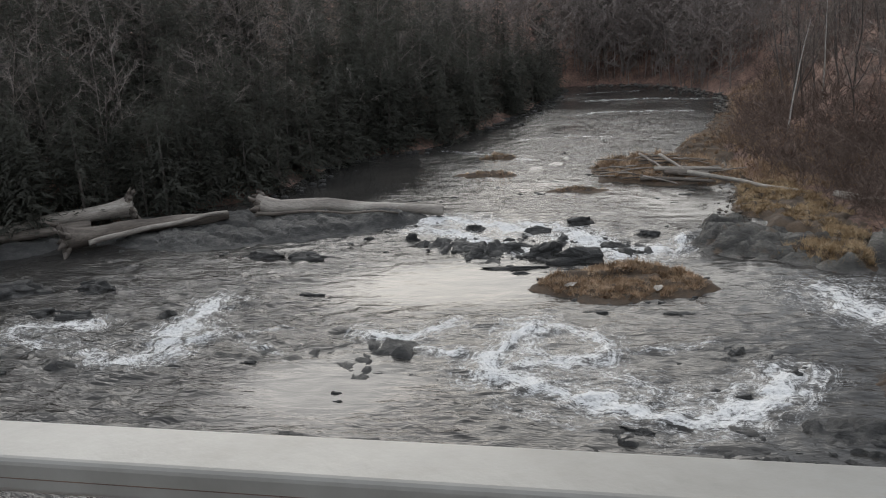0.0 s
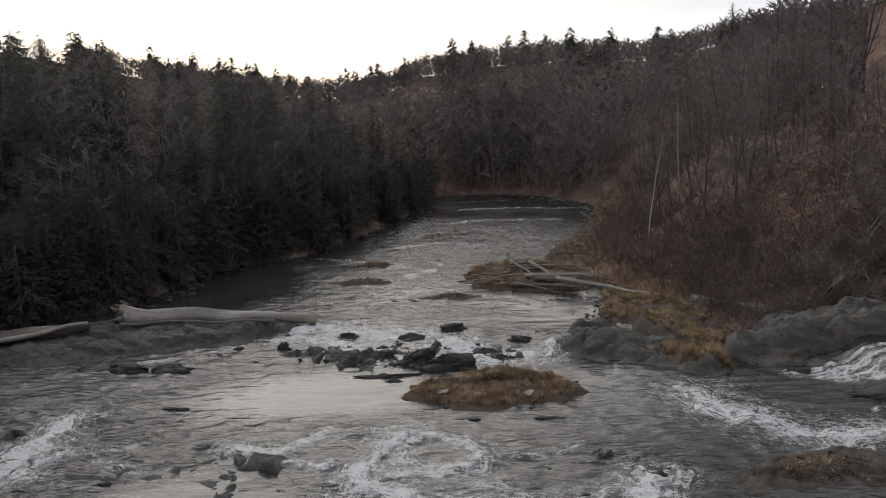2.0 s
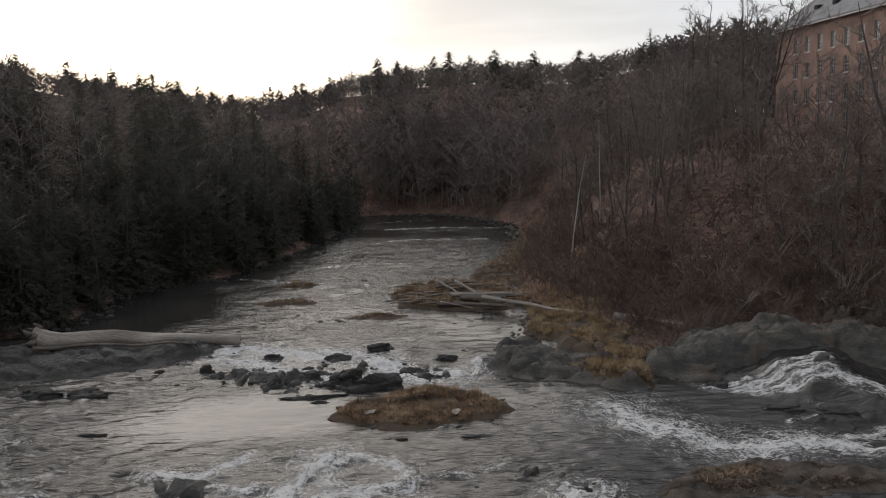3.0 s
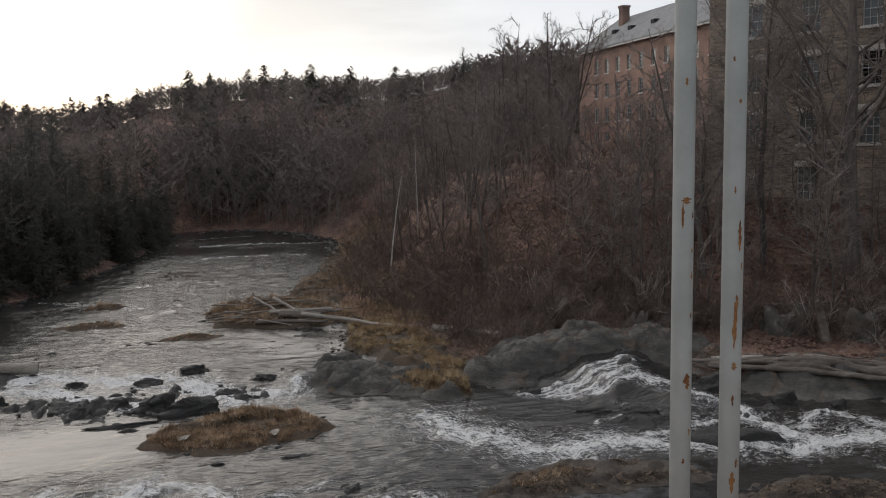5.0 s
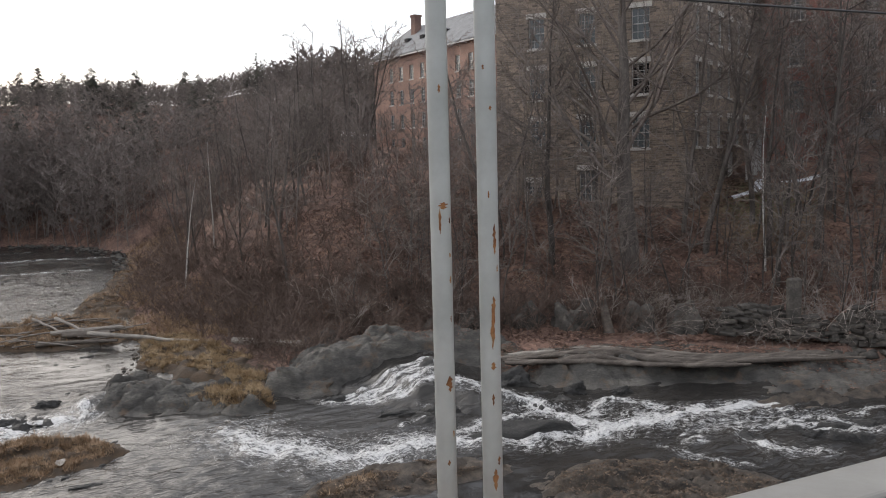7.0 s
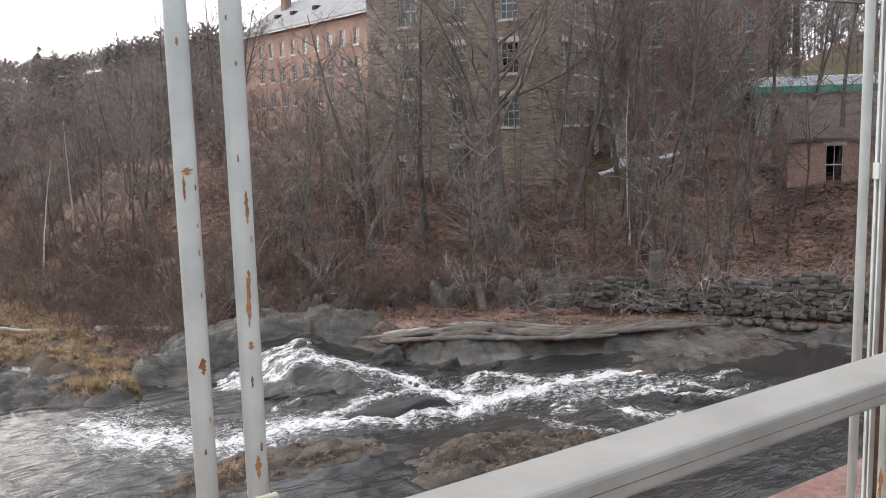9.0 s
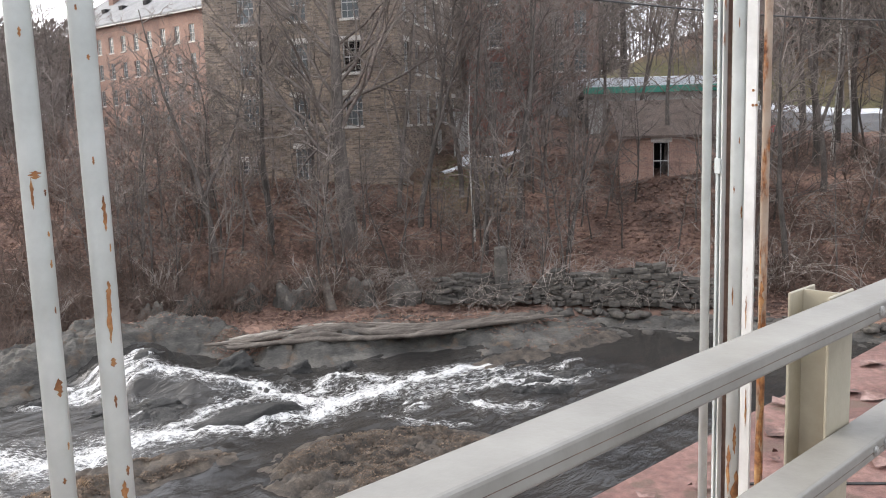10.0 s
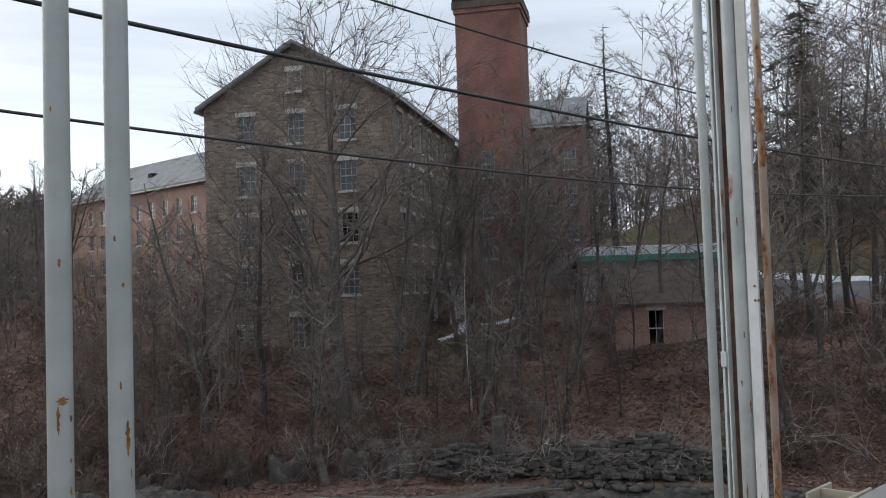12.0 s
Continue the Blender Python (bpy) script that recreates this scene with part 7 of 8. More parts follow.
# big trees in front of the stone mill
big = plant("bare_tree", "large leafless tree with spreading limbs before the mill", *bare_tree(601, 15.5, 0.40, 26, 9, 8, 0.24, 0.46, False, steep=0.25, flat=0.5), M_BARK, M_TWIG)
PROTO.append(big)
stand(big, 31.8, 40.0, 1.45, 30)
oak = plant("bare_tree", "massive leafless tree with heavy crooked limbs", *bare_tree(611, 21, 0.62, 18, 8, 6, 0.36, 0.60, False, 0.05), M_BARK, M_BARK, 9)
PROTO.append(oak)
stand(oak, 51.4, 15.4, 1.0, 250)
for x, y, s_, k in ((56, 17, 1.4, 0), (59, 22, 1.5, 1), (62, 18, 1.5, 2), (64, 25, 1.45, 3), (57, 12, 1.4, 4), (61, 30, 1.3, 0), (66, 14, 1.5, 1), (54.5, 36, 1.15, 2), (57, 40, 1.2, 3), (55.5, 23, 1.6, 1), (58, 27, 1.65, 4), (61, 15, 1.7, 2), (63, 21, 1.75, 0), (60, 9, 1.7, 3), (65, 28, 1.7, 1), (53, 11, 1.5, 2), (57, 19.5, 1.7, 3)):
    stand(BARES[k], x, y, s_, 47.0 * k, group="bare trees on the bank")
for x, y, s, k in ((24.8, 43.0, 1.2, 0), (28.2, 42.6, 1.35, 1), (36.0, 38.4, 1.35, 2), (40.6, 34.6, 1.3, 4), (22.0, 46.0, 0.7, 3), (44.4, 37.0, 1.3, 4), (38.2, 36.0, 1.2, 3), (39.8, 38.6, 1.2, 0), (42.0, 37.0, 1.25, 2), (36.4, 40.8, 1.15, 4), (36.8, 33.8, 0.8, 1), (40.2, 30.4, 0.85, 2), (46.2, 24.6, 1.2, 4), (45.0, 20.0, 1.2, 1), (43.0, 22.8, 0.8, 0), (33.6, 45.6, 0.9, 2), (27.4, 47.4, 0.85, 3), (24.2, 50.0, 0.6, 4), (52.0, 21.0, 1.3, 0), (55.0, 26.0, 1.3, 2), (50.0, 30.5, 1.2, 3)):
    stand(BARES[k], x, y, s, rng.uniform(0, 360), lean=rng.uniform(-4, 4), group="bare trees on the bank")
for k in range(70):
    t = rng.uniform(0, 1)
    x, y = 19 + 24 * t + rng.uniform(-1, 7), 42 - 20 * t + rng.uniform(-1, 7)
    if float(line_dist(np.array(x), np.array(y), RIGHT)) < 3.5 or inside(np.array(x), np.array(y), RIVER) or ((x - 47.5) * 0.73 + (y - 32) * 0.68 > -0.8 and -1 < (x - 47.5) * 0.68 - (y - 32) * 0.73 < 10):
        continue
    stand(SLIM[k % 4], x, y, rng.uniform(0.5, 1.15), rng.uniform(0, 360), lean=rng.uniform(-8, 8), group="saplings on the bank")
for k in range(26):
    x, y = rng.uniform(44, 62), rng.uniform(6, 27)
    stand(SLIM[k % 4], x, y, rng.uniform(0.8, 1.6), rng.uniform(0, 360), lean=rng.uniform(-6, 6), group="saplings on the bank")
for k in range(6):
    x, y = rng.uniform(38.5, 46), rng.uniform(33, 39)
    stand(SLIM[k % 4], x, y, rng.uniform(0.9, 1.5), rng.uniform(0, 360), lean=rng.uniform(-4, 4), group="saplings on the bank")
# hillside down the right bank, before and round the brick mill
for k in range(62):
    t = rng.uniform(0, 1)
    y = 42 + 62 * t
    x = float(np.interp(y, [40, 47, 63, 86, 100], [13, 11, 9, 12, 14])) + 2 + abs(rng.normal(0, 1)) * 11
    if inside(np.array(x), np.array(y), [(30, 60), (40, 40), (60, 50), (70, 126), (46, 126), (46, 62)]):
        continue
    stand(BARES[k % 5], x, y, rng.uniform(0.45, 0.85) * (1.0 if math.degrees(math.atan2(x, y)) < 18.5 else 0.6), rng.uniform(0, 360), lean=rng.uniform(-9, 9), group="bare trees down the bank")
def sky_height(x, y):
    """The height over the ground that just meets the skyline at (x, y)."""
    el = float(np.interp(math.degrees(math.atan2(x, y)), SKY_AZ, SKY_EL))
    return 10.0 + math.hypot(x, y) * math.tan(radians(el)) - float(ground_z(x, y))


# hemlocks on the left bank
for k in range(190):
    t = rng.uniform(0, 1)
    i = t * 6
    px, py = np.interp(i, range(7), [-38, -32, -27, -21.5, -16.5, -12.5, -10]), np.interp(i, range(7), [24, 37, 46, 60, 67, 82, 104])
    off = -0.5 + rng.uniform(0, 1) ** 1.9 * 26
    x, y = px - off, py + rng.uniform(-2, 5) + off * 0.15
    top = rng.uniform(0.84, 1.14) * float(np.interp(off, [0, 5, 11, 26], [0.52, 0.66, 0.94, 1.06]))
    stand(HEM[k % 4] if y < 62 and off < 12 else HEM_FAR[k % 3], x, y, min(top, sky_height(x, y) * rng.uniform(0.90, 1.08) / 12.4), rng.uniform(0, 360), group="hemlocks of the left bank")
for k in range(108):
    i = rng.uniform(0, 10) if k % 2 else rng.uniform(2.5, 8)
    px, py = np.interp(i, range(11), [p[0] for p in LEFT]), np.interp(i, range(11), [p[1] for p in LEFT])
    stand(HEM_FAR[k % 3], px - rng.uniform(-0.5, 2.6), py + rng.uniform(-0.5, 2.5), rng.uniform(0.25, 0.58), rng.uniform(0, 360), group="young hemlocks at the water")
for x, y, s in ((-24.5, 50.5, 0.6), (-21.8, 55.0, 0.5), (-30.5, 40.5, 0.55)):
    stand(BARES[1], x, y, s, rng.uniform(0, 360), group="bare trees down the bank")
for x, y, s, k in ((28.5, 77.0, 1.15, 0), (31.0, 80.0, 1.2, 2), (27.0, 82.0, 1.2, 3), (33.0, 86.0, 1.2, 4), (24.5, 78.0, 1.05, 1)):
    stand(BARES[k], x, y, s, 70 * k, group="bare trees down the bank")
pine = plant("pine_tree", "tall dark pine with a ragged open crown", *conifer(561, 27, 24, 7, 26, droop=-0.15, width=0.20, low=0.46, ragged=0.8, spray=0.42), M_BARK, M_NEEDLE, tri=True)
PROTO.append(pine)
for x, y, s in ((83.5, 56.0, 0.98), (97.0, 40.0, 0.8)):
    stand(pine, x, y, s, 61 * x, group="pines on the slope")
# white birches among the bare trees
birch = plant("birch_tree", "slender white-barked birch among bare trees", *bare_tree(631, 17, 0.13, 9, 5, 5, 0.5, 0.22, False, 0.03), M_BIRCH, M_TWIG, 8)
PROTO.append(birch)
for x, y, s, lean in ((58.3, 23.1, 1.0, 2), (62.6, 23.3, 0.8, -3), (10.4, 61.0, 0.5, 12), (13.5, 66.0, 0.55, -6), (37.2, 35.0, 0.6, 4)):
    stand(birch, x, y, s, 40 * x, lean=lean, group="birches")
for p in PROTO:
    for o in (*p.children_recursive, p):
        bpy.data.objects.remove(o)


def woods(name, label, sources, places, material, rg):
    """One joined mesh of many far trees. sources: (verts, faces) of a few trees."""
    V, F, base = [], [], 0
    for x, y, s in places:
        v, f = sources[rg.integers(len(sources))]
        a = rg.uniform(0, 6.28)
        c_, s_ = math.cos(a), math.sin(a)
        q = v * s * np.array([1, 1, rg.uniform(0.85, 1.15)])
        q = np.stack([q[:, 0] * c_ - q[:, 1] * s_ + x, q[:, 0] * s_ + q[:, 1] * c_ + y, q[:, 2] + float(ground_z(x, y))], -1)
        V.append(q)
        F.append(f + base)
        base += len(q)
    return tagged(pydata(name, np.concatenate(V), np.concatenate(F), material), label, "woods", kind="stuff")


def hazy_tree(seed, H=14, limbs=11, wide=0.030):
    """A light far tree: the trunk as a tube, limbs and twigs as slender blades."""
    rg = np.random.default_rng(seed)
    trunk = limb(rg, (0, 0, -0.4), (rg.normal(0, 0.06), rg.normal(0, 0.06), 1), H * 0.9, 0.11, 4, 0.09, 0.05, 0.15)
    tris = []
    for k in range(limbs):
        t = 0.12 + 0.86 * (k + rg.uniform(0, 0.9)) / limbs
        q, rad, d = at_path(trunk, min(t, 0.99))
        a = rg.uniform(0, 6.28)
        L = H * 0.30 * math.sin(3.0 * (1.02 - t) ** 0.8) * rg.uniform(0.6, 1.2) + 0.7
        e1 = np.array((math.cos(a), math.sin(a), rg.uniform(0.35, 1.1)))
        e1 = e1 / np.linalg.norm(e1)
        tris.append(blade(rg, q, e1, L, max(rad * 0.5, 0.05)))
        for j in range(int(6 + 6 * L)):
            q2 = q + e1 * L * rg.uniform(0.25, 1.0)
            e2 = e1 + rg.normal(0, 0.8, 3) + [0, 0, 0.25]
            tris.append(blade(rg, q2, e2, rg.uniform(0.4, 1.2), wide))
    v, f = tubes([trunk], 3)
    f = np.concatenate([f[:, [0, 1, 2]], f[:, [0, 2, 3]]])
    tv = np.array(tris).reshape(-1, 3)
    return np.concatenate([v, tv]), np.concatenate([f, np.arange(len(tv)).reshape(-1, 3) + len(v)])


far_bare = []
for k in range(5):
    far_bare.append(hazy_tree(700 + k))
hill_bare = [hazy_tree(770 + k, 14, 11, 0.06) for k in range(5)]
crest_bare = [hazy_tree(780 + k, 14, 13, 0.15) for k in range(5)]
tall_bare = [hazy_tree(740 + k, 24, 24) for k in range(4)]
far_con = []
for k in range(4):
    tr, tri = conifer(720 + k, 15, 24, 7, 6, ragged=0.3, spray=1.35, width=0.22 + 0.025 * k, low=0.10)
    tv, tf = tubes(tr, 4)
    tf = np.concatenate([tf[:, [0, 1, 2]], tf[:, [0, 2, 3]]])
    far_con.append((np.concatenate([tri.reshape(-1, 3), tv]), np.concatenate([np.arange(len(tri) * 3).reshape(-1, 3), tf + len(tri) * 3])))
crest_con = []
for k in range(4):
    tr, tri = conifer(790 + k, 15, 20, 7, 6, ragged=0.45, spray=2.4, width=0.30 + 0.03 * k, low=0.06)
    crest_con.append((tri.reshape(-1, 3), np.arange(len(tri) * 3).reshape(-1, 3)))
fill_con = []
for k in range(3):
    tr, tri = conifer(760 + k, 15, 14, 6, 4, ragged=0.35, spray=2.3, width=0.22 + 0.03 * k, low=0.10)
    fill_con.append((tri.reshape(-1, 3), np.arange(len(tri) * 3).reshape(-1, 3)))
rng = np.random.default_rng(91)


def scatter(n, f):
    out = []
    while len(out) < n:
        p = f()
        if p is not None and not inside(np.array(p[0]), np.array(p[1]), RIVER):
            out.append(p)
    return out


def hill_far():
    x, y = rng.uniform(-78, 62), 104 + 74 * rng.uniform(0, 1) ** 0.9
    if (44 < x < 74 and y < 130) or math.hypot(x, y) > 178:
        return None
    return (x, y, min(rng.uniform(0.55, 0.95), sky_height(x, y) * rng.uniform(0.62, 0.93) / 13.6))


def far_foot():
    i = rng.uniform(0, 4)
    px, py = np.interp(i, range(5), [p[0] for p in FAR]), np.interp(i, range(5), [p[1] for p in FAR])
    return (px + rng.uniform(-3, 6), py + rng.uniform(0.5, 14), rng.uniform(0.35, 0.8))


def hill_right():
    x, y = rng.uniform(62, 135), rng.uniform(-25, 105)
    if (58 < x < 82 and 28 < y < 54) or (x < 84 and y < 46) or (48 < x < 72 and y > 60) or math.hypot(x - 60, y - 58) < 22:
        return None
    return (x, y, rng.uniform(1.3, 2.0))


def left_back():
    x, y = rng.uniform(-110, -30), rng.uniform(30, 130)
    if line_dist(np.array(x), np.array(y), LEFT) < 22:
        return None
    return (x, y, sky_height(x, y) * rng.uniform(0.6, 0.96) / 13.6)


def left_mixed():
    i, off = rng.uniform(0, 6), rng.uniform(-0.5, 24)
    px, py = np.interp(i, range(7), [-38, -32, -27, -21.5, -16.5, -12.5, -10]), np.interp(i, range(7), [24, 37, 46, 60, 67, 82, 104])
    x, y = px - off, py + rng.uniform(-2, 5) + off * 0.15
    return (x, y, min(sky_height(x, y) * rng.uniform(0.7, 0.98) / 13.6, rng.uniform(0.7, 0.95) * float(np.interp(off, [0, 6, 14], [0.55, 0.8, 1.1]))))


def skyline():
    az, D = radians(rng.uniform(-26, 24.5)), rng.uniform(154, 178)
    x, y = D * math.sin(az), D * math.cos(az)
    if 46 < x < 70 and y < 128:
        return None
    return (x, y, sky_height(x, y) * rng.uniform(0.72, 0.98) / 13.6)


def behind_store():
    x, y = rng.uniform(86, 126), rng.uniform(14, 92)
    az = math.degrees(math.atan2(x, y))
    if not 46 < az < 80:
        return None
    return (x, y, (10.0 + math.hypot(x, y) * math.tan(radians(rng.uniform(5.5, 11.5))) - float(ground_z(x, y))) / 13.6)


woods("far_bare_woods", "hazy brown leafless woods on the far hillside", hill_bare, scatter(1150, hill_far) + scatter(230, far_foot), M_FARWOOD, rng)
woods("crest_bare_woods", "close leafless woods along the skyline of the valley", crest_bare, scatter(1000, skyline) + [(x, y, s * rng.uniform(0.3, 0.55)) for x, y, s in scatter(480, skyline)], M_FARWOOD, rng)
woods("left_bare_woods", "grey leafless trees among the hemlocks of the left bank", far_bare, scatter(220, left_mixed), M_FARWOOD, rng)
def left_water():
    i = rng.uniform(1, 10)
    px, py = np.interp(i, range(11), [p[0] for p in LEFT]), np.interp(i, range(11), [p[1] for p in LEFT])
    return (px - rng.uniform(0.1, 3.0), py + rng.uniform(-0.5, 2.0), rng.uniform(0.16, 0.42))


woods("shore_hemlocks", "low dark hemlock boughs hanging over the water", far_con, scatter(150, left_water), M_NEEDLE, rng)
def mill_slope():
    x, y = rng.uniform(15, 47), rng.uniform(48, 82)
    if (x - 31.35) * ux + (y - 54.2) * uy > -1.5 or x > 50:
        return None
    return (x, y, rng.uniform(0.35, 0.62))


woods("slope_bare_woods", "thin leafless trees on the slope beside the mills", far_bare, scatter(70, mill_slope), M_FARWOOD, rng)
wing = []
for k in range(15):
    az, D = radians(rng.uniform(49.6, 54.6)), rng.uniform(60, 71)
    wing.append((D * math.sin(az), D * math.cos(az), rng.uniform(0.5, 0.82)))
woods("wing_bare_woods", "fine grey leafless trees before the brick wing", tall_bare, wing, M_TWIG, rng)
woods("mill_bare_woods", "fine leafless trees close before the stone mill", far_bare, [(*mill_at(rng.uniform(-1, 16), rng.uniform(-10, -3), 0)[:2], rng.uniform(0.5, 1.0)) for k in range(13)], M_TWIG, rng)
woods("tall_bare_woods", "tall grey leafless woods beyond the road", tall_bare, [(x, y, s * 0.62) for x, y, s in scatter(180, hill_right)], M_FARWOOD, rng)
woods("hill_bare_woods", "dense leafless woods on the slope behind the store", far_bare, scatter(240, behind_store), M_FARWOOD, rng)
woods("crest_conifers", "ragged dark conifers standing out on the skyline", crest_con, [(x, y, sky_height(x, y) * rng.uniform(0.95, 1.4) / 15) for x, y, s in scatter(64, skyline) if math.degrees(math.atan2(x, y)) < 12], M_NEEDLE, rng)
woods("hillside_conifers", "hazy dark conifers among the bare woods of the far hillside", fill_con, [(x, y, s * 0.9) for x, y, s in scatter(70, hill_far)], M_NEEDLE, rng)
woods("far_conifer_woods", "dark conifers on the skyline of the valley", far_con, scatter(8, hill_right) + scatter(110, left_back) + [(x, y, sky_height(x, y) * 1.16 / 15) for x, y in ((38.6, 149.4), (37.2, 151.0), (39.8, 151.0))], M_NEEDLE, rng)


# undergrowth: one tangle of bare shrubs along the banks
def shrub(seed, stems=6, H=2.2):
    rg = np.random.default_rng(seed)
    out, bl = [], []
    for k in range(stems):
        a = rg.uniform(0, 6.28)
        st = limb(rg, (rg.normal(0, 0.25), rg.normal(0, 0.25), -0.1), (math.cos(a) * 0.7, math.sin(a) * 0.7, 1), H * rg.uniform(0.5, 1.1), 0.024, 3, 0.2, -0.05, 0.4)
        out.append(st)
        for j in range(5):
            q, r_, d = at_path(st, rg.uniform(0.25, 1))
            e1 = d / np.linalg.norm(d) + rg.normal(0, 0.6, 3)
            e1 = e1 / np.linalg.norm(e1)
            L = H * rg.uniform(0.2, 0.5)
            bl.append(blade(rg, q, e1, L, 0.018))
            for m_ in range(2):
                bl.append(blade(rg, q + e1 * L * rg.uniform(0.2, 0.8), e1 + rg.normal(0, 0.6, 3), H * rg.uniform(0.1, 0.3), 0.014))
    return with_blades(out, bl)


shrubs = [shrub(800 + k) for k in range(6)]


def arching_shrub(seed, stems=10):
    """Long pale stems that bow outwards over the wall, each with a row of side twigs."""
    rg = np.random.default_rng(seed)
    out, bl = [], []
    for k in range(stems):
        a = rg.uniform(0, 6.28)
        st = limb(rg, (rg.normal(0, 0.3), rg.normal(0, 0.3), -0.1), (math.cos(a) * 0.8, math.sin(a) * 0.8, 1.1), rg.uniform(2.8, 5.2), 0.024, 8, 0.14, -0.15, 0.25)
        out.append(st)
        for j in range(9):
            q, r_, d = at_path(st, rg.uniform(0.2, 1))
            e1 = d / np.linalg.norm(d) + rg.normal(0, 0.55, 3)
            e1 = e1 / np.linalg.norm(e1)
            L = rg.uniform(0.4, 1.3)
            bl.append(blade(rg, q, e1, L, 0.013))
            for m_ in range(3):
                bl.append(blade(rg, q + e1 * L * rg.uniform(0.2, 0.8), e1 + rg.normal(0, 0.6, 3), L * 0.5, 0.010))
    return with_blades(out, bl)


arching = [arching_shrub(840 + k) for k in range(4)]


def on_bank():
    t = rng.uniform(0, 1)
    i = t * 5
    px, py = np.interp(i, range(6), [12, 18, 26, 32, 38, 43]), np.interp(i, range(6), [41, 41, 36, 31, 25, 16])
    o = rng.uniform(1.5, 17)
    x, y = px + o * 0.70 + rng.normal(0, 1), py + o * 0.70 + rng.normal(0, 1)
    if float(line_dist(np.array(x), np.array(y), RIGHT)) < 3.2 or lawn_mask(np.array(x), np.array(y)) > 0.3 or ((x - 47.5) * 0.73 + (y - 32) * 0.68 > -1.2 and -1 < (x - 47.5) * 0.68 - (y - 32) * 0.73 < 10) or (x - 31.35) * -uy + (y - 54.2) * ux > -1.0:
        return None
    if 50.5 < math.degrees(math.atan2(x, y)) < 63 and math.hypot(x, y) > 36:
        return None
    up_ = step(5, 11, line_dist(np.array(x), np.array(y), RIGHT))
    if rng.uniform(0, 1) < 0.72 * up_:
        return None
    return (x, y, rng.uniform(0.4, 1.15) * (1 - 0.45 * float(up_)))


def down_bank():
    y = rng.uniform(40, 112)
    x = float(np.interp(y, [40, 47, 63, 86, 100, 112], [12, 11, 9, 12, 14, 8])) + 0.3 + abs(rng.normal(0, 1)) * 9
    return (x, y, rng.uniform(0.6, 1.5))


def shore_right():
    i = rng.uniform(0, 8.5)
    px, py = np.interp(i, range(len(RIGHT)), [p[0] for p in RIGHT]), np.interp(i, range(len(RIGHT)), [p[1] for p in RIGHT])
    return (px + rng.uniform(1.0, 6.5), py + rng.uniform(0, 3.5), rng.uniform(0.3, 0.8))


def near_right():
    x, y = rng.uniform(42, 60), rng.uniform(4, 27)
    if line_dist(np.array(x), np.array(y), RIGHT) < 1.0 or math.degrees(math.atan2(x, y)) < 63:
        return None
    return (x, y, rng.uniform(0.6, 1.3))


def left_edge():
    i = rng.uniform(0, 6)
    px, py = np.interp(i, range(7), [-38, -32, -27, -21.5, -16.5, -12.5, -10]), np.interp(i, range(7), [24, 37, 46, 60, 67, 82, 104])
    return (px - abs(rng.normal(0, 2)), py + rng.uniform(-1, 2), rng.uniform(0.4, 1.1))


def shore_mid():
    i = rng.uniform(1.5, 6.5)
    px, py = np.interp(i, range(len(RIGHT)), [p[0] for p in RIGHT]), np.interp(i, range(len(RIGHT)), [p[1] for p in RIGHT])
    return (px + rng.uniform(0.8, 5.0), py + rng.uniform(-1, 1), rng.uniform(0.4, 0.9))


woods("bank_brush", "tangled brown leafless brush on the river bank", shrubs, scatter(250, on_bank) + [(20.0 + 13.5 * u + rng.normal(0, 0.8), 41.2 - 8.4 * u + rng.normal(0, 0.8), rng.uniform(0.5, 1.0)) for u in rng.uniform(0, 1, 90)] + scatter(320, down_bank) + scatter(230, shore_right) + scatter(190, far_foot) + scatter(240, left_edge) + scatter(150, near_right) + [(rng.uniform(10.5, 16), rng.uniform(42, 54), rng.uniform(0.4, 0.9)) for k in range(130)] + scatter(190, shore_mid) + [(x, y, 1.6 * s) for x, y, s in scatter(170, mill_slope)], M_BRUSH, rng)
woods("pale_brush", "pale arching bare stems of brush above the water", shrubs, [(x, y, s * 1.2) for x, y, s in scatter(26, on_bank)] + [(36.5 + rng.normal(0, 1.5), 28.4 + rng.normal(0, 1.5), 1.3) for k in range(4)] + [(43.0 + rng.normal(0, 1.2), 19.0 + rng.normal(0, 1.5), 1.4) for k in range(3)], M_PALE, rng)

woods("arching_brush", "pale arching stems of brush over the stone wall", arching, [(33.0 + 7.6 * u + rng.normal(0, 0.8), 31.2 - 9.0 * u + rng.normal(0, 0.8), rng.uniform(0.6, 1.05)) for u in np.linspace(0, 1, 17)] + [(27.5 + 6.5 * u + rng.normal(0, 0.9), 37.0 - 5.0 * u + rng.normal(0, 0.9), rng.uniform(0.5, 0.9)) for u in np.linspace(0, 1, 12)] + [(46.5 + rng.normal(0, 1.5), 17 + rng.normal(0, 3), rng.uniform(0.7, 1.1)) for k in range(9)], M_PALE, rng)
woods("yellow_bush", "small yellow-green bush at the water by the logs", shrubs, [(-32.2 + 0.5 * k, 44.6 + 0.4 * (k % 2), 0.9) for k in range(4)], M_STRAW, rng)
scrap = part("litter_board", box(-0.28, 0.28, -0.07, 0.07, 0, 0.04, 0.01, 1), M_WHITE)
scrap.matrix_world = pose(38.6, 42.6, float(ground_z(38.6, 42.6)) + 0.12, 8, 12, 30)
tagged(scrap, "white scrap of board lying on the leafy bank", "litter")

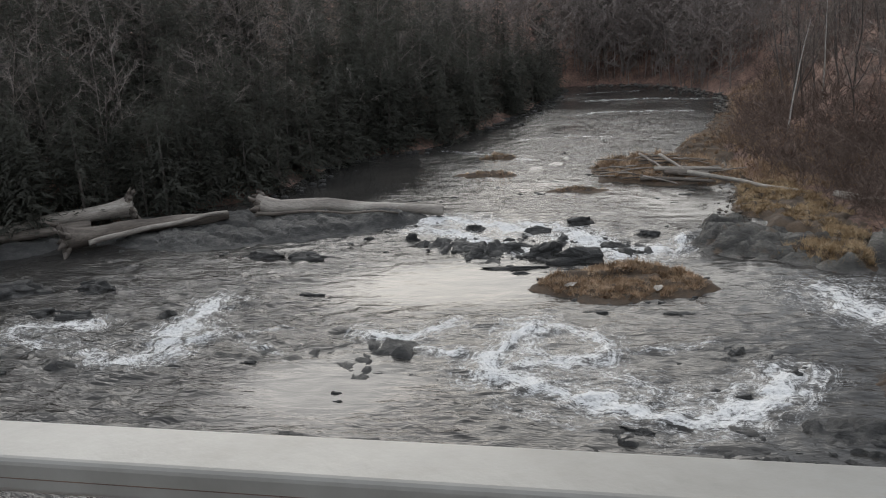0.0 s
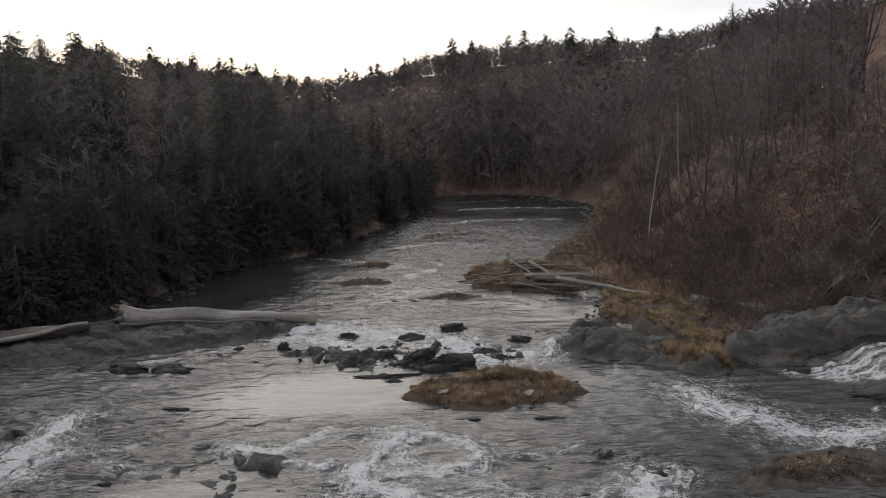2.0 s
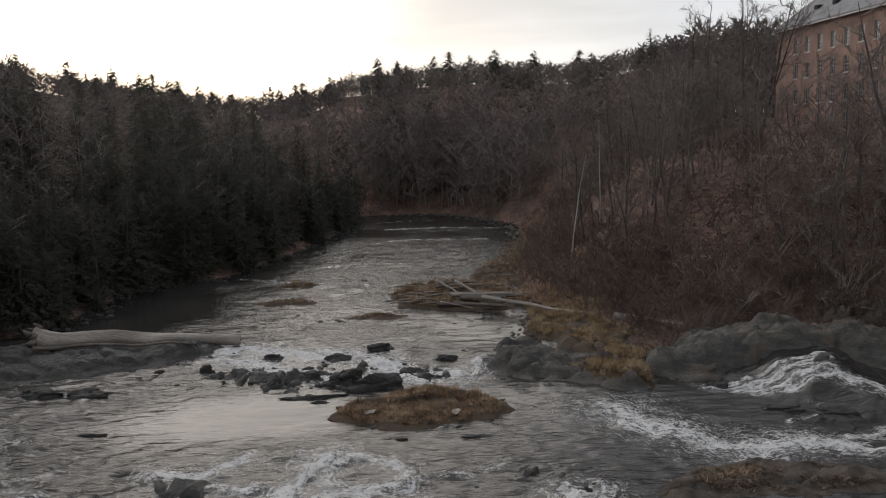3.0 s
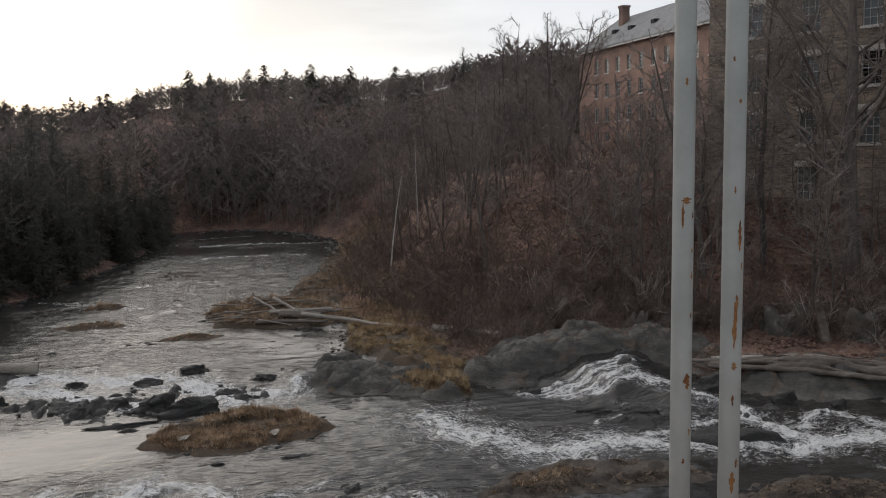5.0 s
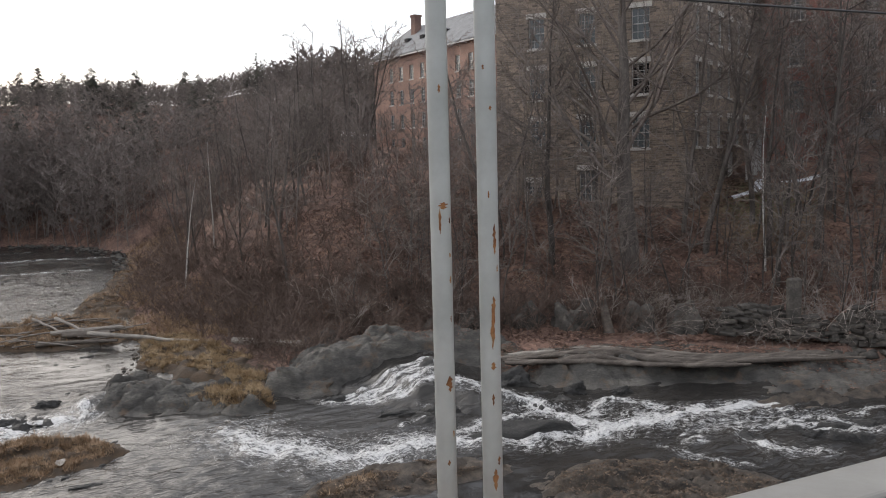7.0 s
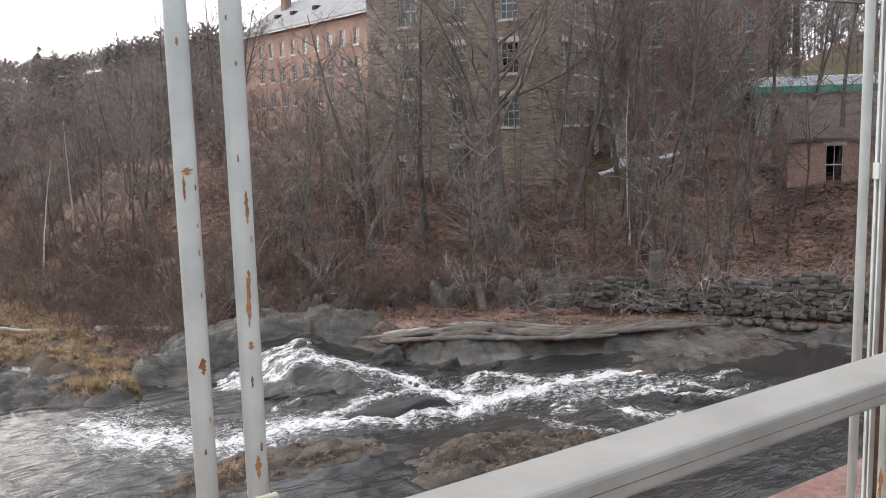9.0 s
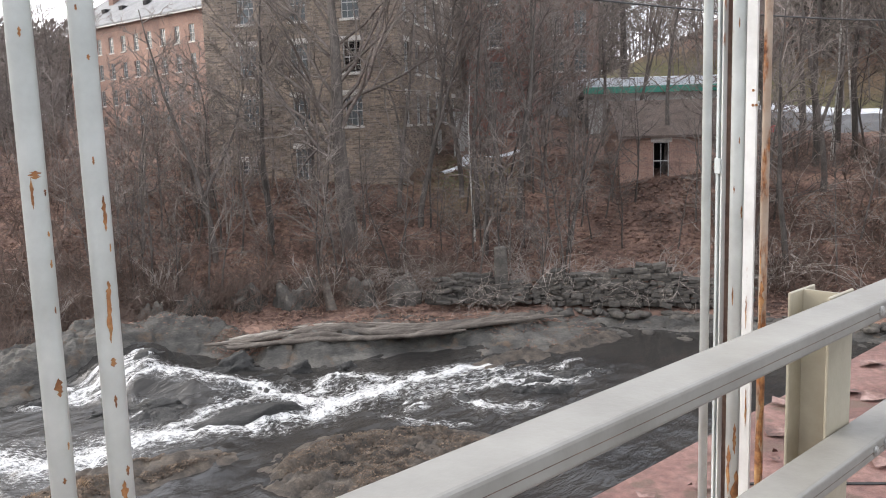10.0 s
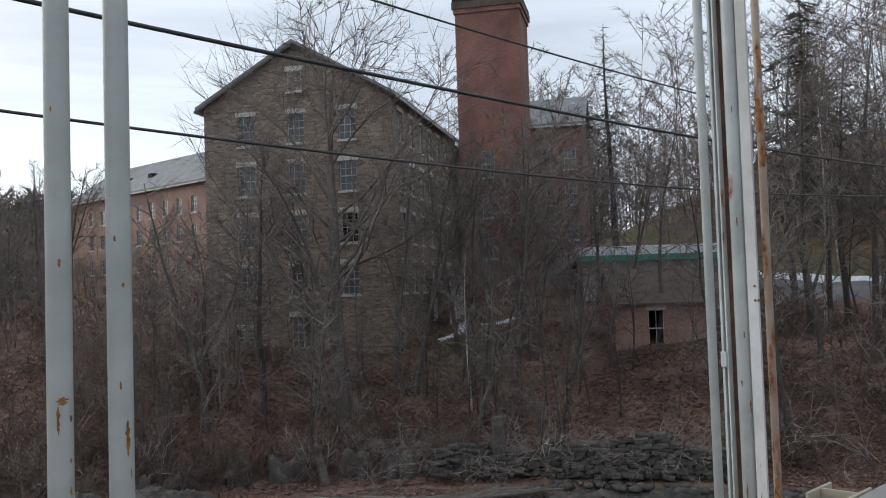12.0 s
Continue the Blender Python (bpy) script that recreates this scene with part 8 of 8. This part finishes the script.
# dry grass along the foot of the right bank and the far shore
m = 90000
i = rng.uniform(0, 1, m) * (len(RIGHT) - 1)
gx = np.interp(i, range(len(RIGHT)), [p[0] for p in RIGHT]) + rng.uniform(-0.5, 5.5, m)
gy = np.interp(i, range(len(RIGHT)), [p[1] for p in RIGHT]) + rng.uniform(-1.5, 2.5, m)
ok = ~inside(gx, gy, RIVER) & (gy > 46) & (fbm(gx / 1.6, gy / 1.6, 3, 77) > -0.12)
gx, gy = gx[ok], gy[ok]
m = len(gx)
a, L, w = rng.uniform(0, 6.28, m), rng.uniform(0.2, 0.62, m), rng.uniform(0.014, 0.034, m)
lean, gz = rng.uniform(0.3, 1.4, m), ground_z(gx, gy) - 0.04
tuft = [np.stack([gx - w * np.sin(a), gy + w * np.cos(a), gz], -1), np.stack([gx + w * np.sin(a), gy - w * np.cos(a), gz], -1), np.stack([gx + np.cos(a) * L * lean * 0.8, gy + np.sin(a) * L * lean * 0.8, gz + L * (1.15 - 0.5 * lean)], -1)]
tagged(pydata("shore_grass", np.stack(tuft, 1).reshape(-1, 3), np.arange(3 * m).reshape(-1, 3), M_GRASS), "matted brown grass along the foot of the bank", "grass", kind="stuff")

# fallen leaves on the bank
n = 80000
lx = rng.uniform(12, 52, n)
ly = rng.uniform(14, 60, n)
ok = ~inside(lx, ly, RIVER) & (line_dist(lx, ly, RIGHT) > 1.5) & (line_dist(lx, ly, RIGHT) < 24)
lx, ly = lx[ok], ly[ok]
lz = ground_z(lx, ly)
s = rng.uniform(0.05, 0.15, len(lx))
a = rng.uniform(0, 6.28, len(lx))
q = []
for k in range(4):
    q.append(np.stack([lx + s * np.cos(a + k * 1.571) * (1 if k % 2 else 0.6), ly + s * np.sin(a + k * 1.571) * (1 if k % 2 else 0.6), lz + 0.02 + rng.uniform(0, 0.09, len(lx))], -1))
tagged(pydata("fallen_leaves", np.stack(q, 1).reshape(-1, 3), np.arange(4 * len(lx)).reshape(-1, 4), M_LEAF), "russet fallen leaves over the bank", "leaves", kind="stuff")
